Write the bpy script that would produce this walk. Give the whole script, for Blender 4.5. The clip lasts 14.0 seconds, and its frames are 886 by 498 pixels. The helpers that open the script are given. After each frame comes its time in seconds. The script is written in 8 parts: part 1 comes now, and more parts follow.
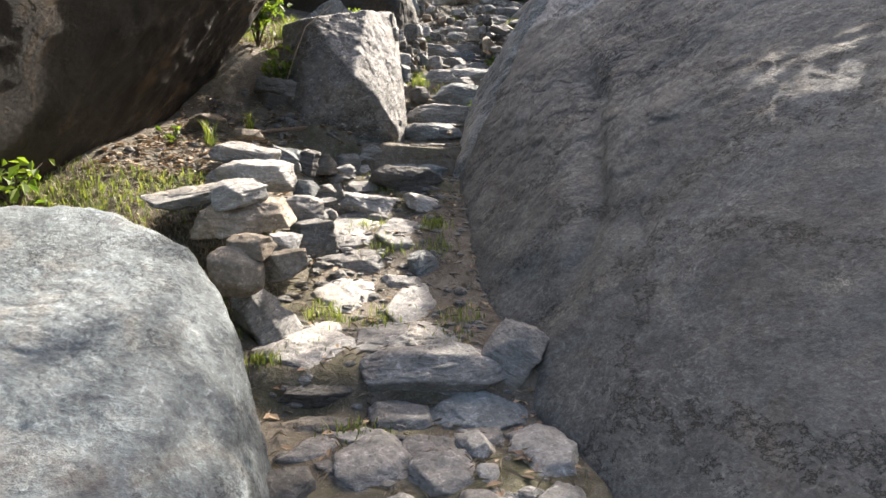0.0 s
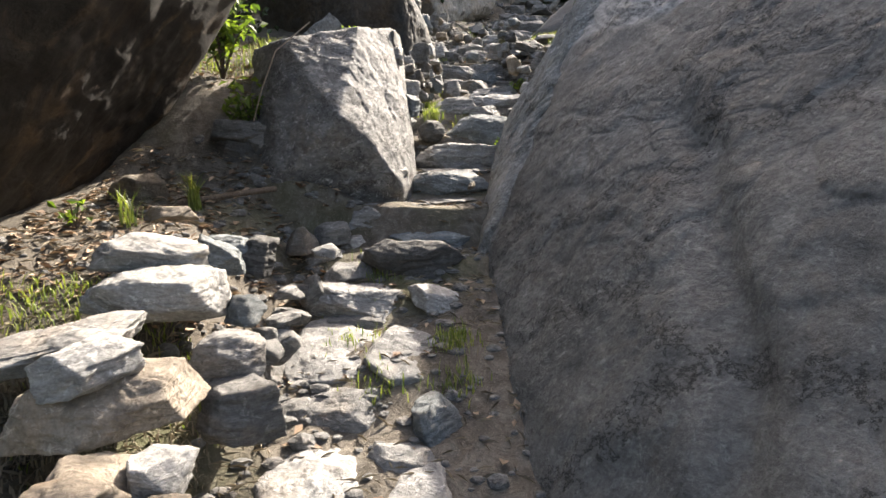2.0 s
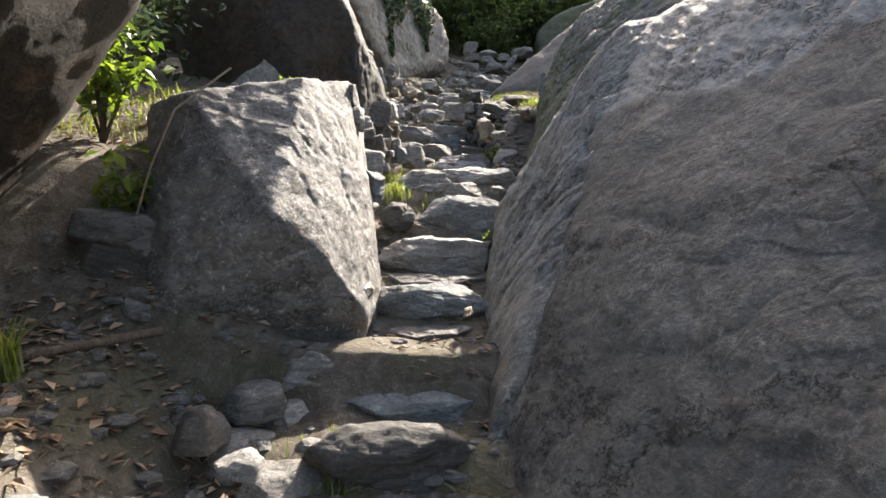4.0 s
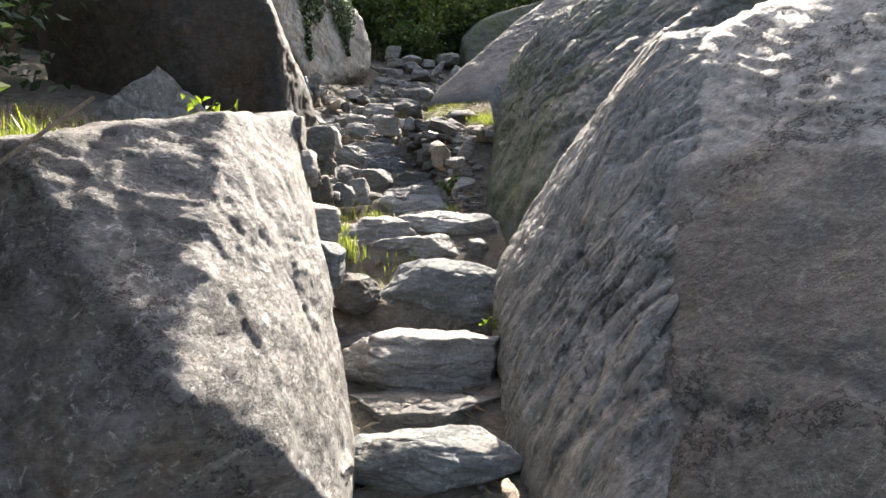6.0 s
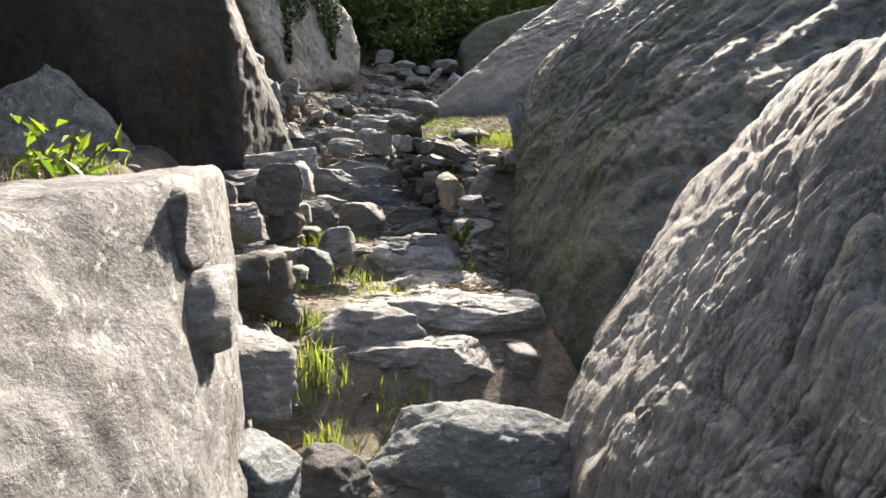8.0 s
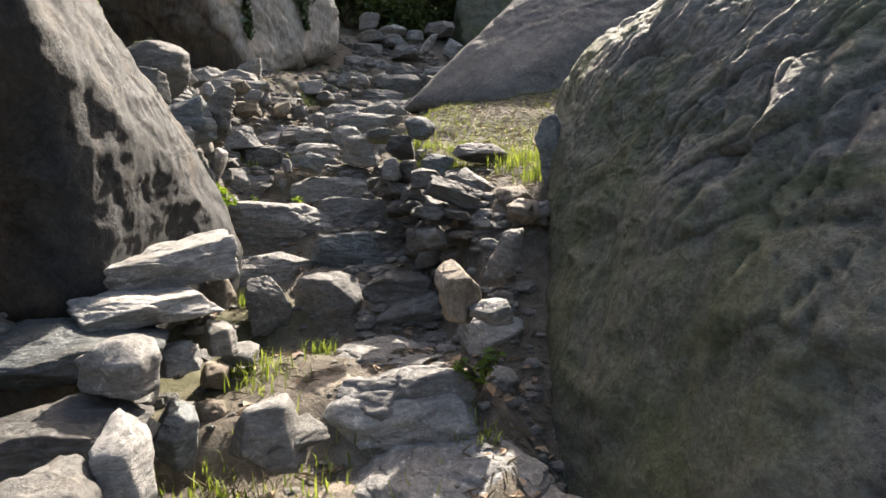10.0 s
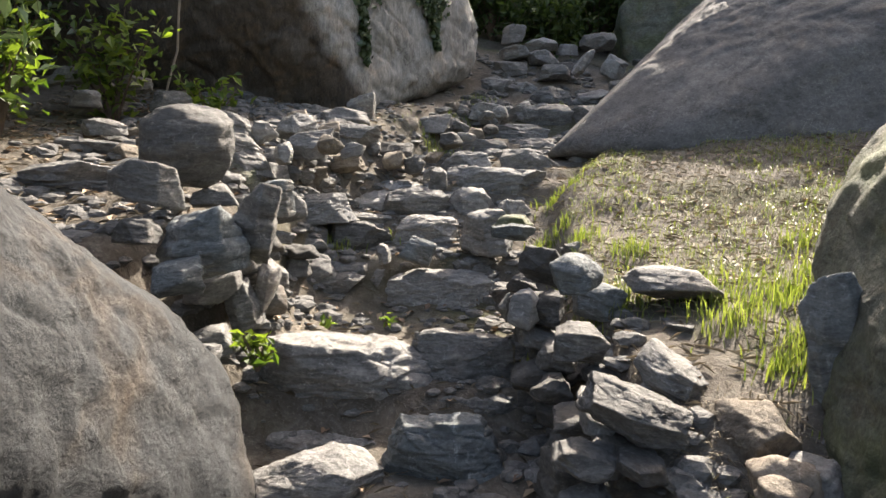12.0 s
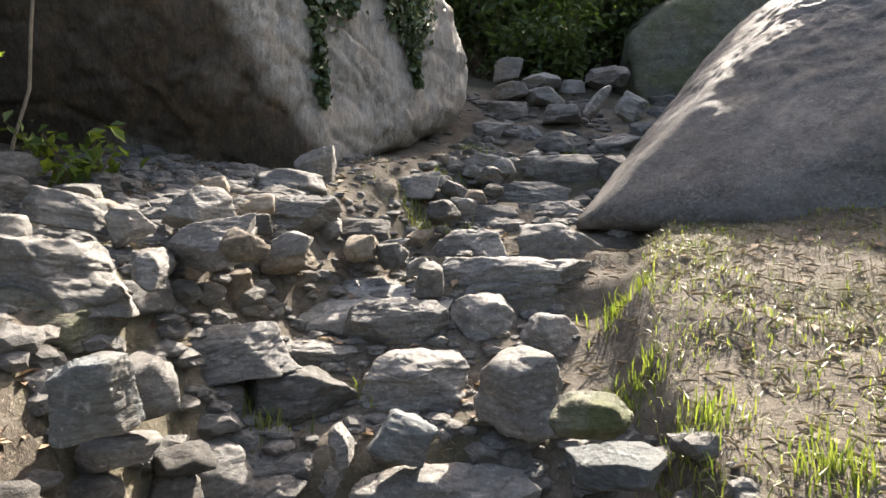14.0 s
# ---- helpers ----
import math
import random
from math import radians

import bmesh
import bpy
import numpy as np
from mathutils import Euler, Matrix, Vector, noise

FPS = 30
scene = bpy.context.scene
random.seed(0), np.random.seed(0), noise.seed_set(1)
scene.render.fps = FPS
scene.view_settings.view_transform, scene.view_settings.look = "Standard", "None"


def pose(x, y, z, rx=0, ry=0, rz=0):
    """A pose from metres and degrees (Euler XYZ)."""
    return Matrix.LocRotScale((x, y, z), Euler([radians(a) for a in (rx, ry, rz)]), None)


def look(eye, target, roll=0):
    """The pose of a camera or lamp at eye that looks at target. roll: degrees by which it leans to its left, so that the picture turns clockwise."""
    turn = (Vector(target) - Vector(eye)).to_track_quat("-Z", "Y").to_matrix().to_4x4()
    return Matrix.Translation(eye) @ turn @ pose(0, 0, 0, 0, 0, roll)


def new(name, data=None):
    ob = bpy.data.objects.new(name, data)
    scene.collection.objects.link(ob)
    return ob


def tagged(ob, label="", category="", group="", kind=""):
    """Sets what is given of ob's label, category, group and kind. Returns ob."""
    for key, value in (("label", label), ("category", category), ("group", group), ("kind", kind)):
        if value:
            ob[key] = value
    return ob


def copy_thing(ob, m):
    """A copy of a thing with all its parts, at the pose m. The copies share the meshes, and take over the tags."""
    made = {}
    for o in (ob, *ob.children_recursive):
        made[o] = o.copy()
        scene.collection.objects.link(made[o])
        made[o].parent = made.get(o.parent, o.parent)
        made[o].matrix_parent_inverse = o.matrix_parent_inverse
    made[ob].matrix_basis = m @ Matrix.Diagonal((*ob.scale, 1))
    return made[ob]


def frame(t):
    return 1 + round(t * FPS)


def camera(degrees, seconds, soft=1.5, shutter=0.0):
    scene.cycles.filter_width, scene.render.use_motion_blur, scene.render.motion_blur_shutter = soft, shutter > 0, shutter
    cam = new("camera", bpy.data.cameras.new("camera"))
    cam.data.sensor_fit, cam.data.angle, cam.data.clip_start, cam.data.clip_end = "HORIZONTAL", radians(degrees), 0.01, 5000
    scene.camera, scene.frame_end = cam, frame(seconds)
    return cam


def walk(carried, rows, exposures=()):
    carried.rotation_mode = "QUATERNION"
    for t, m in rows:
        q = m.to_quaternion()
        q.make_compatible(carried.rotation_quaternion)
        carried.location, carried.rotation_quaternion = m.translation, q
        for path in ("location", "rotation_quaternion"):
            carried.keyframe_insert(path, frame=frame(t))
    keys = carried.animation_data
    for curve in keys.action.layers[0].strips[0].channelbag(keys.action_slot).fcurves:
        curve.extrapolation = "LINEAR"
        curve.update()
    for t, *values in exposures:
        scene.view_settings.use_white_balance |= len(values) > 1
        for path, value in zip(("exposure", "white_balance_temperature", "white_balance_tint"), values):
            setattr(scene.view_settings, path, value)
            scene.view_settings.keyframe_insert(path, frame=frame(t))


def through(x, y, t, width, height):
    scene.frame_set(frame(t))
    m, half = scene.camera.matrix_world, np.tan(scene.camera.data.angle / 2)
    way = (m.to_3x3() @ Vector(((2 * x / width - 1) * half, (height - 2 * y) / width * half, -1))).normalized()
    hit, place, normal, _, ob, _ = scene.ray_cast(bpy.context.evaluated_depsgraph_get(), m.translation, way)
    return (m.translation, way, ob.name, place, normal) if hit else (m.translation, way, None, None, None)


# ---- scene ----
cam = camera(68.7, 14.0)
METRES, EYE, TILT, LEAN, TURN = 10.0, 1.6, -10.0, 0.0, 0.0
ROWS = [
    (0.0, 0.0, 0.0, 0.0, 0.0, 0.0, 0.0),
    (0.5, 0.0016, 0.0246, 0.0101, 2.33, 0.38, -0.27),
    (1.0, -0.0009, 0.0611, 0.0212, 3.71, 1.84, 0.13),
    (1.5, -0.0031, 0.0956, 0.0307, 0.46, 1.24, 1.75),
    (2.0, 0.0004, 0.1335, 0.0453, 1.99, 1.55, 1.34),
    (2.5, -0.003, 0.1623, 0.0568, 4.35, 3.88, 0.7),
    (3.0, -0.0096, 0.1934, 0.0667, -0.45, 4.61, 0.93),
    (5.5, -0.0394, 0.3359, 0.13, -6.99, 7.97, 1.47),
    (6.0, -0.0433, 0.3595, 0.1398, -11.62, 5.91, 2.93),
    (6.5, -0.034, 0.3996, 0.1528, -9.83, 8.65, 4.65),
    (7.0, -0.0323, 0.4281, 0.167, -9.67, 8.63, 2.62),
    (9.5, -0.0117, 0.569, 0.2397, -16.65, 2.41, 2.6),
    (10.0, 0.0003, 0.6046, 0.2682, -13.07, 2.13, 3.38),
    (10.5, 0.0035, 0.6315, 0.2816, -9.14, 4.18, 0.48),
    (11.0, 0.0105, 0.667, 0.3084, -6.81, 0.84, 1.41),
    (11.5, 0.0235, 0.7072, 0.3286, -4.02, 4.18, 1.64),
    (12.0, 0.0259, 0.7409, 0.3422, -1.06, 2.34, -0.18),
    (12.5, 0.0231, 0.7849, 0.352, -1.63, 3.58, 1.44),
    (13.0, 0.0252, 0.8291, 0.3645, 3.31, 5.9, 0.41),
    (13.5, 0.0256, 0.8616, 0.3828, 1.85, 3.58, 1.29),
    (14.0, 0.0212, 0.8932, 0.3915, -2.97, 5.82, 1.24),
]
TINT = 13
EXPOSURE = [(t, stops, 7150 if t < 8 else 7200, TINT) for t, stops in ((0.0, 2.75), (3.0, 2.7), (5.5, 2.8), (6.5, 2.95), (7.0, 2.7), (9.5, 2.55), (10.5, 2.35), (11.0, 2.4), (14.0, 2.68))]
walk(cam, [(t, pose(0, 0, EYE, TILT, LEAN, TURN) @ pose(METRES * x, METRES * y, METRES * z, 90 + pitch, roll, yaw)) for t, x, y, z, yaw, pitch, roll in ROWS], EXPOSURE)

# ---- light: a sun ahead and a little to the right, open sky above the cleft ----
SUN_WAY = Vector((0.40, 0.70, 0.645)).normalized()
world = bpy.data.worlds.new("sky")
scene.world = world
world.use_nodes = True
wn = world.node_tree.nodes
sky = wn.new("ShaderNodeTexSky")
sky.sky_type, sky.sun_disc = "NISHITA", False
sky.dust_density, sky.ozone_density = 5.0, 0.6
sky.sun_elevation = math.asin(SUN_WAY.z)
sky.sun_rotation = math.atan2(SUN_WAY.x, SUN_WAY.y)
world.node_tree.links.new(sky.outputs[0], wn["Background"].inputs[0])
wn["Background"].inputs[1].default_value = 0.078
sun_data = bpy.data.lights.new("sun", "SUN")
sun_data.energy, sun_data.angle, sun_data.color = 3.6, radians(0.6), (1.0, 0.965, 0.9)
sun = new("sun", sun_data)
sun.matrix_world = look(SUN_WAY * 30, (0, 0, 0))

# ---- materials ----
def nodes_of(mat):
    mat.use_nodes = True
    return mat.node_tree.nodes, mat.node_tree.links


def ramp(n, stops):
    r = n.new("ShaderNodeValToRGB")
    while len(r.color_ramp.elements) < len(stops):
        r.color_ramp.elements.new(0.5)
    for e, (p, c) in zip(r.color_ramp.elements, stops):
        e.position = p
        e.color = (*c, 1) if len(c) == 3 else (c[0], c[0], c[0], 1)
    return r


def noise_node(n, l, coord, scale, detail=6, rough=0.6, distort=0.0):
    t = n.new("ShaderNodeTexNoise")
    t.inputs["Scale"].default_value = scale
    t.inputs["Detail"].default_value = detail
    t.inputs["Roughness"].default_value = rough
    t.inputs["Distortion"].default_value = distort
    l.new(coord, t.inputs["Vector"])
    return t


def mix(n, l, fac, a, b, kind="MIX"):
    m = n.new("ShaderNodeMix")
    m.data_type, m.blend_type = "RGBA", kind
    for sock, v in ((m.inputs[0], fac), (m.inputs[6], a), (m.inputs[7], b)):
        if hasattr(v, "node"):
            l.new(v, sock)
        elif isinstance(v, tuple):
            sock.default_value = (*v, 1)
        else:
            sock.default_value = v
    return m.outputs[2]


def rock_material(name, dark, light, vein=0.12, lichen=0.35, moss=0.0, strata=(0.9, 0.9, 3.0), bump=0.8, rough=0.82, scale=1.0, vary=0.35, rust=0.2, zone=None, scratch=0.0, cell=0.9):
    mat = bpy.data.materials.new(name)
    n, l = nodes_of(mat)
    bsdf = n["Principled BSDF"]
    tc = n.new("ShaderNodeTexCoord")
    info = n.new("ShaderNodeObjectInfo")
    offs = n.new("ShaderNodeVectorMath")
    offs.operation = "MULTIPLY_ADD"
    comb = n.new("ShaderNodeCombineXYZ")
    for i in range(3):
        l.new(info.outputs["Random"], comb.inputs[i])
    offs.inputs[1].default_value = (40, 70, 20)
    l.new(comb.outputs[0], offs.inputs[0])
    l.new(tc.outputs["Object"], offs.inputs[2])
    mp = n.new("ShaderNodeMapping")
    mp.inputs["Scale"].default_value = strata
    mp.inputs["Rotation"].default_value = (0.25, -0.35, 0.2)
    l.new(offs.outputs[0], mp.inputs["Vector"])
    big = noise_node(n, l, offs.outputs[0], 1.7 * scale, 5, 0.6, 0.4)
    grain = noise_node(n, l, mp.outputs[0], 9 * scale, 9, 0.72, 0.15)
    fine = noise_node(n, l, offs.outputs[0], 70 * scale, 4, 0.7)
    base = ramp(n, [(0.33, dark), (0.66, light)])
    l.new(grain.outputs["Fac"], base.inputs[0])
    mid = tuple((a + b) / 2 for a, b in zip(dark, light))
    tone = ramp(n, [(0.35, tuple(c * 0.55 for c in mid)), (0.65, tuple(min(1, c * 1.35) for c in mid))])
    l.new(big.outputs["Fac"], tone.inputs[0])
    col = mix(n, l, 0.45, base.outputs[0], tone.outputs[0])
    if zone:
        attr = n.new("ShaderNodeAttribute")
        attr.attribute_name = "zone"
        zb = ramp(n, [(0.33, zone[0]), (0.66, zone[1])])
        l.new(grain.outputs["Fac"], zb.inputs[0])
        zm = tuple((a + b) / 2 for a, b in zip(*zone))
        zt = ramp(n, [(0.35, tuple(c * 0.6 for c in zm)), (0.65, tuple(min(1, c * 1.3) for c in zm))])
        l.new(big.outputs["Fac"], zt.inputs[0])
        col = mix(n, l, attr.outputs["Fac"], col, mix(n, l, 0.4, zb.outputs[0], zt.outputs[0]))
    if scratch:
        sm = n.new("ShaderNodeMapping")
        sm.inputs["Scale"].default_value = (1.0, 1.6, 1.0)
        sm.inputs["Rotation"].default_value = (0.5, 0.2, 0.8)
        l.new(offs.outputs[0], sm.inputs["Vector"])
        sn = noise_node(n, l, sm.outputs[0], 5.5, 9, 0.62, 2.6)
        sr = ramp(n, [(0.485, (0,)), (0.5, (scratch,)), (0.515, (0,))])
        l.new(sn.outputs["Fac"], sr.inputs[0])
        patch = noise_node(n, l, offs.outputs[0], 2.2, 3, 0.5)
        pr0 = ramp(n, [(0.47, (0,)), (0.62, (1,))])
        l.new(patch.outputs["Fac"], pr0.inputs[0])
        pm = n.new("ShaderNodeMath")
        pm.operation = "MULTIPLY"
        l.new(sr.outputs[0], pm.inputs[0])
        l.new(pr0.outputs[0], pm.inputs[1])
        col = mix(n, l, pm.outputs[0], col, (0.5, 0.48, 0.45))
    # pale lichen and scraped crystals
    spots = noise_node(n, l, offs.outputs[0], 26 * scale, 6, 0.75, 1.2)
    sp = ramp(n, [(0.56, (0,)), (0.66, (1,))])
    l.new(spots.outputs["Fac"], sp.inputs[0])
    f = n.new("ShaderNodeMath")
    f.operation = "MULTIPLY"
    f.inputs[1].default_value = lichen
    l.new(sp.outputs[0], f.inputs[0])
    col = mix(n, l, f.outputs[0], col, tuple(min(0.75, c * 2.1 + 0.05) for c in light))
    # dark pits
    pits = noise_node(n, l, mp.outputs[0], 17 * scale, 5, 0.7, 0.5)
    pr = ramp(n, [(0.30, (1,)), (0.42, (0,))])
    l.new(pits.outputs["Fac"], pr.inputs[0])
    f2 = n.new("ShaderNodeMath")
    f2.operation = "MULTIPLY"
    f2.inputs[1].default_value = 0.55
    l.new(pr.outputs[0], f2.inputs[0])
    col = mix(n, l, f2.outputs[0], col, tuple(c * 0.45 for c in dark))
    if rust:
        rn = noise_node(n, l, offs.outputs[0], 3.1 * scale, 5, 0.6, 0.8)
        rr = ramp(n, [(0.54, (0,)), (0.74, (rust,))])
        l.new(rn.outputs["Fac"], rr.inputs[0])
        col = mix(n, l, rr.outputs[0], col, (0.27, 0.17, 0.085))
    if moss:
        mn = noise_node(n, l, offs.outputs[0], 2.3 * scale, 7, 0.7, 0.5)
        mr = ramp(n, [(0.46, (0,)), (0.62, (moss,))])
        l.new(mn.outputs["Fac"], mr.inputs[0])
        col = mix(n, l, mr.outputs[0], col, (0.085, 0.10, 0.035))
    if vein:
        vo = n.new("ShaderNodeTexVoronoi")
        vo.feature = "DISTANCE_TO_EDGE"
        vo.inputs["Scale"].default_value = cell * scale
        warp = n.new("ShaderNodeVectorMath")
        warp.operation = "MULTIPLY_ADD"
        warp.inputs[1].default_value = (0.9, 0.9, 0.9)
        l.new(grain.outputs["Color"], warp.inputs[0])
        l.new(mp.outputs[0], warp.inputs[2])
        l.new(warp.outputs[0], vo.inputs["Vector"])
        vr = ramp(n, [(0.0, (0,)), (0.02, (1,))])
        l.new(vo.outputs["Distance"], vr.inputs[0])
        dm = n.new("ShaderNodeMapRange")
        dm.inputs["From Min"].default_value, dm.inputs["From Max"].default_value = 0, 1
        dm.inputs["To Min"].default_value, dm.inputs["To Max"].default_value = min(1, vein * 1.8), 0
        l.new(vr.outputs[0], dm.inputs["Value"])
        col = mix(n, l, dm.outputs[0], col, tuple(c * 0.3 for c in dark))
    # crystals and small chips
    for tex, low, high in ((fine, 0.84, 1.15), (noise_node(n, l, mp.outputs[0], 22 * scale, 7, 0.7, 0.9), 0.76, 1.2)):
        rs = ramp(n, [(0.36, (low,)), (0.64, (high,))])
        l.new(tex.outputs["Fac"], rs.inputs[0])
        col = mix(n, l, 1.0, col, rs.outputs[0], "MULTIPLY")
    # per stone tone
    hsv = n.new("ShaderNodeHueSaturation")
    mr2 = n.new("ShaderNodeMapRange")
    mr2.inputs["To Min"].default_value, mr2.inputs["To Max"].default_value = 1 - vary, 1 + vary
    l.new(info.outputs["Random"], mr2.inputs["Value"])
    l.new(mr2.outputs[0], hsv.inputs["Value"])
    l.new(col, hsv.inputs["Color"])
    l.new(hsv.outputs[0], bsdf.inputs["Base Color"])
    rr = n.new("ShaderNodeMapRange")
    rr.inputs["To Min"].default_value, rr.inputs["To Max"].default_value = rough - 0.16, rough + 0.12
    l.new(grain.outputs["Fac"], rr.inputs["Value"])
    l.new(rr.outputs[0], bsdf.inputs["Roughness"])
    bsdf.inputs["Specular IOR Level"].default_value = 0.25
    # relief
    b1 = n.new("ShaderNodeBump")
    b1.inputs["Strength"].default_value, b1.inputs["Distance"].default_value = bump, 0.03
    l.new(grain.outputs["Fac"], b1.inputs["Height"])
    b2 = n.new("ShaderNodeBump")
    b2.inputs["Strength"].default_value, b2.inputs["Distance"].default_value = bump * 0.8, 0.006
    l.new(fine.outputs["Fac"], b2.inputs["Height"])
    l.new(b1.outputs[0], b2.inputs["Normal"])
    if vein:
        b3 = n.new("ShaderNodeBump")
        b3.inputs["Strength"].default_value, b3.inputs["Distance"].default_value = vein, 0.02
        l.new(vr.outputs[0], b3.inputs["Height"])
        l.new(b2.outputs[0], b3.inputs["Normal"])
        l.new(b3.outputs[0], bsdf.inputs["Normal"])
    else:
        l.new(b2.outputs[0], bsdf.inputs["Normal"])
    return mat


GREY = rock_material("grey_schist", (0.075, 0.075, 0.072), (0.255, 0.248, 0.235), vary=0.25)
PALE = rock_material("pale_schist", (0.13, 0.13, 0.124), (0.31, 0.302, 0.288), lichen=0.4, vary=0.2)
BLUE = rock_material("blue_grey_schist", (0.06, 0.068, 0.07), (0.19, 0.206, 0.208), vary=0.25)
DARK = rock_material("dark_schist", (0.042, 0.041, 0.039), (0.15, 0.145, 0.136), lichen=0.25)
TAN = rock_material("tan_stone", (0.10, 0.082, 0.064), (0.26, 0.222, 0.175), rust=0.35, strata=(1, 1, 1))
MOSSY = rock_material("mossy_stone", (0.11, 0.11, 0.09), (0.27, 0.26, 0.22), moss=0.9)
SLAB = rock_material("smooth_dark_rock", (0.06, 0.059, 0.058), (0.135, 0.13, 0.125), vein=0.3, lichen=0.22, strata=(1, 1, 1.4), bump=0.35, scale=1.0, rough=0.8, vary=0, rust=0.14, scratch=0.28)
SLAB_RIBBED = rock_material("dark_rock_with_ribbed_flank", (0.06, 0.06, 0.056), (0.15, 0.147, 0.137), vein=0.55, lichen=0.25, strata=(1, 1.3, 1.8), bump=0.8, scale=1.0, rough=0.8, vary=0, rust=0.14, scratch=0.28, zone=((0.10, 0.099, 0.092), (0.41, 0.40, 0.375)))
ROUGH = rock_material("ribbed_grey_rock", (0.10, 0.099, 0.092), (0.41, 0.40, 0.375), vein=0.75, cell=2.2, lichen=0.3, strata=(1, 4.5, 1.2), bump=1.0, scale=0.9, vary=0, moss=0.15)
SPECK = rock_material("speckled_grey_rock", (0.042, 0.042, 0.041), (0.235, 0.231, 0.223), vein=0.5, cell=1.6, lichen=0.6, strata=(1, 1, 1.6), bump=0.7, vary=0)
# Deep shade under the overhang is put into this near-black rock colour.
SHADE_BLACK = rock_material("shade_blackened_rock", (0.007, 0.006, 0.005), (0.022, 0.0185, 0.015), vein=0.3, lichen=0.06, strata=(1.5, 1, 1.2), bump=0.6, vary=0, rust=0.25)
BROWN = rock_material("brown_shaded_rock", (0.05, 0.042, 0.034), (0.14, 0.118, 0.095), vein=0.3, lichen=0.12, strata=(1.5, 1, 1.2), bump=0.7, vary=0, rust=0.4)
# Brown and grey flank both darkened, for shade that no object casts here.
BROWN_SPLIT = rock_material("shaded_brown_rock_grey_flank", (0.02, 0.016, 0.012), (0.07, 0.056, 0.042), vein=0.3, lichen=0.06, strata=(1.5, 1, 1.2), bump=0.8, vary=0, rust=0.15, zone=((0.014, 0.0155, 0.017), (0.042, 0.045, 0.047)))
# Brown rock; the overhang's shade and the face's sunlight are in its two tones.
BROWN_LIT_FACE = rock_material("brown_rock_shaded_with_lit_face", (0.038, 0.031, 0.025), (0.10, 0.084, 0.066), vein=0.3, lichen=0.2, strata=(2.2, 1.4, 0.6), bump=0.9, vary=0, rust=0.35, zone=((0.15, 0.145, 0.13), (0.40, 0.385, 0.355)))
PALE_TOP = rock_material("pale_blue_boulder_rock", (0.055, 0.067, 0.073), (0.17, 0.195, 0.205), vein=0.4, lichen=0.35, strata=(1, 1, 1.3), bump=0.9, vary=0, rust=0.25)
GREEN = rock_material("green_grey_rock", (0.05, 0.055, 0.042), (0.155, 0.158, 0.125), vein=0.3, lichen=0.2, strata=(1, 1, 1.5), bump=0.9, vary=0, moss=0.55, zone=((0.05, 0.051, 0.05), (0.20, 0.198, 0.19)), cell=1.6)
FACE = rock_material("pale_boulder_rock", (0.13, 0.125, 0.11), (0.30, 0.285, 0.26), vein=0.45, lichen=0.35, strata=(2.2, 1.4, 1.0), bump=0.8, vary=0, rust=0.35)


def ground_material():
    mat = bpy.data.materials.new("trodden_earth")
    n, l = nodes_of(mat)
    bsdf = n["Principled BSDF"]
    tc = n.new("ShaderNodeTexCoord")
    big = noise_node(n, l, tc.outputs["Object"], 1.3, 6, 0.6, 0.4)
    mid = noise_node(n, l, tc.outputs["Object"], 11, 7, 0.7, 0.8)
    fine = noise_node(n, l, tc.outputs["Object"], 90, 4, 0.75)
    c1 = ramp(n, [(0.3, (0.03, 0.026, 0.021)), (0.5, (0.095, 0.083, 0.069)), (0.72, (0.23, 0.21, 0.18))])
    l.new(mid.outputs["Fac"], c1.inputs[0])
    c2 = ramp(n, [(0.35, (0.06, 0.05, 0.039)), (0.65, (0.20, 0.175, 0.14))])
    l.new(big.outputs["Fac"], c2.inputs[0])
    col = mix(n, l, 0.4, c1.outputs[0], c2.outputs[0])
    f = ramp(n, [(0.55, (0,)), (0.7, (0.6,))])
    l.new(fine.outputs["Fac"], f.inputs[0])
    col = mix(n, l, f.outputs[0], col, (0.30, 0.265, 0.215))
    gr = noise_node(n, l, tc.outputs["Object"], 0.8, 5, 0.6)
    g = ramp(n, [(0.5, (0,)), (0.66, (0.5,))])
    l.new(gr.outputs["Fac"], g.inputs[0])
    col = mix(n, l, g.outputs[0], col, (0.085, 0.095, 0.035))
    l.new(col, bsdf.inputs["Base Color"])
    bsdf.inputs["Roughness"].default_value = 0.95
    bsdf.inputs["Specular IOR Level"].default_value = 0.15
    b = n.new("ShaderNodeBump")
    b.inputs["Strength"].default_value, b.inputs["Distance"].default_value = 0.9, 0.03
    l.new(mid.outputs["Fac"], b.inputs["Height"])
    b2 = n.new("ShaderNodeBump")
    b2.inputs["Strength"].default_value, b2.inputs["Distance"].default_value = 0.8, 0.008
    l.new(fine.outputs["Fac"], b2.inputs["Height"])
    l.new(b.outputs[0], b2.inputs["Normal"])
    l.new(b2.outputs[0], bsdf.inputs["Normal"])
    return mat


EARTH = ground_material()


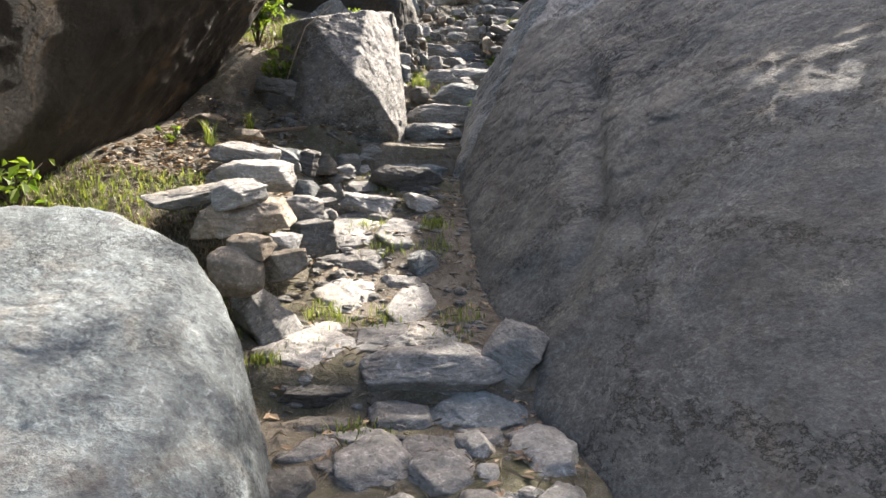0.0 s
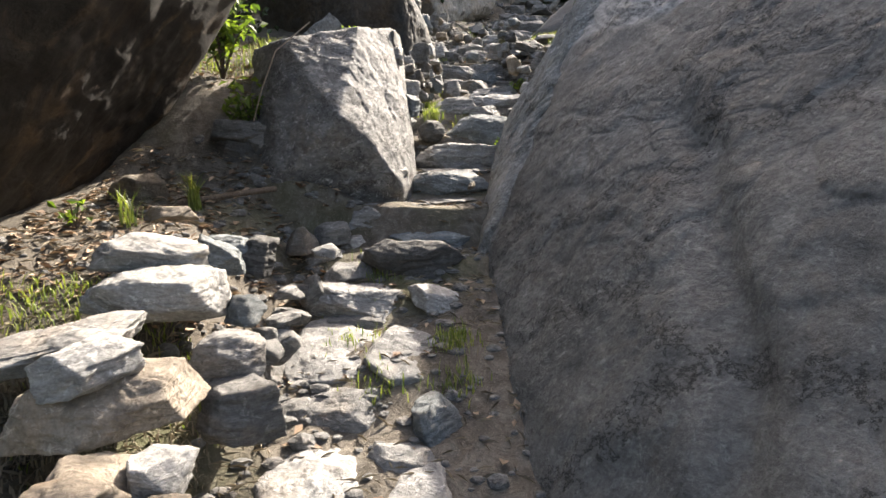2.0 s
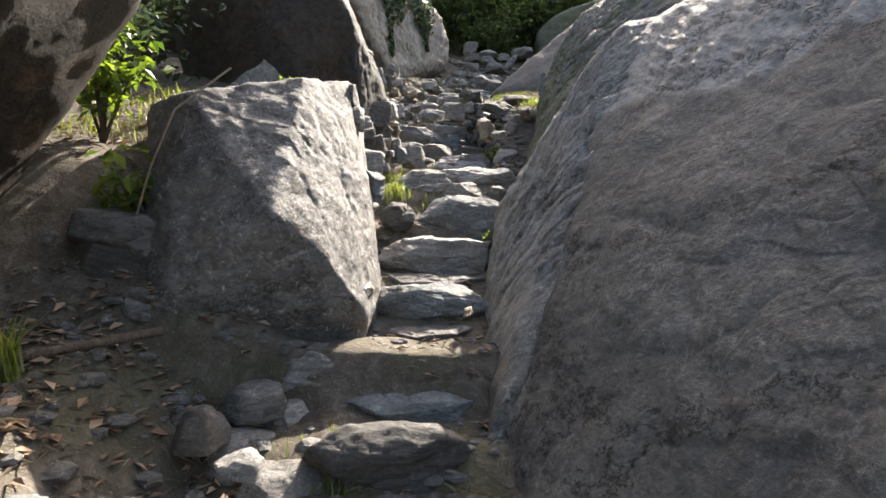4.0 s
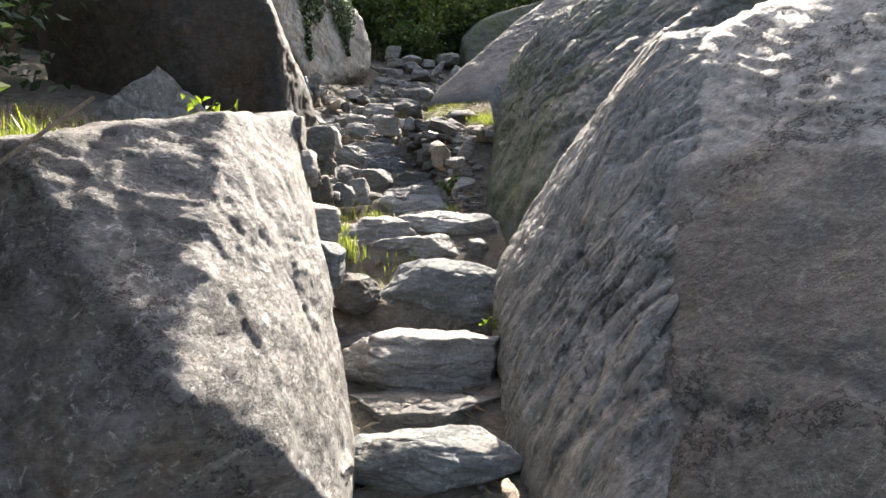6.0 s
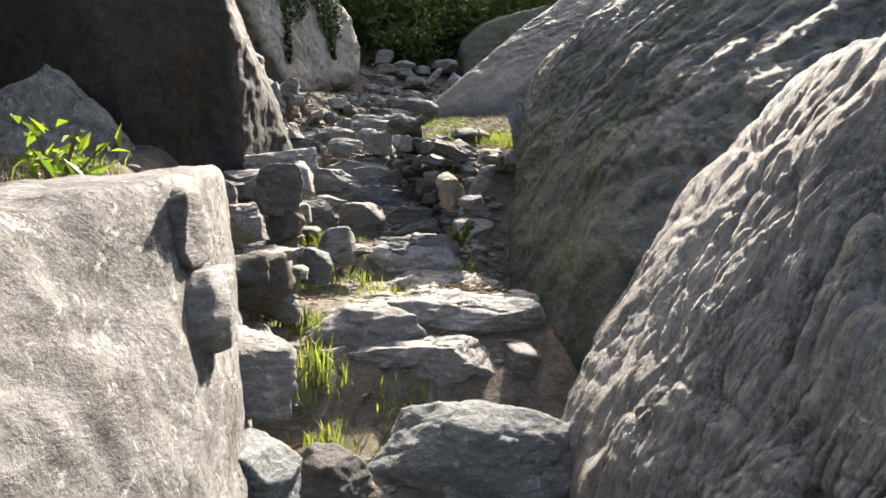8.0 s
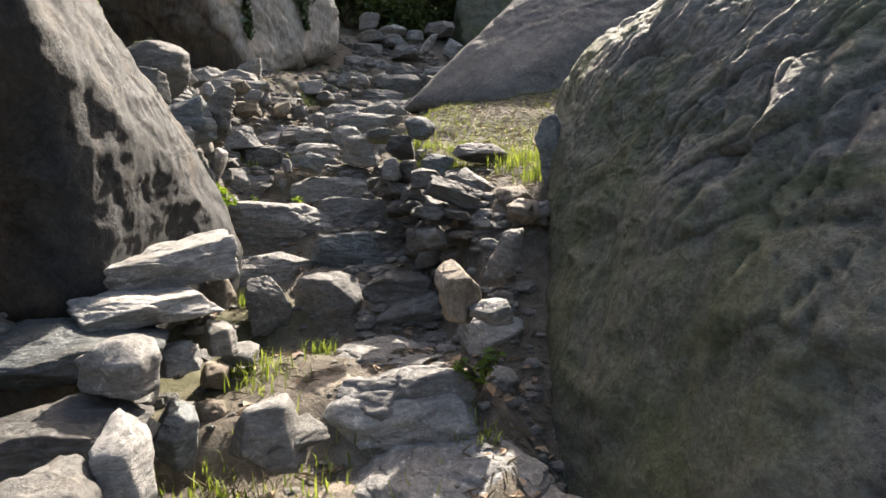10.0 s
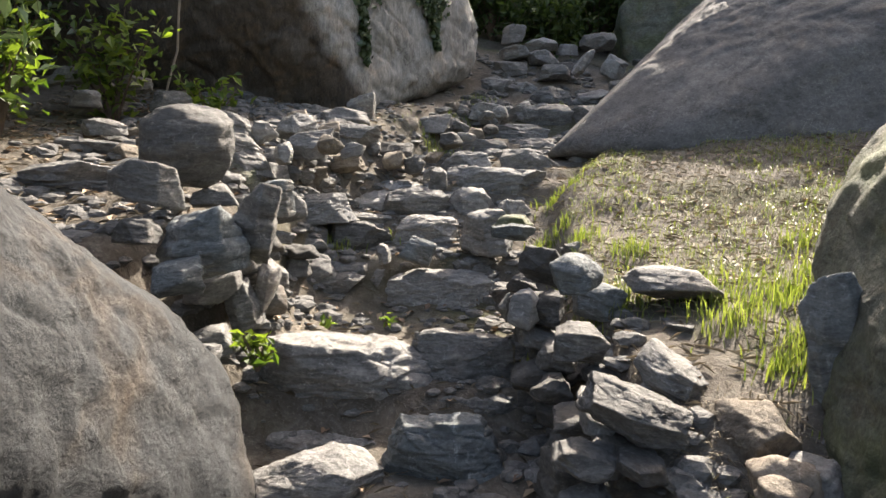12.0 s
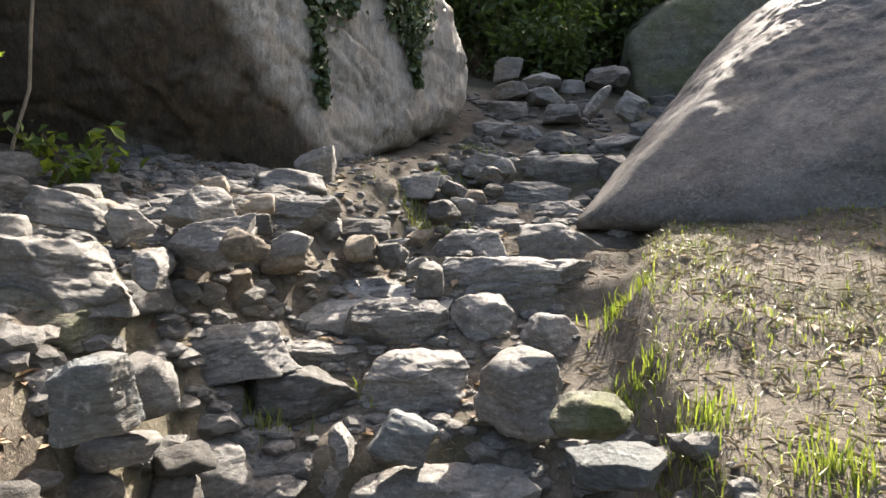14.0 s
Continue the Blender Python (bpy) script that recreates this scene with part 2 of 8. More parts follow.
def leaf_material(name, a, b, through=0.35, rough=0.5):
    mat = bpy.data.materials.new(name)
    n, l = nodes_of(mat)
    bsdf = n["Principled BSDF"]
    geo = n.new("ShaderNodeNewGeometry")
    r = ramp(n, [(0.0, a), (1.0, b)])
    l.new(geo.outputs["Random Per Island"], r.inputs[0])
    l.new(r.outputs[0], bsdf.inputs["Base Color"])
    bsdf.inputs["Roughness"].default_value = rough
    tr = n.new("ShaderNodeBsdfTranslucent")
    hsv = n.new("ShaderNodeHueSaturation")
    hsv.inputs["Value"].default_value, hsv.inputs["Saturation"].default_value = 1.6, 1.15
    l.new(r.outputs[0], hsv.inputs["Color"])
    l.new(hsv.outputs[0], tr.inputs["Color"])
    ms = n.new("ShaderNodeMixShader")
    ms.inputs[0].default_value = through
    l.new(bsdf.outputs[0], ms.inputs[1])
    l.new(tr.outputs[0], ms.inputs[2])
    l.new(ms.outputs[0], n["Material Output"].inputs["Surface"])
    return mat


GRASS = leaf_material("green_grass", (0.07, 0.105, 0.022), (0.22, 0.25, 0.065), 0.36)
STRAW = leaf_material("dry_grass", (0.085, 0.07, 0.048), (0.25, 0.21, 0.15), 0.12, 0.8)
LITTER = leaf_material("dead_leaves", (0.11, 0.065, 0.04), (0.36, 0.26, 0.17), 0.06, 0.8)
LEAF = leaf_material("bright_leaves", (0.045, 0.08, 0.016), (0.15, 0.20, 0.04), 0.45)
IVY = leaf_material("ivy_leaves", (0.03, 0.05, 0.02), (0.075, 0.105, 0.05), 0.15, 0.25)
WOODS = leaf_material("tree_leaves", (0.022, 0.042, 0.012), (0.07, 0.10, 0.025), 0.4)
BARK = rock_material("bark", (0.07, 0.05, 0.035), (0.17, 0.13, 0.10), vein=0, lichen=0.1, strata=(3, 3, 0.6), scale=2)

# ---- shapes ----
def lattice(ix, iy, iz, seed):
    h = (ix * 374761393 + iy * 668265263 + iz * 1274126177 + seed * 974711) & 0x7FFFFFFF
    h = ((h ^ (h >> 13)) * 1103515245 + 12345) & 0x7FFFFFFF
    h = (h ^ (h >> 16)) & 0xFFFF
    return h / 32767.5 - 1.0


def value_noise(p, seed):
    i = np.floor(p).astype(np.int64)
    f = p - i
    f = f * f * f * (f * (f * 6 - 15) + 10)
    out = 0
    for dx in (0, 1):
        for dy in (0, 1):
            for dz in (0, 1):
                w = (f[:, 0] if dx else 1 - f[:, 0]) * (f[:, 1] if dy else 1 - f[:, 1]) * (f[:, 2] if dz else 1 - f[:, 2])
                out = out + w * lattice(i[:, 0] + dx, i[:, 1] + dy, i[:, 2] + dz, seed)
    return out


def fractal(p, scale, octaves, seed, gain=0.5):
    out, a, q = 0, 1.0, p * scale
    for k in range(octaves):
        out = out + a * value_noise(q + 17.3 * k, seed + k)
        a, q = a * gain, q * 2.03
    return out


def ridged(p, scale, octaves, seed, gain=0.55):
    out, a, q = 0, 1.0, p * scale
    for k in range(octaves):
        out = out + a * (1 - 2 * np.abs(value_noise(q + 9.1 * k, seed + k)))
        a, q = a * gain, q * 2.1
    return out


def plates(p, seed, loose=0.9):
    """Broken plates: each cell's own height and slope, and the nearness of its joint."""
    i0 = np.floor(p).astype(np.int64)
    best, second = np.full(len(p), 9.0), np.full(len(p), 9.0)
    high = np.zeros(len(p))
    for dx in (-1, 0, 1):
        for dy in (-1, 0, 1):
            for dz in (-1, 0, 1):
                c = i0 + (dx, dy, dz)
                rnd = [lattice(c[:, 0], c[:, 1], c[:, 2], seed + 101 * k) for k in range(5)]
                o = p - c - 0.5 - np.stack(rnd[:3], 1) * 0.5 * loose
                d = (o ** 2).sum(1)
                near = d < best
                second = np.where(near, best, np.minimum(second, d))
                high = np.where(near, rnd[3] * 0.6 + 0.7 * (o[:, 0] * rnd[4] + o[:, 2] * rnd[3] + 0.5 * o[:, 1]), high)
                best = np.where(near, d, best)
    joint = np.sqrt(second) - np.sqrt(best)
    return high, np.exp(-(joint / 0.09) ** 2)


SPHERES = {}


def sphere(level):
    if level not in SPHERES:
        bm = bmesh.new()
        bmesh.ops.create_icosphere(bm, subdivisions=level, radius=1)
        bm.verts.ensure_lookup_table()
        v = np.array([x.co[:] for x in bm.verts])
        f = np.array([[x.index for x in y.verts] for y in bm.faces])
        bm.free()
        SPHERES[level] = (v / np.linalg.norm(v, axis=1)[:, None], f)
    return SPHERES[level]


def mesh_of(name, v, f, mat, smooth=True):
    me = bpy.data.meshes.new(name)
    me.vertices.add(len(v))
    me.vertices.foreach_set("co", np.asarray(v, np.float32).ravel())
    k = f.shape[1]
    me.loops.add(f.size)
    me.loops.foreach_set("vertex_index", f.ravel().astype(np.int32))
    me.polygons.add(len(f))
    me.polygons.foreach_set("loop_start", np.arange(0, f.size, k, dtype=np.int32))
    me.polygons.foreach_set("loop_total", np.full(len(f), k, np.int32))
    me.polygons.foreach_set("use_smooth", np.full(len(f), smooth))
    me.update(calc_edges=True)
    me.validate()
    if mat:
        me.materials.append(mat)
    return me


def radial(dirs, normals, dists, power):
    s = np.maximum(dirs @ normals.T, 1e-6) / dists
    m = s.max(1, keepdims=True)
    return 1 / (m[:, 0] * ((s / m) ** power).sum(1) ** (1 / power))


def bands(z, thick, seed):
    """Split bedding: each band of rock has its own push, with quick steps between bands."""
    u = z / thick
    i = np.floor(u).astype(np.int64)
    f = np.clip((u - i - 0.5) / 0.22 + 0.5, 0, 1)
    return lattice(i, 0 * i, 0 * i, seed) * (1 - f) + lattice(i + 1, 0 * i, 0 * i, seed) * f


FLAT = {"paving_stone": 0.05, "step_stone": 0.09, "cairn_stone": 0.11, "wall_stone": 0.15, "loose_stone": 0.16}


def stone(name, x, y, z, w, d, h, rz=0.0, rx=0.0, ry=0.0, mat=None, seed=1, round_=0.5, level=4, label="", group="", category="stone"):
    """One split schist stone that fills about w x d x h metres round its middle: flat bed faces, broken sides."""
    rng = np.random.default_rng(seed + 1000)
    dirs, faces = sphere(level)
    half = np.array([w, d, h]) / 2
    tilt = FLAT[name]
    normals, dists = [], []
    for way in (1, -1):
        normals.append(np.array((rng.normal(0, tilt), rng.normal(0, tilt), way)))
        dists.append(1.0)
    sides = int(rng.integers(5, 8))
    start = rng.uniform(0, 2 * math.pi)
    for k in range(sides):
        a = start + 2 * math.pi * (k + rng.uniform(-0.28, 0.28)) / sides
        c, e = math.cos(a), math.sin(a)
        normals.append(np.array((c, e, rng.normal(0.05, 0.22))))
        dists.append((0.62 + 0.38 * (abs(c) + abs(e))) * rng.uniform(0.88, 1.08))
    for _ in range(5):
        a = rng.uniform(0, 2 * math.pi)
        normals.append(np.array((math.cos(a), math.sin(a), (1 if name in ("step_stone", "paving_stone") else rng.choice((1, 1, -1))) * rng.uniform(0.5, 1.6))))
        dists.append(rng.uniform(0.92, 1.12) * (1.0 + 0.1 * (round_ < 0.5)))
    if round_ > 0.55:
        for _ in range(16):
            normals.append(rng.normal(size=3))
            dists.append(rng.uniform(0.9, 1.06))
    normals = np.array([a / np.linalg.norm(a) for a in normals])
    r = radial(dirs, normals, np.array(dists), 10 + 150 * (1 - round_) ** 1.5)
    p = dirs * r[:, None]
    p = 2 * (p - p.min(0)) / (p.max(0) - p.min(0)) - 1
    p = p * half
    size = float(np.cbrt(w * d * h))
    q = p + rng.uniform(-50, 50, 3)
    turn = np.array(Euler(rng.uniform(-0.26, 0.26, 3)).to_matrix())
    bed = q @ turn
    high, joint = plates(bed * (2.6, 2.6, 6.5) / size, seed)
    side = 1 - np.clip(np.abs(p[:, 2]) / half[2], 0, 1) ** 3
    flat = p * (1, 1, 0)
    flat = flat / (np.linalg.norm(flat, axis=1)[:, None] + 1e-6)
    crisp = 1.2 - round_
    layer = bands(bed[:, 2] + 0.1 * size * value_noise(bed * 2.2 / size, seed + 3), min(0.045, h * 0.3), seed)
    p = p + flat * (side * layer * min(0.011, 0.035 * size) * crisp)[:, None]
    push = fractal(q, 2.2 / size, 3, seed) * 0.028 * size + (high * 0.024 - joint * 0.018) * size * crisp + ridged(bed * (0.7, 0.7, 2.4), 4.2 / size, 4, seed + 9, 0.6) * 0.009 * size + fractal(q, 17 / size, 2, seed + 5) * 0.006 * size
    p = p + dirs * push[:, None]
    ob = new(name, mesh_of(name, p, faces, mat or GREY))
    ob.matrix_world = pose(x, y, z, rx, ry, rz)
    return tagged(ob, label, category, group)


def hull_planes(points):
    bm = bmesh.new()
    for p in points:
        bm.verts.new(p)
    out = bmesh.ops.convex_hull(bm, input=bm.verts)
    bm.normal_update()
    mid = np.mean(np.array(points, float), axis=0)
    n, d = [], []
    for f in bm.faces:
        nor = np.array(f.normal[:])
        dist = float(nor @ (np.array(f.verts[0].co[:]) - mid))
        if dist < 0:
            nor, dist = -nor, -dist
        if dist > 1e-3:
            n.append(nor)
            d.append(dist)
    bm.free()
    return mid, np.array(n), np.array(d)


def boulder(name, corners, mat, seed, level=6, sharp=24, relief=0.06, ribs=0.0, rib_way=(0.3, 0.3, 1.0), rib_size=7.0, rib_long=0.3, dents=(), label="", fine=0.012, where=None, cracks=(), chips=0.0, chip_size=2.2):
    """A large rock: a rough block given by its corners, worn and cracked. where() gives how far the ribbed zone reaches."""
    mid, n, d = hull_planes(corners)
    dirs, faces = sphere(level)
    p = dirs * radial(dirs, n, d, sharp)[:, None]
    q = p + mid
    out = dirs * 0.5 + n[np.argmax(dirs @ n.T / d, axis=1)] * 0.5
    push = fractal(q, 0.9, 3, seed) * relief + ridged(q, 2.6, 3, seed + 4) * relief * 0.3 + (0.6 * fractal(q, 11, 4, seed + 8) + 0.4 * ridged(q, 8, 4, seed + 12)) * fine
    if ribs:
        w = np.array(rib_way) / np.linalg.norm(rib_way)
        along = (q @ w)[:, None] * w
        bent = np.stack([fractal(q, 1.6, 3, seed + k) for k in (20, 21, 22)], 1) * 0.06 + np.stack([fractal(q, 7, 2, seed + k) for k in (23, 24, 25)], 1) * 0.012
        bed = ((q + bent) @ w)[:, None] * w * rib_size + ((q + bent) - ((q + bent) @ w)[:, None] * w) * rib_size * rib_long
        high, joint = plates(bed, seed + 26)
        high2, joint2 = plates(bed * 2.6 + 31, seed + 27)
        wave = 0.75 * high - 1.0 * joint + 0.35 * high2 - 0.4 * joint2 + 0.2 * ridged(bed, 1.7, 3, seed + 21)
        amount = ribs * (0.35 + 0.65 * np.clip(1.4 * fractal(q, 2.0, 3, seed + 31) + 0.6, 0, 1))
        if where is not None:
            amount = amount * where(q)
        push = push + wave * 0.6 * amount
    if chips:
        bent = q + np.stack([fractal(q, 2.2, 3, seed + k) for k in (60, 61, 62)], 1) * 0.09
        high, joint = plates(bent * chip_size * np.array((1.0, 1.5, 1.2)), seed + 63)
        high2, joint2 = plates(bent * chip_size * 3.3 + 11, seed + 64)
        some = np.clip(2.5 * fractal(q, 1.7, 2, seed + 66) + 0.3, 0, 1)
        push = push + chips * (0.7 * high - 0.7 * joint + some * (0.5 * high2 - 0.45 * joint2))
    for cx, cy, cz, rad, deep in dents:
        push = push - deep * np.exp(-((q - (cx, cy, cz)) ** 2).sum(1) / rad ** 2)
    for *line, wide, deep in cracks:
        near = np.full(len(q), 9.0)
        bent = q + np.stack([fractal(q, 4, 2, seed + k) for k in (41, 42, 43)], 1) * 0.03
        for a, b in zip(line, line[1:]):
            a, b = np.array(a), np.array(b)
            u = np.clip((bent - a) @ (b - a) / ((b - a) @ (b - a)), 0, 1)
            near = np.minimum(near, np.linalg.norm(bent - a - u[:, None] * (b - a), axis=1))
        push = push - deep * np.exp(-(near / wide) ** 2)
    q = q + out * push[:, None]
    base = np.array([mid[0], mid[1], np.array(corners)[:, 2].min()])
    me = mesh_of(name, q - base, faces, mat)
    if where is not None:
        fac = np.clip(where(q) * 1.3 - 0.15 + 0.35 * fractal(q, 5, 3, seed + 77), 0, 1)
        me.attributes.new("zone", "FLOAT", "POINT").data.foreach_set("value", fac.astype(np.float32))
    ob = new(name, me)
    ob.location = base
    return tagged(ob, label, "boulder")

# ---- ground ----
PATH_Y = (-60, -3, 0, 1.4, 2.33, 2.45, 3.0, 3.35, 3.6, 3.9, 4.19, 4.37, 4.6, 4.69, 4.97, 5.05, 5.41, 5.53, 5.79, 5.95, 6.43, 6.55, 6.88, 6.98, 7.23, 8.34, 8.48, 9.33, 9.46, 9.68, 9.83, 10.16, 10.32, 11.14, 11.27, 11.38, 11.51, 11.91, 12.01, 12.23, 12.34, 12.58, 12.67, 13.05, 13.2, 13.57, 13.72, 14.13, 14.25, 14.75, 15.45, 15.95, 16.65, 20, 30, 120)
PATH_Z = (-9, -0.35, 0.33, 0.52, 0.56, 0.69, 0.73, 0.80, 0.88, 1.0, 1.06, 1.15, 1.2, 1.28, 1.33, 1.52, 1.53, 1.63, 1.66, 1.76, 1.83, 2.0, 2.05, 2.13, 2.2, 2.28, 2.40, 2.44, 2.57, 2.6, 2.70, 2.72, 2.86, 2.92, 2.98, 3.04, 3.22, 3.36, 3.43, 3.45, 3.57, 3.6, 3.68, 3.69, 3.78, 3.82, 3.92, 3.96, 4.12, 4.2, 4.48, 4.66, 4.95, 5.9, 11.5, 60)
LEFT_Y = (-60, -3, 0, 2, 3, 4, 5, 5.6, 6.5, 8, 9, 10, 11, 12, 13, 14, 15.2, 16.2, 20, 30, 120)
LEFT_Z = (-9, 0.1, 0.7, 0.95, 1.12, 1.42, 1.62, 2.2, 2.55, 2.85, 3.15, 3.4, 3.62, 3.8, 3.98, 4.2, 4.35, 4.88, 5.9, 11.5, 60)
RIGHT_Y = (-60, 0, 6, 8, 9.0, 9.5, 10.5, 11.5, 12.5, 13.3, 15, 20, 30, 120)
RIGHT_Z = (-9, -0.4, 1.1, 1.9, 2.65, 3.02, 3.16, 3.36, 3.66, 3.86, 4.2, 5.6, 11.5, 60)


def ease(a, b, v):
    u = np.clip((v - a) / (b - a), 0, 1)
    return u * u * (3 - 2 * u)


def ground_height(x, y):
    x, y = np.asarray(x, float), np.asarray(y, float)
    centre = np.interp(y, (0, 9, 12, 13.2, 14.2, 15.4, 16.6), (-0.1, 0.0, 0.25, 0.8, 1.25, 2.45, 3.1))
    z = np.interp(y, PATH_Y, PATH_Z) - 0.06 * (ease(5.3, 5.6, y) * (1 - ease(6.7, 7.1, y)) + ease(8.9, 9.2, y) * (1 - ease(13.8, 14.3, y)))
    low = np.where(y < 5, -0.75, -0.5)
    left = 1 - ease(low - 0.45, low, x - centre)
    z = z + left * (np.interp(y, LEFT_Y, LEFT_Z) - z) + 0.12 * np.clip(-1.2 - x + centre, 0, 8)
    edge = np.interp(y, (9, 11, 12.5, 14), (0.62, 0.62, 0.75, 0.8))
    right = ease(edge, edge + 0.22, x - centre)
    z = z + right * (np.interp(y, RIGHT_Y, RIGHT_Z) - z) + 0.16 * np.clip(x - centre - 0.9, 0, 8) * ease(8.5, 9.5, y)
    p = np.stack([x.ravel(), y.ravel(), 0 * x.ravel()], 1)
    rough = fractal(p, 1.6, 3, 5) * 0.03 + fractal(p, 7.0, 3, 6) * 0.012
    return z + rough.reshape(x.shape)


def spread(near_a, near_b, step, far_a, far_b):
    out = list(np.arange(near_a, near_b, step))
    s, v = step, near_a
    while v > far_a:
        s *= 1.25
        v -= s
        out.insert(0, v)
    s, v = step, near_b
    while v < far_b:
        s *= 1.25
        out.append(v)
        v += s
    return np.array(out)


gx, gy = spread(-3.2, 4.0, 0.05, -90, 90), spread(-1.0, 17.5, 0.05, -90, 120)
GX, GY = np.meshgrid(gx, gy)
verts = np.stack([GX.ravel(), GY.ravel(), ground_height(GX, GY).ravel()], 1)
nx = len(gx)
ii = np.arange((len(gy) - 1) * nx).reshape(len(gy) - 1, nx)[:, :-1].ravel()
ground = new("ground", mesh_of("ground", verts, np.stack([ii, ii + 1, ii + 1 + nx, ii + nx], 1), EARTH))
tagged(ground, "trodden brown earth hillside with dry leaf litter", "ground", kind="structure")

# ---- large rocks ----
R1_CRACKS = [
    ((0.96, 4.12, 1.91), (0.84, 3.52, 1.57), (0.67, 2.92, 1.19), (0.51, 2.65, 0.97), (0.29, 2.75, 0.85), 0.09, 0.09),
    ((0.57, 4.99, 2.0), (0.72, 4.64, 1.96), (0.98, 4.69, 2.15), 0.03, 0.03),
    ((0.75, 4.09, 1.74), (0.88, 4.03, 1.81), (1.06, 3.91, 1.88), (1.17, 3.84, 1.92), 0.03, 0.03),
    ((0.81, 5.16, 2.24), (0.61, 4.48, 1.81), (0.47, 4.01, 1.51), 0.03, 0.015),
    ((0.12, 3.69, 1.14), (0.25, 3.84, 1.29), (0.59, 3.93, 1.56), 0.025, 0.02),
    ((0.02, 3.55, 1.01), (0.22, 3.83, 1.27), (0.59, 4.44, 1.78), (0.87, 4.77, 2.11), 0.025, 0.02),
    ((1.21, 4.59, 2.28), (0.98, 3.9, 1.82), (0.83, 3.48, 1.54), 0.04, 0.025),
    ((1.65, 3.3, 2.03), (1.53, 2.69, 1.69), (1.54, 2.31, 1.54), 0.06, 0.03),
    ((0.8, 3.53, 1.54), (0.84, 3.42, 1.52), (0.82, 3.31, 1.46), 0.03, 0.02),
]
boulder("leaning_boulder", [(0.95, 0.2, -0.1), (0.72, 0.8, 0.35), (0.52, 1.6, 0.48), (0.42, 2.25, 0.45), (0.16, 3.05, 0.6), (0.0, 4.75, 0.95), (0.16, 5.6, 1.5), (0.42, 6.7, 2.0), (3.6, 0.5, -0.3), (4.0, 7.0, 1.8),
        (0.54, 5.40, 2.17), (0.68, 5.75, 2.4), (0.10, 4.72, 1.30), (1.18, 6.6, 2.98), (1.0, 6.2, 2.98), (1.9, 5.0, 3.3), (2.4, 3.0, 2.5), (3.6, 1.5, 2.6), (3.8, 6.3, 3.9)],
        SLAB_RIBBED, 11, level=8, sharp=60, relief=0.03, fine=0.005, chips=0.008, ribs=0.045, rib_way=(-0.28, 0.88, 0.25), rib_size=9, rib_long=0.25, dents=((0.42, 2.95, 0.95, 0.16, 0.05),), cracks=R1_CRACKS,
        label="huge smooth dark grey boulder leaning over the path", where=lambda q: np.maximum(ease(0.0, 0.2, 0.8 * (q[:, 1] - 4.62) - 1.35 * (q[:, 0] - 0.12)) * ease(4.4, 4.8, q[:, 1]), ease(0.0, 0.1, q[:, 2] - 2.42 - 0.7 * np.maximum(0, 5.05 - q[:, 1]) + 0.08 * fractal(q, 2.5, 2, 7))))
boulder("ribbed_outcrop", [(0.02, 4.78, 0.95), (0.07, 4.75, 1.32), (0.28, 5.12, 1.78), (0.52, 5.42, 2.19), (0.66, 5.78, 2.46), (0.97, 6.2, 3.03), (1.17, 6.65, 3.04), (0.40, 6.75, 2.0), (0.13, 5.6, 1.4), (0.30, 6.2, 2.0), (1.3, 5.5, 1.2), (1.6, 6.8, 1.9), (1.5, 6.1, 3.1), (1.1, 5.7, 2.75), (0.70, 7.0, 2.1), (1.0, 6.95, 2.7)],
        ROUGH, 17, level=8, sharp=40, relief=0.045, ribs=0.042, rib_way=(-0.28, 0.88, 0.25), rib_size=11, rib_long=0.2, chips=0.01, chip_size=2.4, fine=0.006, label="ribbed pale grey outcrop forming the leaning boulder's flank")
boulder("side_boulder", [(0.70, 6.95, 2.0), (1.15, 6.75, 2.75), (0.70, 7.25, 1.9), (0.80, 8.2, 2.0), (1.0, 8.95, 2.3), (1.06, 8.95, 2.75), (1.15, 7.2, 2.95), (1.36, 9.0, 3.62), (1.6, 10.0, 3.66), (1.82, 10.1, 3.93), (2.2, 10.2, 4.1), (1.5, 8.8, 3.8), (2.6, 7.6, 4.4), (3.6, 9.5, 5.0), (1.5, 10.2, 2.6), (3.8, 7.2, 2.0), (3.8, 10.5, 2.5)],
        GREEN, 23, level=8, sharp=26, relief=0.06, chips=0.012, chip_size=1.8, ribs=0.055, fine=0.012, rib_way=(-0.5, 0.6, 0.7), rib_size=9, rib_long=0.24, dents=((1.0, 7.75, 2.55, 0.2, 0.08), (1.25, 7.9, 2.7, 0.15, 0.06)),
        label="large rounded green-grey boulder beside the steps", where=lambda q: ease(-0.1, 0.4, q[:, 2] - 2.75 - 0.6 * (q[:, 1] - 7.9)))
boulder("split_boulder", [(-1.06, 5.02, 1.66), (-1.0, 5.25, 1.4), (-0.42, 5.4, 1.3), (-0.36, 5.25, 1.62), (-0.30, 5.6, 1.6), (-0.40, 6.7, 1.9), (-1.5, 6.6, 2.0), (-1.25, 5.2, 1.7), (-1.05, 5.35, 2.50), (-0.62, 5.55, 2.60), (-0.46, 5.95, 2.66), (-0.46, 6.55, 2.72), (-1.4, 5.9, 2.55), (-1.3, 6.6, 2.6), (-0.66, 4.97, 2.03), (-0.82, 5.0, 1.93), (-0.50, 5.06, 1.87)],
        SPECK, 37, level=7, sharp=150, relief=0.012, chips=0.005, chip_size=4.0, fine=0.010, label="split speckled grey boulder with a sharp upper edge")
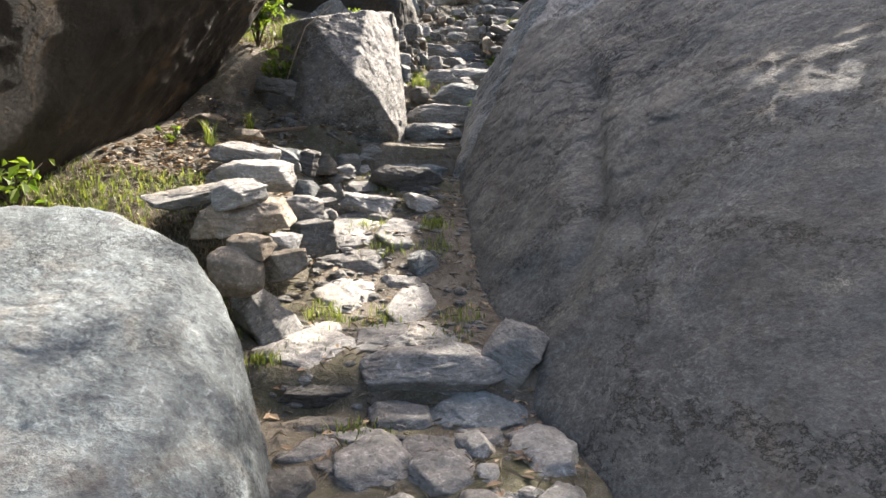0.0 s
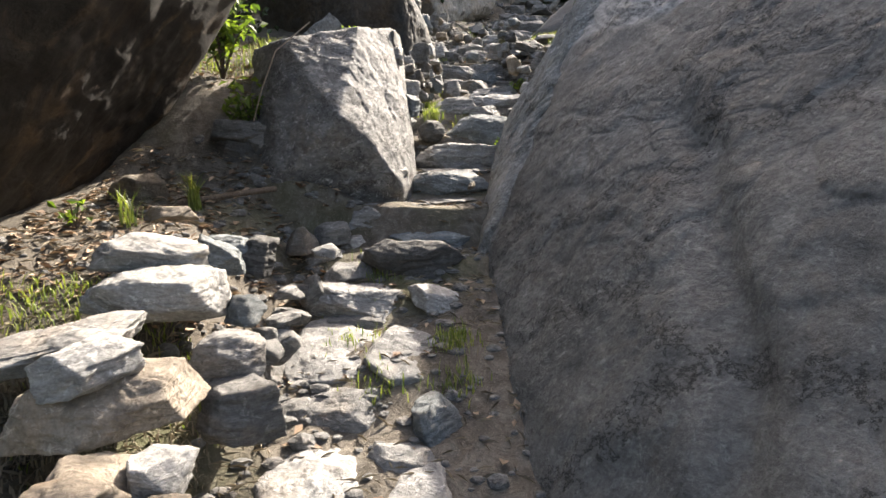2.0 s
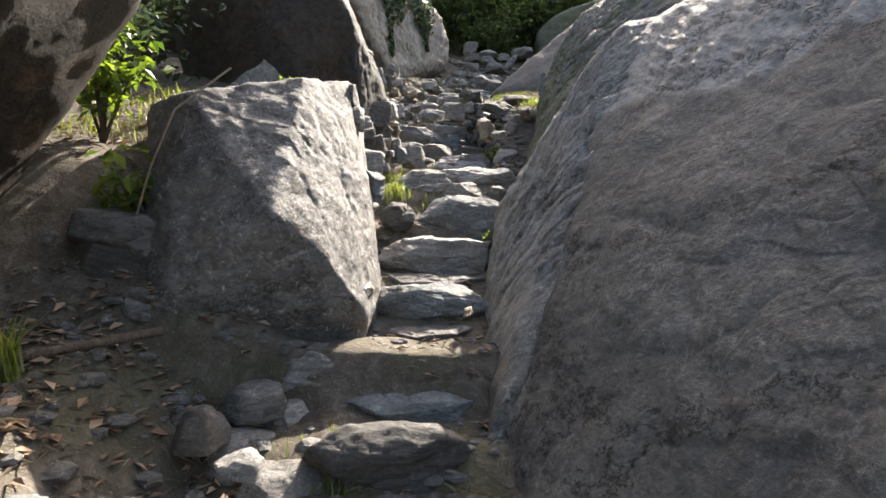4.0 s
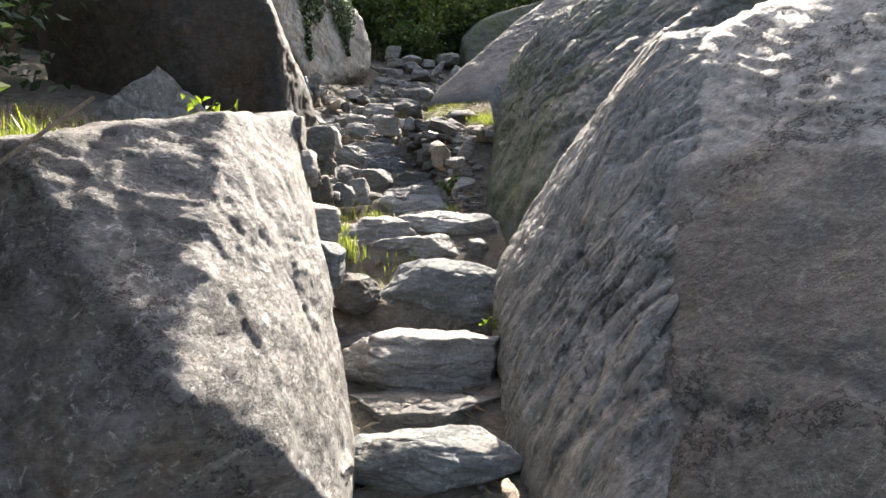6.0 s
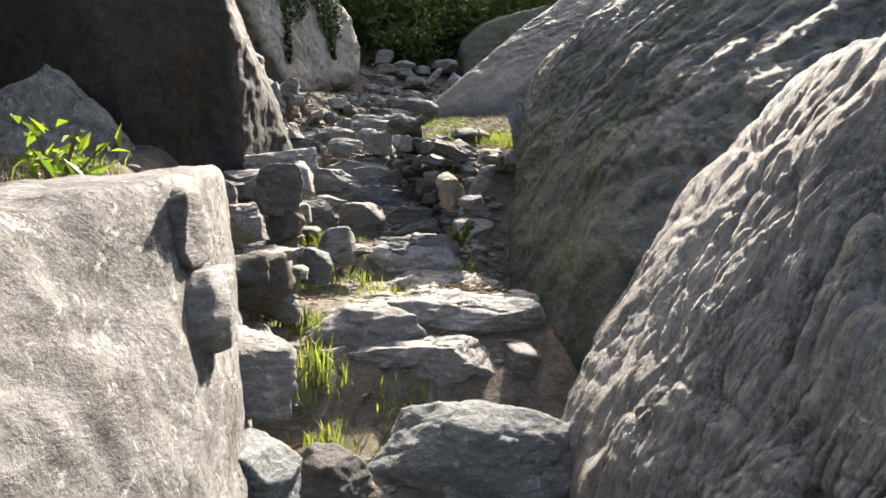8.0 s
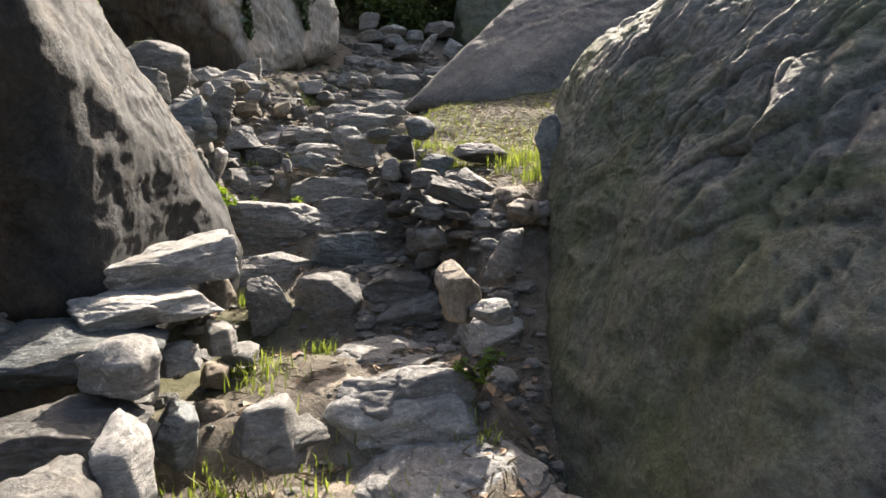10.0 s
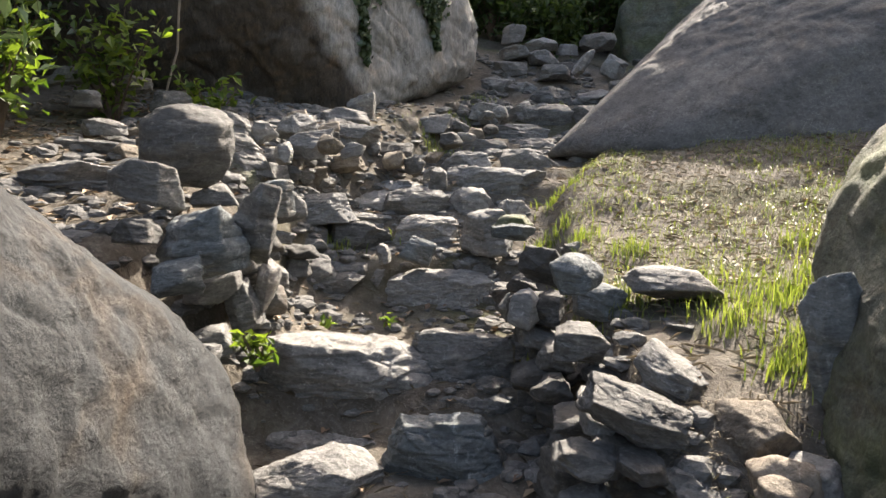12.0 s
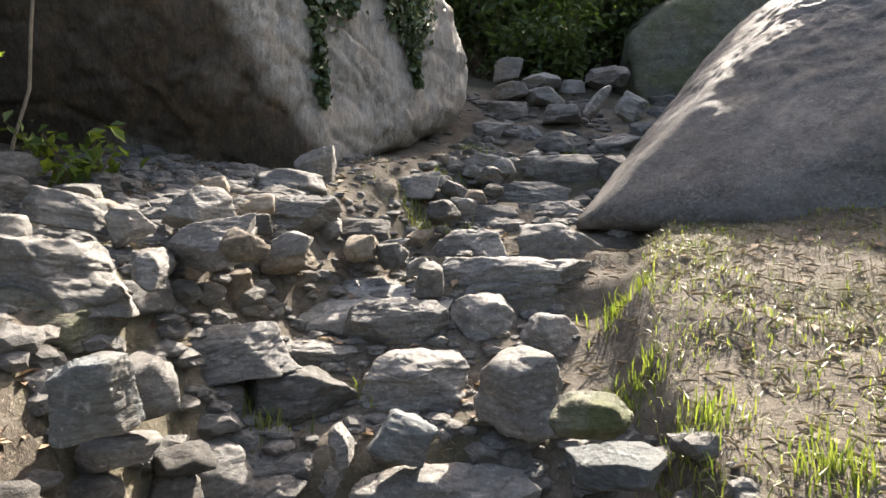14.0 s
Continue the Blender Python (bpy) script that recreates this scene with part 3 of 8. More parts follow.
boulder("front_boulder", [(-0.47, 1.2, 0.2), (-0.50, 1.9, 0.4), (-0.75, 2.2, 0.6), (-0.78, 2.2, 1.06), (-0.90, 2.3, 1.2), (-1.25, 2.4, 1.33), (-2.2, 2.4, 1.35), (-0.48, 1.4, 0.70), (-0.62, 1.0, 0.75), (-1.2, 1.55, 1.0), (-2.2, 1.2, 1.05), (-2.4, 0.8, 0.2), (-2.2, 2.5, 0.6), (-0.8, 0.7, 0.2)],
        PALE_TOP, 41, level=7, sharp=60, relief=0.02, chips=0.006, chip_size=3.4, fine=0.008, label="pale blue-grey boulder with a broad cracked top beside the path")
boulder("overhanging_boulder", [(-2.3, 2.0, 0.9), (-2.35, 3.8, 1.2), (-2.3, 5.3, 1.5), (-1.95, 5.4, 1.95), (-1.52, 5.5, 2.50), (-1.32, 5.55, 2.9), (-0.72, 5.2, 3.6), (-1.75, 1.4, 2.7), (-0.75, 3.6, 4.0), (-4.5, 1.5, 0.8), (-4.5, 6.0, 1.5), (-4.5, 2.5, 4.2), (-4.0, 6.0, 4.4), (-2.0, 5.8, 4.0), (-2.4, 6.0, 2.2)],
        SHADE_BLACK, 53, level=6, sharp=90, relief=0.03, ribs=0.012, rib_way=(0.3, 0.3, 1), rib_size=3, label="dark overhanging boulder in deep shade beside the terrace")
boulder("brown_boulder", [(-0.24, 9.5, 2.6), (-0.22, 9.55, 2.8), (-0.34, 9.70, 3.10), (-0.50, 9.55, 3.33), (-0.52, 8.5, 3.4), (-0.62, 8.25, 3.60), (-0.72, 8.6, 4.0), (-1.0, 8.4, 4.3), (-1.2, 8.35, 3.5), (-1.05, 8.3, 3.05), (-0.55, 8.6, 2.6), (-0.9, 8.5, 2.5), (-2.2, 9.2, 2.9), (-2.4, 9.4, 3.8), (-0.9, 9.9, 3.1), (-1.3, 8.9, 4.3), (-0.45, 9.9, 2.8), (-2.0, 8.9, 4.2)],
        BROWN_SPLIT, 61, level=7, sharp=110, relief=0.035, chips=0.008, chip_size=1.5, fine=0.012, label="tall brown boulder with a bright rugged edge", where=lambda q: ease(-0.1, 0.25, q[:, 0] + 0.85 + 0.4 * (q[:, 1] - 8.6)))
boulder("wedge_boulder", [(-1.7, 7.9, 2.6), (-1.66, 8.0, 2.95), (-1.28, 8.0, 3.24), (-1.0, 8.0, 2.97), (-0.9, 8.05, 2.6), (-1.3, 8.6, 3.2), (-1.7, 8.6, 2.7), (-1.0, 8.6, 2.7)],
        FACE, 67, level=6, sharp=40, relief=0.02, chips=0.02, chip_size=4.0, label="pale wedge-shaped boulder in the shade")
# where() parts the shade-dark overhang tone from the sunlit face tone.
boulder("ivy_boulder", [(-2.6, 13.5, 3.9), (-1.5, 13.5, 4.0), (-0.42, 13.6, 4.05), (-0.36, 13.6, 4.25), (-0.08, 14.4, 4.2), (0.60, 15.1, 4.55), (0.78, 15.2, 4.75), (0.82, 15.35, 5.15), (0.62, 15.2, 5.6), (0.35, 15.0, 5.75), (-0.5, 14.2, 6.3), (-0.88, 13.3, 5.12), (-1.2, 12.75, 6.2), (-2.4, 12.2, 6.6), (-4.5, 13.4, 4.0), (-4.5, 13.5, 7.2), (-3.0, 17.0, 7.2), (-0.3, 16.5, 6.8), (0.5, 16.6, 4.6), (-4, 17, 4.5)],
        BROWN_LIT_FACE, 71, level=7, sharp=140, relief=0.04, chips=0.03, chip_size=2.0, ribs=0.03, rib_way=(0.85, -0.5, 0.25), rib_size=4, label="great pale boulder hung with ivy above a dark overhang", where=lambda q: ease(-0.1, 0.15, q[:, 0] + 0.36 - 0.62 * (4.25 - q[:, 2]) - 0.0))
boulder("sloping_boulder", [(1.15, 13.35, 3.7), (1.29, 13.2, 3.85), (1.88, 12.7, 3.8), (2.55, 12.45, 3.7), (5.0, 11.8, 3.8), (2.3, 14.5, 4.62), (2.78, 14.5, 5.10), (3.4, 14.5, 5.65), (2.95, 14.0, 5.3), (4.6, 14.3, 6.4), (6.0, 12.5, 6.0), (2.0, 15.0, 4.0), (6.0, 16.0, 4.5), (3.5, 16, 5.6), (7, 14, 6.6)],
        SLAB, 83, level=7, sharp=50, relief=0.035, chips=0.015, chip_size=1.6, label="smooth blue-grey sloping boulder above the grass")
boulder("far_boulder", [(3.0, 16.9, 4.6), (3.05, 17.0, 5.1), (2.85, 17.2, 5.8), (3.4, 17.0, 6.2), (4.5, 16.8, 6.6), (6.0, 17.0, 5.0), (5.0, 19.0, 6.5), (3.2, 19, 5.0), (3.4, 18.5, 6.4)],
        GREEN, 89, level=6, sharp=30, relief=0.06, label="mossy boulder standing behind the top of the steps")

# ---- stones of path, stair, cairn and dry walls ----
stone("step_stone", -0.504, 2.463, 0.584, 0.401, 0.264, 0.109, 9, 0, 0, DARK, 2001, 0.2, 6, "sharp-edged dark grey schist slab laid as a rough stair step", "steps of the stone stair")
stone("step_stone", -0.017, 2.508, 0.659, 0.639, 0.307, 0.189, 1, 0, -2, GREY, 2002, 0.6, 6, "rounded grey schist slab laid as a rough stair step", "steps of the stone stair")
stone("step_stone", 0.273, 2.548, 0.728, 0.265, 0.264, 0.256, -4, 0, 22, GREY, 2003, 0.5, 5, "grey schist slab laid as a rough stair step", "steps of the stone stair")
stone("paving_stone", -0.604, 2.680, 0.669, 0.524, 0.578, 0.100, 0, 4, 0, PALE, 2004, 0.4, 6, "pale sunlit grey slab set flat in the earth path", "paving of the path")
stone("paving_stone", -0.475, 3.266, 0.743, 0.426, 0.534, 0.100, 0, 12, 0, PALE, 2005, 0.4, 5, "pale sunlit grey slab set flat in the earth path", "paving of the path")
stone("paving_stone", -0.132, 3.157, 0.737, 0.305, 0.476, 0.100, 0, 10, 0, PALE, 2006, 0.4, 5, "pale sunlit grey slab set flat in the earth path", "paving of the path")
stone("paving_stone", -0.133, 2.834, 0.688, 0.500, 0.495, 0.100, 0, 5, 0, GREY, 2007, 0.3, 6, "grey schist slab set flat in the earth path", "paving of the path")
stone("paving_stone", -0.234, 3.427, 0.797, 0.291, 0.179, 0.100, 0, 16, 0, GREY, 2008, 0.4, 5, "grey schist slab set flat in the earth path", "paving of the path")
stone("step_stone", -0.123, 3.582, 0.882, 0.180, 0.264, 0.125, 2, 0, -25, BLUE, 2009, 0.3, 5, "blue-grey schist slab laid as a rough stair step", "steps of the stone stair")
stone("paving_stone", -0.500, 3.703, 0.869, 0.481, 0.316, 0.100, 0, 16, 0, GREY, 2010, 0.3, 5, "grey schist slab set flat in the earth path", "paving of the path")
stone("paving_stone", -0.487, 2.194, 0.531, 0.287, 0.171, 0.100, 0, -2, 0, DARK, 2011, 0.4, 5, "dark grey schist slab set flat in the earth path", "paving of the path")
stone("paving_stone", -0.156, 2.281, 0.541, 0.280, 0.253, 0.100, 0, 12, 0, GREY, 2012, 0.4, 5, "grey schist slab set flat in the earth path", "paving of the path")
stone("paving_stone", 0.123, 2.302, 0.537, 0.389, 0.232, 0.100, 0, 16, 0, BLUE, 2013, 0.4, 6, "blue-grey schist slab set flat in the earth path", "paving of the path")
stone("paving_stone", -0.318, 2.119, 0.523, 0.212, 0.171, 0.100, 0, -1, 0, PALE, 2014, 0.4, 5, "pale sunlit grey slab set flat in the earth path", "paving of the path")
stone("paving_stone", 0.326, 2.164, 0.512, 0.247, 0.219, 0.100, 0, -2, 0, GREY, 2015, 0.4, 5, "grey schist slab set flat in the earth path", "paving of the path")
stone("paving_stone", 0.139, 2.156, 0.511, 0.204, 0.216, 0.100, 0, -2, 0, PALE, 2016, 0.4, 5, "pale sunlit grey slab set flat in the earth path", "paving of the path")
stone("paving_stone", -0.084, 2.047, 0.522, 0.326, 0.219, 0.100, 0, -1, 0, GREY, 2017, 0.4, 6, "grey schist slab set flat in the earth path", "paving of the path")
stone("paving_stone", -0.455, 2.021, 0.520, 0.203, 0.152, 0.100, 0, 7, 0, GREY, 2018, 0.4, 5, "grey schist slab set flat in the earth path", "paving of the path")
stone("step_stone", -0.807, 2.813, 0.796, 0.232, 0.264, 0.345, 13, 0, -32, PALE, 2019, 0.3, 5, "pale sunlit grey slab laid as a rough stair step", "steps of the stone stair")
stone("wall_stone", -0.805, 2.459, 1.082, 0.217, 0.184, 0.217, 14, 0, 10, TAN, 2020, 0.75, 5, "rounded brownish tan stone of the rough dry-laid wall", "stones of the dry walls")
stone("cairn_stone", -0.630, 2.573, 1.088, 0.181, 0.176, 0.117, 11, 0, -12, TAN, 2021, 0.4, 5, "brownish tan stone stacked in the low cairn", "stones of the cairn")
stone("cairn_stone", -0.753, 2.515, 1.170, 0.192, 0.176, 0.093, 13, 0, 5, TAN, 2022, 0.5, 5, "brownish tan stone stacked in the low cairn", "stones of the cairn")
stone("cairn_stone", -0.666, 2.704, 1.134, 0.148, 0.176, 0.115, 11, 0, 0, PALE, 2023, 0.4, 5, "pale sunlit grey stone stacked in the low cairn", "stones of the cairn")
stone("cairn_stone", -0.918, 2.936, 1.244, 0.476, 0.374, 0.149, 13, 0, -4, TAN, 2024, 0.5, 6, "brownish tan stone stacked in the low cairn", "stones of the cairn")
stone("cairn_stone", -0.890, 2.838, 1.342, 0.247, 0.198, 0.109, 14, 0, -8, PALE, 2025, 0.3, 5, "pale sunlit grey stone stacked in the low cairn", "stones of the cairn")
stone("cairn_stone", -1.147, 3.079, 1.320, 0.517, 0.374, 0.090, 16, 0, -10, GREY, 2026, 0.4, 6, "grey schist stone stacked in the low cairn", "stones of the cairn")
stone("cairn_stone", -0.721, 3.269, 1.228, 0.235, 0.188, 0.148, 10, 0, 0, GREY, 2027, 0.4, 5, "grey schist stone stacked in the low cairn", "stones of the cairn")
stone("cairn_stone", -1.006, 3.455, 1.389, 0.463, 0.371, 0.167, 12, 0, 4, PALE, 2028, 0.65, 6, "rounded pale sunlit grey stone stacked in the low cairn", "stones of the cairn")
stone("cairn_stone", -1.092, 3.604, 1.496, 0.390, 0.312, 0.121, 13, 0, 10, PALE, 2029, 0.35, 5, "pale sunlit grey stone stacked in the low cairn", "stones of the cairn")
stone("cairn_stone", -0.890, 3.711, 1.465, 0.188, 0.176, 0.119, 10, 0, 15, BLUE, 2030, 0.2, 5, "sharp-edged blue-grey schist stone stacked in the low cairn", "stones of the cairn")
stone("cairn_stone", -0.804, 3.871, 1.442, 0.147, 0.176, 0.147, 9, 0, 20, DARK, 2031, 0.2, 5, "sharp-edged dark grey schist stone stacked in the low cairn", "stones of the cairn")
stone("cairn_stone", -0.733, 3.477, 1.319, 0.137, 0.176, 0.087, 9, 0, 0, BLUE, 2032, 0.4, 4, "blue-grey schist stone stacked in the low cairn", "stones of the cairn")
stone("cairn_stone", -0.833, 4.663, 1.395, 0.175, 0.176, 0.146, 8, 0, 0, GREY, 2033, 0.4, 4, "grey schist stone stacked in the low cairn", "stones of the cairn")
stone("step_stone", -0.827, 3.828, 0.963, 0.244, 0.264, 0.141, 9, 0, 15, GREY, 2034, 0.3, 5, "grey schist slab laid as a rough stair step", "steps of the stone stair")
stone("cairn_stone", -0.724, 4.895, 1.397, 0.206, 0.176, 0.128, 6, 0, 0, GREY, 2035, 0.4, 4, "grey schist stone stacked in the low cairn", "stones of the cairn")
stone("step_stone", -0.749, 4.787, 1.283, 0.235, 0.264, 0.097, 7, 0, 0, GREY, 2036, 0.6, 5, "rounded grey schist slab laid as a rough stair step", "steps of the stone stair")
stone("step_stone", -0.557, 5.123, 1.443, 0.293, 0.264, 0.182, 5, 0, 0, GREY, 2037, 0.4, 5, "grey schist slab laid as a rough stair step", "steps of the stone stair")
stone("step_stone", -0.266, 4.696, 1.268, 0.524, 0.264, 0.215, 3, 0, 3, DARK, 2038, 0.2, 5, "sharp-edged dark grey schist slab laid as a rough stair step", "steps of the stone stair")
stone("paving_stone", -0.188, 4.981, 1.325, 0.458, 0.144, 0.100, 0, 16, 0, BLUE, 2039, 0.4, 5, "blue-grey schist slab set flat in the earth path", "paving of the path")
stone("step_stone", -0.497, 4.376, 1.125, 0.635, 0.305, 0.147, 5, 0, 6, GREY, 2040, 0.3, 6, "grey schist slab laid as a rough stair step", "steps of the stone stair")
stone("step_stone", -0.123, 4.338, 1.147, 0.309, 0.264, 0.093, 1, 0, 15, PALE, 2041, 0.4, 5, "pale sunlit grey slab laid as a rough stair step", "steps of the stone stair")
stone("paving_stone", -0.498, 4.250, 1.042, 0.339, 0.144, 0.100, 0, 16, 0, GREY, 2042, 0.4, 5, "grey schist slab set flat in the earth path", "paving of the path")
stone("paving_stone", -0.215, 4.009, 0.988, 0.486, 0.537, 0.100, 0, 16, 4, PALE, 2043, 0.3, 5, "pale sunlit grey slab set flat in the earth path", "paving of the path")
stone("paving_stone", -0.514, 4.035, 0.975, 0.584, 0.590, 0.100, 0, 15, 4, PALE, 2044, 0.3, 5, "pale sunlit grey slab set flat in the earth path", "paving of the path")
stone("paving_stone", -0.601, 4.629, 1.211, 0.276, 0.213, 0.100, 0, 16, 0, GREY, 2045, 0.4, 5, "grey schist slab set flat in the earth path", "paving of the path")
stone("cairn_stone", -1.704, 4.745, 1.673, 0.304, 0.243, 0.155, 15, 0, -5, TAN, 2046, 0.4, 5, "brownish tan stone stacked in the low cairn", "stones of the cairn")
stone("cairn_stone", -1.302, 5.306, 1.954, 0.396, 0.317, 0.175, 10, 0, 3, DARK, 2047, 0.7, 5, "rounded dark grey schist stone stacked in the low cairn", "stones of the cairn")
stone("cairn_stone", -1.392, 5.285, 1.824, 0.366, 0.293, 0.233, 11, 0, 12, DARK, 2048, 0.4, 5, "dark grey schist stone stacked in the low cairn", "stones of the cairn")
stone("cairn_stone", -1.154, 5.105, 1.663, 0.169, 0.176, 0.146, 10, 0, 0, GREY, 2049, 0.3, 4, "grey schist stone stacked in the low cairn", "stones of the cairn")
stone("cairn_stone", -1.193, 3.988, 1.601, 0.211, 0.176, 0.068, 13, 0, 0, TAN, 2050, 0.5, 5, "brownish tan stone stacked in the low cairn", "stones of the cairn")
stone("step_stone", -0.094, 5.607, 1.600, 0.522, 0.264, 0.197, -6, 0, 2, BLUE, 2051, 0.6, 6, "rounded blue-grey schist slab laid as a rough stair step", "steps of the stone stair")
stone("step_stone", -0.105, 5.446, 1.500, 0.422, 0.264, 0.064, -6, 0, 0, GREY, 2052, 0.4, 6, "grey schist slab laid as a rough stair step", "steps of the stone stair")
stone("step_stone", -0.031, 6.195, 1.743, 0.669, 0.322, 0.255, -5, 0, 2, GREY, 2053, 0.2, 6, "sharp-edged grey schist slab laid as a rough stair step", "steps of the stone stair")
stone("step_stone", -0.065, 5.950, 1.662, 0.545, 0.264, 0.078, -5, 0, 2, GREY, 2054, 0.3, 6, "grey schist slab laid as a rough stair step", "steps of the stone stair")
stone("step_stone", 0.170, 6.643, 1.932, 0.594, 0.285, 0.337, -7, 0, 2, BLUE, 2055, 0.65, 6, "rounded blue-grey schist slab laid as a rough stair step", "steps of the stone stair")
stone("wall_stone", -0.233, 6.534, 1.985, 0.216, 0.184, 0.172, -2, 0, 0, DARK, 2056, 0.65, 5, "rounded dark grey schist stone of the rough dry-laid wall", "stones of the dry walls")
stone("step_stone", 0.155, 7.079, 2.110, 0.604, 0.290, 0.177, -6, 0, 0, GREY, 2057, 0.2, 6, "sharp-edged grey schist slab laid as a rough stair step", "steps of the stone stair")
stone("step_stone", -0.045, 7.236, 2.210, 0.438, 0.264, 0.170, -4, 0, 0, PALE, 2058, 0.3, 5, "pale sunlit grey slab laid as a rough stair step", "steps of the stone stair")
stone("step_stone", 0.318, 7.309, 2.222, 0.627, 0.302, 0.176, -7, 0, 0, PALE, 2059, 0.3, 6, "pale sunlit grey slab laid as a rough stair step", "steps of the stone stair")
stone("step_stone", 0.331, 8.497, 2.338, 0.608, 0.292, 0.198, -6, 0, 0, PALE, 2060, 0.4, 5, "pale sunlit grey slab laid as a rough stair step", "steps of the stone stair")
stone("paving_stone", -0.182, 6.465, 1.774, 0.401, 0.144, 0.100, 0, 16, 0, GREY, 2061, 0.4, 5, "grey schist slab set flat in the earth path", "paving of the path")
stone("step_stone", 0.438, 7.092, 2.110, 0.140, 0.264, 0.138, -9, 0, 0, GREY, 2062, 0.4, 4, "grey schist slab laid as a rough stair step", "steps of the stone stair")
stone("wall_stone", -0.367, 5.396, 1.701, 0.069, 0.176, 0.055, -1, 0, 0, GREY, 2063, 0.4, 4, "grey schist stone of the rough dry-laid wall", "stones of the dry walls")
stone("wall_stone", -0.325, 5.590, 1.518, 0.071, 0.176, 0.031, -1, 0, 20, GREY, 2064, 0.3, 4, "grey schist stone of the rough dry-laid wall", "stones of the dry walls")
stone("wall_stone", 0.054, 5.312, 1.615, 0.045, 0.176, 0.040, -10, 0, -20, TAN, 2065, 0.3, 4, "brownish tan stone of the rough dry-laid wall", "stones of the dry walls")
stone("wall_stone", -0.366, 6.139, 2.152, 0.138, 0.176, 0.165, 0, 0, -5, BLUE, 2066, 0.3, 5, "blue-grey schist stone of the rough dry-laid wall", "stones of the dry walls")
stone("wall_stone", -0.389, 6.359, 2.297, 0.177, 0.176, 0.147, 0, 0, 8, GREY, 2067, 0.3, 5, "grey schist stone of the rough dry-laid wall", "stones of the dry walls")
stone("wall_stone", -0.370, 6.913, 2.426, 0.147, 0.176, 0.155, 0, 0, 0, DARK, 2068, 0.6, 4, "rounded dark grey schist stone of the rough dry-laid wall", "stones of the dry walls")
stone("wall_stone", -0.438, 5.985, 2.478, 0.097, 0.176, 0.118, 1, 0, 0, GREY, 2069, 0.5, 4, "grey schist stone of the rough dry-laid wall", "stones of the dry walls")
stone("wall_stone", -0.351, 7.365, 2.687, 0.171, 0.176, 0.192, 0, 0, 8, DARK, 2070, 0.3, 5, "dark grey schist stone of the rough dry-laid wall", "stones of the dry walls")
stone("wall_stone", -0.458, 5.979, 2.584, 0.074, 0.176, 0.129, 1, 0, 0, GREY, 2071, 0.5, 4, "grey schist stone of the rough dry-laid wall", "stones of the dry walls")
stone("wall_stone", -0.264, 7.495, 2.735, 0.092, 0.176, 0.136, -1, 0, 0, PALE, 2072, 0.3, 4, "pale sunlit grey stone of the rough dry-laid wall", "stones of the dry walls")
stone("wall_stone", -0.327, 7.375, 2.567, 0.143, 0.176, 0.113, -1, 0, 0, DARK, 2073, 0.4, 4, "dark grey schist stone of the rough dry-laid wall", "stones of the dry walls")
stone("wall_stone", -0.196, 7.094, 2.119, 0.134, 0.176, 0.129, -2, 0, 0, GREY, 2074, 0.3, 4, "grey schist stone of the rough dry-laid wall", "stones of the dry walls")
stone("wall_stone", -0.090, 8.230, 2.449, 0.221, 0.177, 0.183, -3, 0, 0, GREY, 2075, 0.3, 4, "grey schist stone of the rough dry-laid wall", "stones of the dry walls")
stone("wall_stone", -1.216, 5.257, 1.935, 0.171, 0.176, 0.187, 18, 0, 0, GREY, 2076, 0.3, 5, "grey schist stone of the rough dry-laid wall", "stones of the dry walls")
stone("wall_stone", -1.289, 5.248, 1.741, 0.096, 0.176, 0.154, 19, 0, 0, GREY, 2077, 0.3, 5, "grey schist stone of the rough dry-laid wall", "stones of the dry walls")
stone("paving_stone", 0.395, 8.195, 2.245, 0.734, 0.442, 0.100, 0, 6, 0, PALE, 2078, 0.3, 6, "pale sunlit grey slab set flat in the earth path", "paving of the path")
stone("paving_stone", 0.319, 7.929, 2.216, 0.361, 0.317, 0.100, 0, 2, 2, PALE, 2079, 0.3, 6, "pale sunlit grey slab set flat in the earth path", "paving of the path")
stone("paving_stone", 0.641, 8.007, 2.189, 0.345, 0.813, 0.100, 0, -2, 0, GREY, 2080, 0.3, 5, "grey schist slab set flat in the earth path", "paving of the path")
stone("paving_stone", 0.119, 7.683, 2.205, 0.573, 0.341, 0.100, 0, -1, 0, PALE, 2081, 0.3, 6, "pale sunlit grey slab set flat in the earth path", "paving of the path")
stone("paving_stone", 0.507, 7.577, 2.217, 0.339, 0.270, 0.100, 0, 5, 0, PALE, 2082, 0.3, 6, "pale sunlit grey slab set flat in the earth path", "paving of the path")
stone("paving_stone", 0.436, 7.376, 2.198, 0.524, 0.245, 0.100, 0, 4, 0, GREY, 2083, 0.3, 6, "grey schist slab set flat in the earth path", "paving of the path")
stone("paving_stone", -0.096, 7.465, 2.208, 0.277, 0.144, 0.100, 0, 10, 0, PALE, 2084, 0.3, 6, "pale sunlit grey slab set flat in the earth path", "paving of the path")
stone("paving_stone", 0.088, 8.146, 2.210, 0.272, 0.274, 0.100, 0, 5, 0, TAN, 2085, 0.4, 5, "brownish tan slab set flat in the earth path", "paving of the path")
stone("paving_stone", 0.086, 7.924, 2.201, 0.318, 0.246, 0.100, 0, 0, 0, TAN, 2086, 0.4, 6, "brownish tan slab set flat in the earth path", "paving of the path")
stone("paving_stone", 0.337, 9.011, 2.391, 0.604, 0.828, 0.100, 0, -2, 0, GREY, 2087, 0.4, 6, "grey schist slab set flat in the earth path", "paving of the path")
stone("step_stone", 0.364, 8.500, 2.371, 0.495, 0.264, 0.237, -8, 0, -2, PALE, 2088, 0.25, 6, "pale sunlit grey slab laid as a rough stair step", "steps of the stone stair")
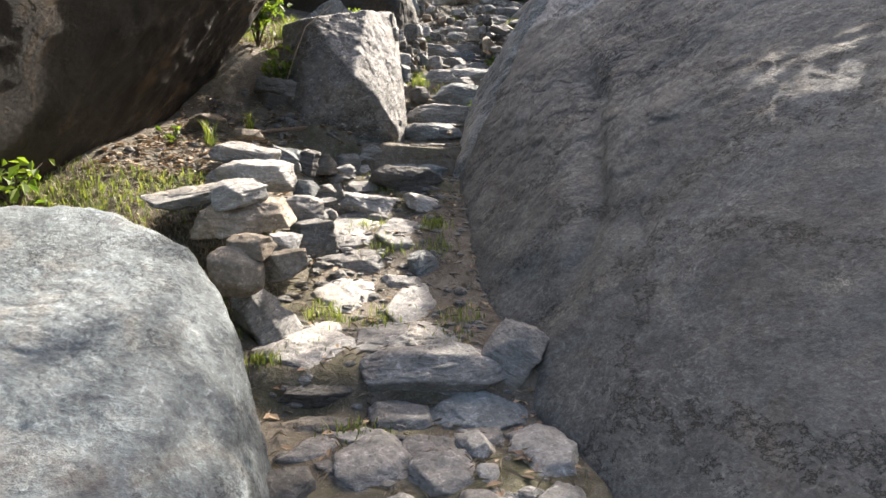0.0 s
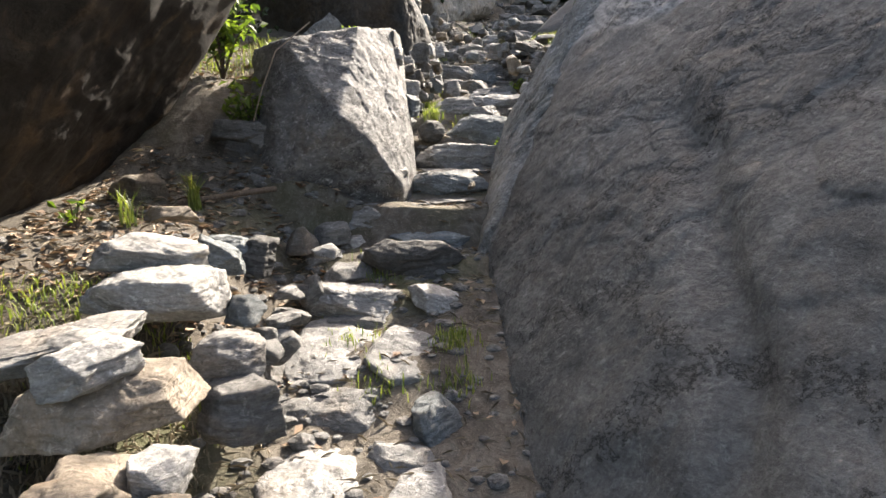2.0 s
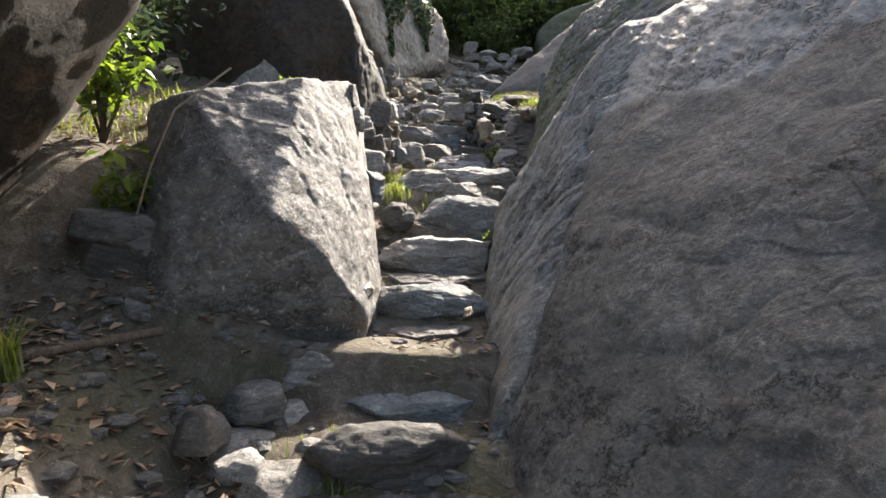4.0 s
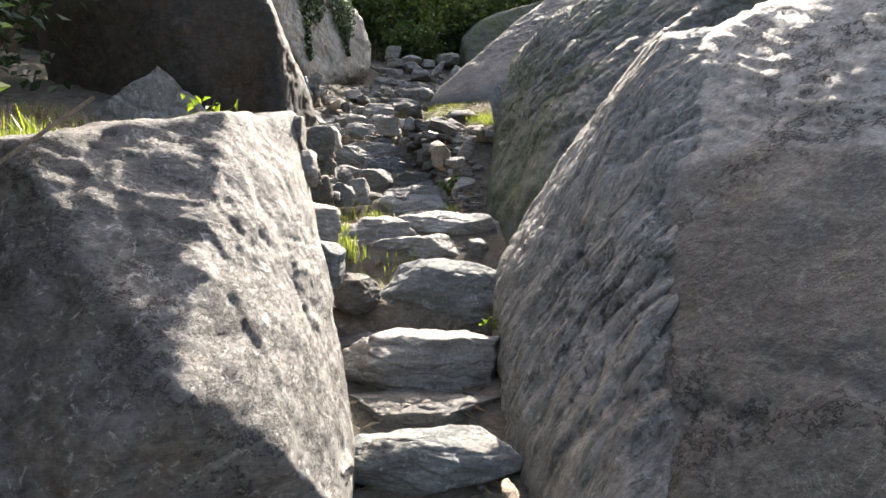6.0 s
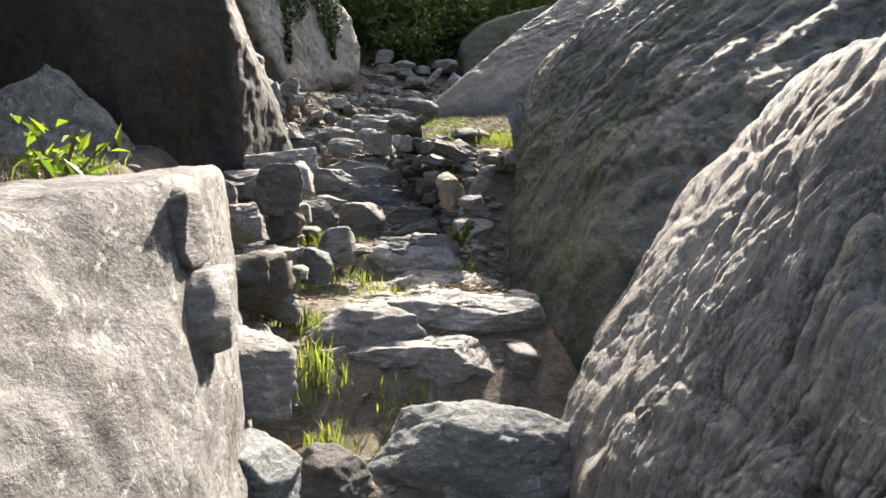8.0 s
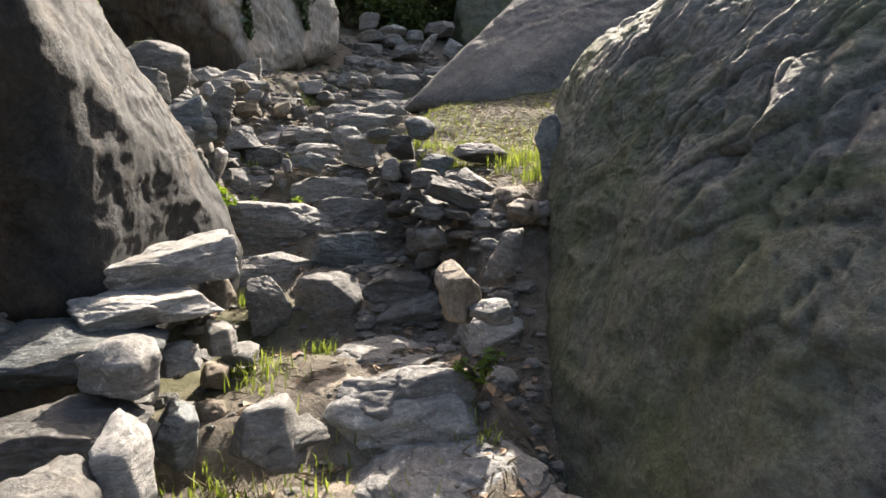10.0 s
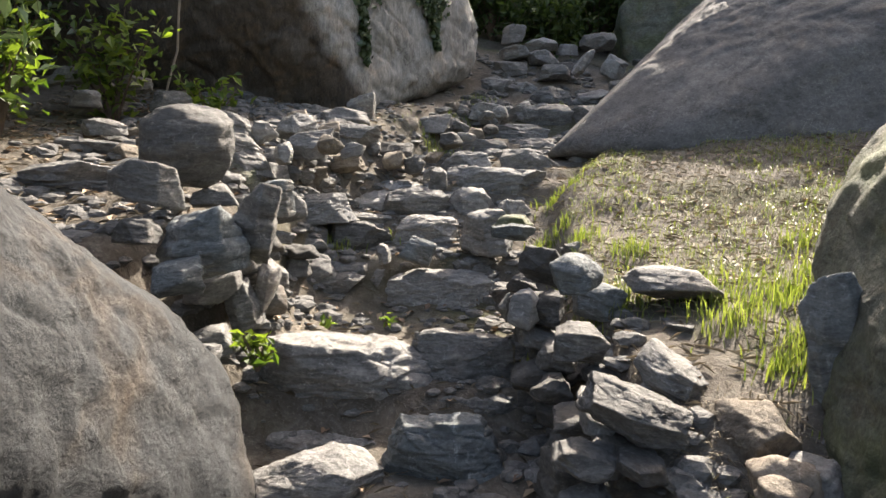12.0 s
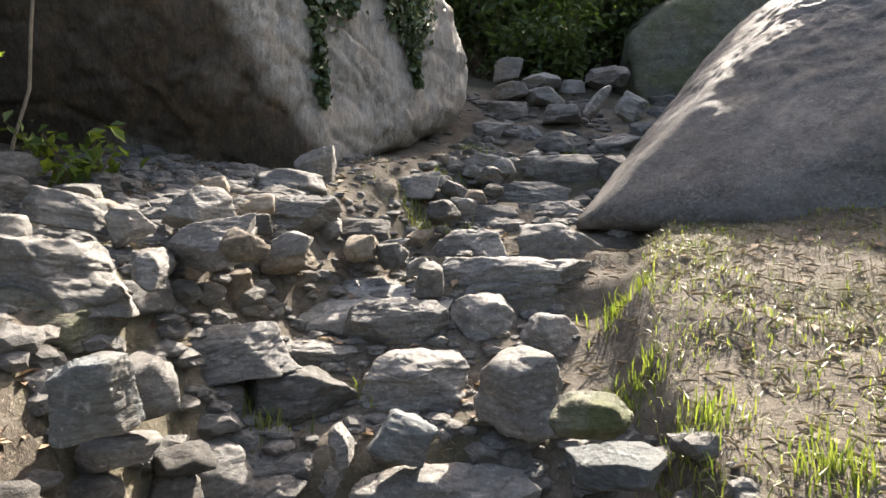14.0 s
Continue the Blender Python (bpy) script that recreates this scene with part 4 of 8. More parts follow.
stone("paving_stone", 0.112, 8.615, 2.389, 0.286, 0.302, 0.100, 0, 9, 0, TAN, 2089, 0.4, 5, "brownish tan slab set flat in the earth path", "paving of the path")
stone("wall_stone", -0.029, 8.242, 2.414, 0.221, 0.188, 0.082, -2, 0, -15, DARK, 2090, 0.3, 5, "dark grey schist stone of the rough dry-laid wall", "stones of the dry walls")
stone("step_stone", 0.525, 9.455, 2.475, 0.382, 0.264, 0.145, -7, 0, -14, GREY, 2091, 0.6, 5, "rounded grey schist slab laid as a rough stair step", "steps of the stone stair")
stone("wall_stone", 0.576, 8.598, 2.726, 0.158, 0.135, 0.233, -11, 0, -8, TAN, 2092, 0.15, 5, "sharp-edged brownish tan stone of the rough dry-laid wall", "stones of the dry walls")
stone("wall_stone", 0.865, 8.946, 2.809, 0.131, 0.112, 0.243, -13, 0, 15, PALE, 2093, 0.15, 5, "sharp-edged pale sunlit grey stone of the rough dry-laid wall", "stones of the dry walls")
stone("step_stone", 0.794, 8.896, 2.499, 0.269, 0.264, 0.158, -12, 0, 4, PALE, 2094, 0.2, 5, "sharp-edged pale sunlit grey slab laid as a rough stair step", "steps of the stone stair")
stone("wall_stone", 0.681, 8.572, 2.668, 0.158, 0.176, 0.082, -12, 0, 0, GREY, 2095, 0.3, 5, "grey schist stone of the rough dry-laid wall", "stones of the dry walls")
stone("wall_stone", 0.748, 8.643, 2.385, 0.118, 0.176, 0.078, -13, 0, 10, GREY, 2096, 0.3, 4, "grey schist stone of the rough dry-laid wall", "stones of the dry walls")
stone("wall_stone", -0.553, 8.702, 2.846, 0.760, 0.374, 0.136, 6, 0, -9, PALE, 2097, 0.45, 6, "pale sunlit grey stone of the rough dry-laid wall", "stones of the dry walls")
stone("wall_stone", -0.600, 8.332, 2.702, 0.505, 0.374, 0.141, 8, 0, 0, BLUE, 2098, 0.6, 6, "rounded blue-grey schist stone of the rough dry-laid wall", "stones of the dry walls")
stone("wall_stone", -0.429, 8.494, 2.776, 0.428, 0.343, 0.101, 5, 0, -3, PALE, 2099, 0.4, 6, "pale sunlit grey stone of the rough dry-laid wall", "stones of the dry walls")
stone("wall_stone", -0.544, 8.012, 2.585, 0.402, 0.322, 0.126, 8, 0, 2, DARK, 2100, 0.4, 6, "dark grey schist stone of the rough dry-laid wall", "stones of the dry walls")
stone("wall_stone", -0.498, 7.851, 2.435, 0.322, 0.258, 0.115, 8, 0, 0, BLUE, 2101, 0.3, 6, "blue-grey schist stone of the rough dry-laid wall", "stones of the dry walls")
stone("wall_stone", -0.340, 8.294, 2.436, 0.121, 0.176, 0.172, 4, 0, 10, BLUE, 2102, 0.3, 5, "blue-grey schist stone of the rough dry-laid wall", "stones of the dry walls")
stone("wall_stone", -0.228, 7.424, 2.419, 0.140, 0.119, 0.135, 3, 0, 0, BLUE, 2103, 0.2, 5, "sharp-edged blue-grey schist stone of the rough dry-laid wall", "stones of the dry walls")
stone("wall_stone", -0.551, 7.370, 2.650, 0.126, 0.176, 0.176, 12, 0, 0, GREY, 2104, 0.4, 5, "grey schist stone of the rough dry-laid wall", "stones of the dry walls")
stone("wall_stone", -0.445, 7.106, 2.577, 0.118, 0.176, 0.123, 12, 0, -10, GREY, 2105, 0.3, 6, "grey schist stone of the rough dry-laid wall", "stones of the dry walls")
stone("wall_stone", -0.367, 7.158, 2.476, 0.183, 0.176, 0.045, 9, 0, 0, GREY, 2106, 0.4, 6, "grey schist stone of the rough dry-laid wall", "stones of the dry walls")
stone("wall_stone", -0.282, 7.262, 2.409, 0.065, 0.176, 0.044, 5, 0, 0, GREY, 2107, 0.3, 5, "grey schist stone of the rough dry-laid wall", "stones of the dry walls")
stone("wall_stone", -0.284, 8.813, 2.449, 0.112, 0.176, 0.088, 2, 0, 0, TAN, 2108, 0.4, 4, "brownish tan stone of the rough dry-laid wall", "stones of the dry walls")
stone("wall_stone", -0.279, 8.589, 2.378, 0.120, 0.176, 0.132, 3, 0, 0, TAN, 2109, 0.3, 5, "brownish tan stone of the rough dry-laid wall", "stones of the dry walls")
stone("wall_stone", -0.246, 8.839, 2.749, 0.100, 0.176, 0.128, 2, 0, 0, TAN, 2110, 0.3, 4, "brownish tan stone of the rough dry-laid wall", "stones of the dry walls")
stone("wall_stone", -0.341, 8.433, 2.640, 0.137, 0.176, 0.088, 4, 0, 0, GREY, 2111, 0.3, 5, "grey schist stone of the rough dry-laid wall", "stones of the dry walls")
stone("wall_stone", -0.201, 8.899, 2.484, 0.129, 0.176, 0.082, 1, 0, 0, GREY, 2112, 0.4, 4, "grey schist stone of the rough dry-laid wall", "stones of the dry walls")
stone("wall_stone", -0.466, 8.200, 2.590, 0.206, 0.176, 0.070, 6, 0, 0, GREY, 2113, 0.3, 5, "grey schist stone of the rough dry-laid wall", "stones of the dry walls")
stone("wall_stone", -0.244, 8.715, 2.608, 0.101, 0.176, 0.127, 2, 0, 0, GREY, 2114, 0.3, 4, "grey schist stone of the rough dry-laid wall", "stones of the dry walls")
stone("step_stone", 0.165, 9.512, 2.535, 0.323, 0.264, 0.304, -2, 0, 2, DARK, 2115, 0.25, 5, "dark grey schist slab laid as a rough stair step", "steps of the stone stair")
stone("step_stone", 0.494, 9.567, 2.567, 0.364, 0.264, 0.200, -6, 0, 4, DARK, 2116, 0.25, 5, "dark grey schist slab laid as a rough stair step", "steps of the stone stair")
stone("wall_stone", -0.105, 9.415, 2.558, 0.195, 0.176, 0.274, 2, 0, 0, GREY, 2117, 0.3, 5, "grey schist stone of the rough dry-laid wall", "stones of the dry walls")
stone("step_stone", -0.098, 9.891, 2.660, 0.416, 0.264, 0.140, 6, 0, -3, GREY, 2118, 0.55, 6, "grey schist slab laid as a rough stair step", "steps of the stone stair")
stone("step_stone", 0.314, 10.009, 2.712, 0.479, 0.264, 0.211, -1, 0, 2, BLUE, 2119, 0.2, 6, "sharp-edged blue-grey schist slab laid as a rough stair step", "steps of the stone stair")
stone("step_stone", -0.110, 10.433, 2.831, 0.750, 0.360, 0.287, 5, 0, 3, GREY, 2120, 0.2, 6, "sharp-edged grey schist slab laid as a rough stair step", "steps of the stone stair")
stone("step_stone", 0.365, 10.506, 2.864, 0.524, 0.264, 0.236, -2, 0, 0, GREY, 2121, 0.3, 6, "grey schist slab laid as a rough stair step", "steps of the stone stair")
stone("paving_stone", -0.136, 10.186, 2.632, 0.508, 0.144, 0.100, 0, 16, 0, GREY, 2122, 0.4, 6, "grey schist slab set flat in the earth path", "paving of the path")
stone("paving_stone", 0.175, 9.660, 2.538, 0.370, 0.176, 0.100, 0, 16, 0, GREY, 2123, 0.4, 6, "grey schist slab set flat in the earth path", "paving of the path")
stone("paving_stone", 0.502, 9.677, 2.535, 0.435, 0.227, 0.100, 0, 16, 0, GREY, 2124, 0.4, 6, "grey schist slab set flat in the earth path", "paving of the path")
stone("paving_stone", 0.430, 10.317, 2.740, 0.449, 0.202, 0.100, 0, 16, 0, DARK, 2125, 0.4, 5, "dark grey schist slab set flat in the earth path", "paving of the path")
stone("step_stone", -0.335, 11.436, 3.044, 0.439, 0.264, 0.308, 6, 0, -3, GREY, 2126, 0.5, 5, "grey schist slab laid as a rough stair step", "steps of the stone stair")
stone("step_stone", 0.316, 11.373, 2.983, 0.575, 0.276, 0.223, -1, 0, 2, GREY, 2127, 0.3, 6, "grey schist slab laid as a rough stair step", "steps of the stone stair")
stone("step_stone", -0.036, 11.520, 3.025, 0.232, 0.264, 0.176, 3, 0, 0, GREY, 2128, 0.6, 5, "rounded grey schist slab laid as a rough stair step", "steps of the stone stair")
stone("wall_stone", -0.670, 10.415, 3.739, 0.338, 0.288, 0.328, 12, 0, 0, DARK, 2129, 0.8, 5, "rounded dark grey schist stone of the rough dry-laid wall", "stones of the dry walls")
stone("wall_stone", -0.660, 10.034, 3.609, 0.245, 0.196, 0.143, 14, 0, 12, GREY, 2130, 0.3, 5, "grey schist stone of the rough dry-laid wall", "stones of the dry walls")
stone("wall_stone", -0.489, 10.003, 3.404, 0.299, 0.239, 0.264, 11, 0, -3, BLUE, 2131, 0.2, 5, "sharp-edged blue-grey schist stone of the rough dry-laid wall", "stones of the dry walls")
stone("wall_stone", -0.595, 10.481, 3.544, 0.174, 0.176, 0.092, 11, 0, 0, GREY, 2132, 0.3, 5, "grey schist stone of the rough dry-laid wall", "stones of the dry walls")
stone("wall_stone", -0.340, 10.095, 3.470, 0.132, 0.176, 0.284, 9, 0, 12, GREY, 2133, 0.25, 5, "grey schist stone of the rough dry-laid wall", "stones of the dry walls")
stone("wall_stone", -0.381, 10.400, 3.199, 0.085, 0.176, 0.197, 8, 0, 15, GREY, 2134, 0.4, 4, "grey schist stone of the rough dry-laid wall", "stones of the dry walls")
stone("wall_stone", -0.453, 10.328, 3.134, 0.125, 0.176, 0.227, 10, 0, -8, GREY, 2135, 0.3, 5, "grey schist stone of the rough dry-laid wall", "stones of the dry walls")
stone("wall_stone", -0.649, 9.915, 3.463, 0.147, 0.176, 0.094, 14, 0, 10, DARK, 2136, 0.3, 5, "dark grey schist stone of the rough dry-laid wall", "stones of the dry walls")
stone("wall_stone", -1.517, 11.360, 3.746, 0.382, 0.306, 0.083, 17, 0, 8, PALE, 2137, 0.4, 5, "pale sunlit grey stone of the rough dry-laid wall", "stones of the dry walls")
stone("wall_stone", -1.276, 10.808, 3.601, 0.493, 0.374, 0.145, 17, 0, 5, GREY, 2138, 0.3, 6, "grey schist stone of the rough dry-laid wall", "stones of the dry walls")
stone("wall_stone", -0.598, 9.058, 3.650, 0.099, 0.176, 0.063, 20, 0, 0, GREY, 2139, 0.3, 5, "grey schist stone of the rough dry-laid wall", "stones of the dry walls")
stone("wall_stone", -1.669, 12.203, 4.165, 0.230, 0.184, 0.110, 16, 0, 0, GREY, 2140, 0.4, 5, "grey schist stone of the rough dry-laid wall", "stones of the dry walls")
stone("wall_stone", -1.780, 11.811, 4.035, 0.191, 0.176, 0.100, 18, 0, 0, GREY, 2141, 0.4, 4, "grey schist stone of the rough dry-laid wall", "stones of the dry walls")
stone("wall_stone", -2.028, 12.162, 4.206, 0.328, 0.262, 0.129, 18, 0, 0, PALE, 2142, 0.4, 5, "pale sunlit grey stone of the rough dry-laid wall", "stones of the dry walls")
stone("wall_stone", -1.456, 12.289, 4.041, 0.257, 0.206, 0.203, 14, 0, 0, GREY, 2143, 0.3, 5, "grey schist stone of the rough dry-laid wall", "stones of the dry walls")
stone("wall_stone", -1.485, 11.429, 3.853, 0.244, 0.196, 0.092, 17, 0, 0, GREY, 2144, 0.4, 5, "grey schist stone of the rough dry-laid wall", "stones of the dry walls")
stone("wall_stone", 0.888, 10.276, 3.172, 0.199, 0.176, 0.139, -9, 0, 5, BLUE, 2145, 0.5, 5, "blue-grey schist stone of the rough dry-laid wall", "stones of the dry walls")
stone("wall_stone", 1.168, 10.251, 3.242, 0.377, 0.302, 0.115, -13, 0, 4, GREY, 2146, 0.6, 5, "rounded grey schist stone of the rough dry-laid wall", "stones of the dry walls")
stone("wall_stone", 0.607, 10.213, 3.158, 0.127, 0.176, 0.134, -6, 0, 0, GREY, 2147, 0.3, 4, "grey schist stone of the rough dry-laid wall", "stones of the dry walls")
stone("wall_stone", 0.690, 10.240, 3.154, 0.122, 0.176, 0.122, -7, 0, 10, DARK, 2148, 0.3, 5, "dark grey schist stone of the rough dry-laid wall", "stones of the dry walls")
stone("wall_stone", 0.748, 9.939, 3.097, 0.177, 0.176, 0.121, -8, 0, 10, DARK, 2149, 0.3, 5, "dark grey schist stone of the rough dry-laid wall", "stones of the dry walls")
stone("wall_stone", 0.965, 9.696, 3.069, 0.230, 0.184, 0.127, -13, 0, 24, GREY, 2150, 0.35, 5, "grey schist stone of the rough dry-laid wall", "stones of the dry walls")
stone("wall_stone", 0.796, 9.488, 3.040, 0.285, 0.228, 0.116, -11, 0, 22, DARK, 2151, 0.25, 6, "dark grey schist stone of the rough dry-laid wall", "stones of the dry walls")
stone("wall_stone", 0.695, 10.072, 3.019, 0.134, 0.176, 0.094, -7, 0, 0, GREY, 2152, 0.3, 5, "grey schist stone of the rough dry-laid wall", "stones of the dry walls")
stone("wall_stone", 0.651, 9.919, 2.952, 0.137, 0.176, 0.070, -7, 0, 0, DARK, 2153, 0.3, 5, "dark grey schist stone of the rough dry-laid wall", "stones of the dry walls")
stone("wall_stone", 0.679, 9.712, 2.937, 0.115, 0.176, 0.057, -8, 0, 0, DARK, 2154, 0.3, 5, "dark grey schist stone of the rough dry-laid wall", "stones of the dry walls")
stone("wall_stone", 0.649, 9.418, 2.960, 0.172, 0.176, 0.057, -9, 0, 8, DARK, 2155, 0.3, 5, "dark grey schist stone of the rough dry-laid wall", "stones of the dry walls")
stone("wall_stone", 0.639, 9.353, 2.849, 0.167, 0.176, 0.110, -9, 0, 0, DARK, 2156, 0.3, 5, "dark grey schist stone of the rough dry-laid wall", "stones of the dry walls")
stone("wall_stone", 0.781, 9.405, 2.946, 0.144, 0.176, 0.047, -11, 0, 10, DARK, 2157, 0.3, 5, "dark grey schist stone of the rough dry-laid wall", "stones of the dry walls")
stone("wall_stone", 1.108, 10.055, 3.117, 0.153, 0.176, 0.061, -13, 0, 5, DARK, 2158, 0.3, 5, "dark grey schist stone of the rough dry-laid wall", "stones of the dry walls")
stone("wall_stone", 1.097, 9.442, 2.997, 0.215, 0.176, 0.151, -17, 0, 0, TAN, 2159, 0.5, 5, "brownish tan stone of the rough dry-laid wall", "stones of the dry walls")
stone("wall_stone", 1.318, 9.517, 3.210, 0.150, 0.128, 0.416, -20, 0, -8, BLUE, 2160, 0.25, 5, "blue-grey schist stone of the rough dry-laid wall", "stones of the dry walls")
stone("wall_stone", 1.171, 9.309, 2.908, 0.088, 0.176, 0.041, -19, 0, 0, TAN, 2161, 0.3, 4, "brownish tan stone of the rough dry-laid wall", "stones of the dry walls")
stone("wall_stone", 1.188, 9.317, 2.776, 0.106, 0.176, 0.052, -20, 0, 0, TAN, 2162, 0.4, 5, "brownish tan stone of the rough dry-laid wall", "stones of the dry walls")
stone("wall_stone", 0.788, 9.354, 2.855, 0.141, 0.176, 0.032, -12, 0, 0, TAN, 2163, 0.3, 5, "brownish tan stone of the rough dry-laid wall", "stones of the dry walls")
stone("step_stone", 0.165, 12.128, 3.409, 0.479, 0.264, 0.196, 1, 0, 2, GREY, 2164, 0.5, 6, "grey schist slab laid as a rough stair step", "steps of the stone stair")
stone("step_stone", 0.525, 12.169, 3.411, 0.299, 0.264, 0.213, -5, 0, 3, GREY, 2165, 0.6, 5, "rounded grey schist slab laid as a rough stair step", "steps of the stone stair")
stone("step_stone", 0.779, 12.048, 3.344, 0.273, 0.264, 0.210, -9, 0, 5, GREY, 2166, 0.4, 5, "grey schist slab laid as a rough stair step", "steps of the stone stair")
stone("step_stone", 0.712, 12.469, 3.535, 0.732, 0.352, 0.221, -7, 0, 0, GREY, 2167, 0.25, 6, "grey schist slab laid as a rough stair step", "steps of the stone stair")
stone("step_stone", 0.496, 12.794, 3.677, 0.450, 0.264, 0.169, -3, 0, 0, GREY, 2168, 0.3, 5, "grey schist slab laid as a rough stair step", "steps of the stone stair")
stone("step_stone", 1.001, 12.785, 3.679, 0.436, 0.264, 0.202, -9, 0, 0, GREY, 2169, 0.3, 5, "grey schist slab laid as a rough stair step", "steps of the stone stair")
stone("step_stone", 0.627, 13.664, 3.798, 0.570, 0.274, 0.168, -4, 0, 0, GREY, 2170, 0.3, 5, "grey schist slab laid as a rough stair step", "steps of the stone stair")
stone("step_stone", 1.175, 13.755, 3.826, 0.565, 0.272, 0.149, -9, 0, 0, GREY, 2171, 0.3, 5, "grey schist slab laid as a rough stair step", "steps of the stone stair")
stone("step_stone", 1.021, 14.059, 3.942, 0.689, 0.331, 0.193, -7, 0, 0, GREY, 2172, 0.3, 6, "grey schist slab laid as a rough stair step", "steps of the stone stair")
stone("step_stone", 1.293, 14.326, 4.078, 0.662, 0.318, 0.325, -9, 0, 0, GREY, 2173, 0.2, 5, "sharp-edged grey schist slab laid as a rough stair step", "steps of the stone stair")
stone("step_stone", 1.717, 14.298, 4.089, 0.332, 0.264, 0.309, -12, 0, 0, GREY, 2174, 0.3, 5, "grey schist slab laid as a rough stair step", "steps of the stone stair")
stone("paving_stone", -0.052, 12.402, 3.459, 1.042, 0.583, 0.100, 0, 16, -3, PALE, 2175, 0.3, 6, "pale sunlit grey slab set flat in the earth path", "paving of the path")
stone("wall_stone", 0.301, 12.284, 3.565, 0.132, 0.176, 0.159, -1, 0, 0, GREY, 2176, 0.3, 4, "grey schist stone of the rough dry-laid wall", "stones of the dry walls")
stone("step_stone", -0.489, 11.707, 3.396, 0.620, 0.298, 0.183, 12, 0, -3, PALE, 2177, 0.3, 6, "pale sunlit grey slab laid as a rough stair step", "steps of the stone stair")
stone("step_stone", -0.126, 12.037, 3.317, 0.388, 0.264, 0.087, 5, 0, 3, PALE, 2178, 0.3, 6, "pale sunlit grey slab laid as a rough stair step", "steps of the stone stair")
stone("step_stone", -0.457, 11.602, 3.247, 0.232, 0.264, 0.132, 12, 0, 0, DARK, 2179, 0.3, 5, "dark grey schist slab laid as a rough stair step", "steps of the stone stair")
stone("step_stone", -0.181, 11.708, 3.216, 0.416, 0.264, 0.230, 7, 0, 0, DARK, 2180, 0.4, 6, "dark grey schist slab laid as a rough stair step", "steps of the stone stair")
stone("step_stone", 0.216, 11.792, 3.252, 0.444, 0.264, 0.215, 0, 0, 2, GREY, 2181, 0.3, 6, "grey schist slab laid as a rough stair step", "steps of the stone stair")
stone("wall_stone", 0.564, 11.510, 3.294, 0.287, 0.229, 0.256, -7, 0, 0, GREY, 2182, 0.3, 5, "grey schist stone of the rough dry-laid wall", "stones of the dry walls")
stone("wall_stone", 0.184, 11.363, 3.206, 0.190, 0.162, 0.152, 1, 0, 15, BLUE, 2183, 0.3, 5, "blue-grey schist stone of the rough dry-laid wall", "stones of the dry walls")
stone("wall_stone", 0.005, 11.375, 3.185, 0.067, 0.176, 0.114, 4, 0, -10, PALE, 2184, 0.3, 5, "pale sunlit grey stone of the rough dry-laid wall", "stones of the dry walls")
stone("paving_stone", -0.220, 11.489, 3.071, 0.363, 0.144, 0.100, 0, 16, 0, GREY, 2185, 0.4, 6, "grey schist slab set flat in the earth path", "paving of the path")
stone("paving_stone", -0.359, 11.402, 3.020, 0.500, 0.144, 0.100, 0, 16, 0, GREY, 2186, 0.4, 6, "grey schist slab set flat in the earth path", "paving of the path")
stone("wall_stone", -0.420, 11.084, 3.417, 0.088, 0.176, 0.030, 15, 0, 0, GREY, 2187, 0.3, 5, "grey schist stone of the rough dry-laid wall", "stones of the dry walls")
stone("paving_stone", 0.334, 11.573, 3.124, 0.169, 0.173, 0.100, 0, 16, 0, GREY, 2188, 0.4, 5, "grey schist slab set flat in the earth path", "paving of the path")
stone("paving_stone", -0.316, 11.549, 3.138, 0.230, 0.144, 0.100, 0, 16, 0, GREY, 2189, 0.4, 5, "grey schist slab set flat in the earth path", "paving of the path")
stone("wall_stone", -0.763, 11.332, 3.712, 0.450, 0.360, 0.209, 19, 0, 12, GREY, 2190, 0.3, 6, "grey schist stone of the rough dry-laid wall", "stones of the dry walls")
stone("wall_stone", -0.764, 11.271, 3.615, 0.393, 0.334, 0.186, 20, 0, 5, MOSSY, 2191, 0.7, 6, "rounded moss-patched grey stone of the rough dry-laid wall", "stones of the dry walls")
stone("wall_stone", -0.463, 11.734, 3.771, 0.313, 0.266, 0.181, 12, 0, -4, PALE, 2192, 0.4, 6, "pale sunlit grey stone of the rough dry-laid wall", "stones of the dry walls")
stone("wall_stone", -0.523, 12.055, 3.551, 0.296, 0.237, 0.205, 11, 0, -3, TAN, 2193, 0.2, 5, "sharp-edged brownish tan stone of the rough dry-laid wall", "stones of the dry walls")
stone("wall_stone", -0.687, 11.642, 3.836, 0.158, 0.135, 0.148, 16, 0, 0, GREY, 2194, 0.5, 5, "grey schist stone of the rough dry-laid wall", "stones of the dry walls")
stone("wall_stone", -0.885, 11.649, 3.892, 0.270, 0.216, 0.131, 19, 0, 12, GREY, 2195, 0.3, 5, "grey schist stone of the rough dry-laid wall", "stones of the dry walls")
stone("wall_stone", -1.167, 12.506, 3.992, 0.157, 0.176, 0.140, 17, 0, 10, DARK, 2196, 0.3, 5, "dark grey schist stone of the rough dry-laid wall", "stones of the dry walls")
stone("wall_stone", -1.436, 12.258, 3.969, 0.176, 0.176, 0.157, 21, 0, 0, GREY, 2197, 0.4, 5, "grey schist stone of the rough dry-laid wall", "stones of the dry walls")
stone("wall_stone", -0.575, 11.970, 3.886, 0.260, 0.208, 0.173, 12, 0, 0, GREY, 2198, 0.3, 5, "grey schist stone of the rough dry-laid wall", "stones of the dry walls")
stone("wall_stone", -0.364, 12.593, 3.850, 0.503, 0.374, 0.195, 7, 0, -5, GREY, 2199, 0.2, 6, "sharp-edged grey schist stone of the rough dry-laid wall", "stones of the dry walls")
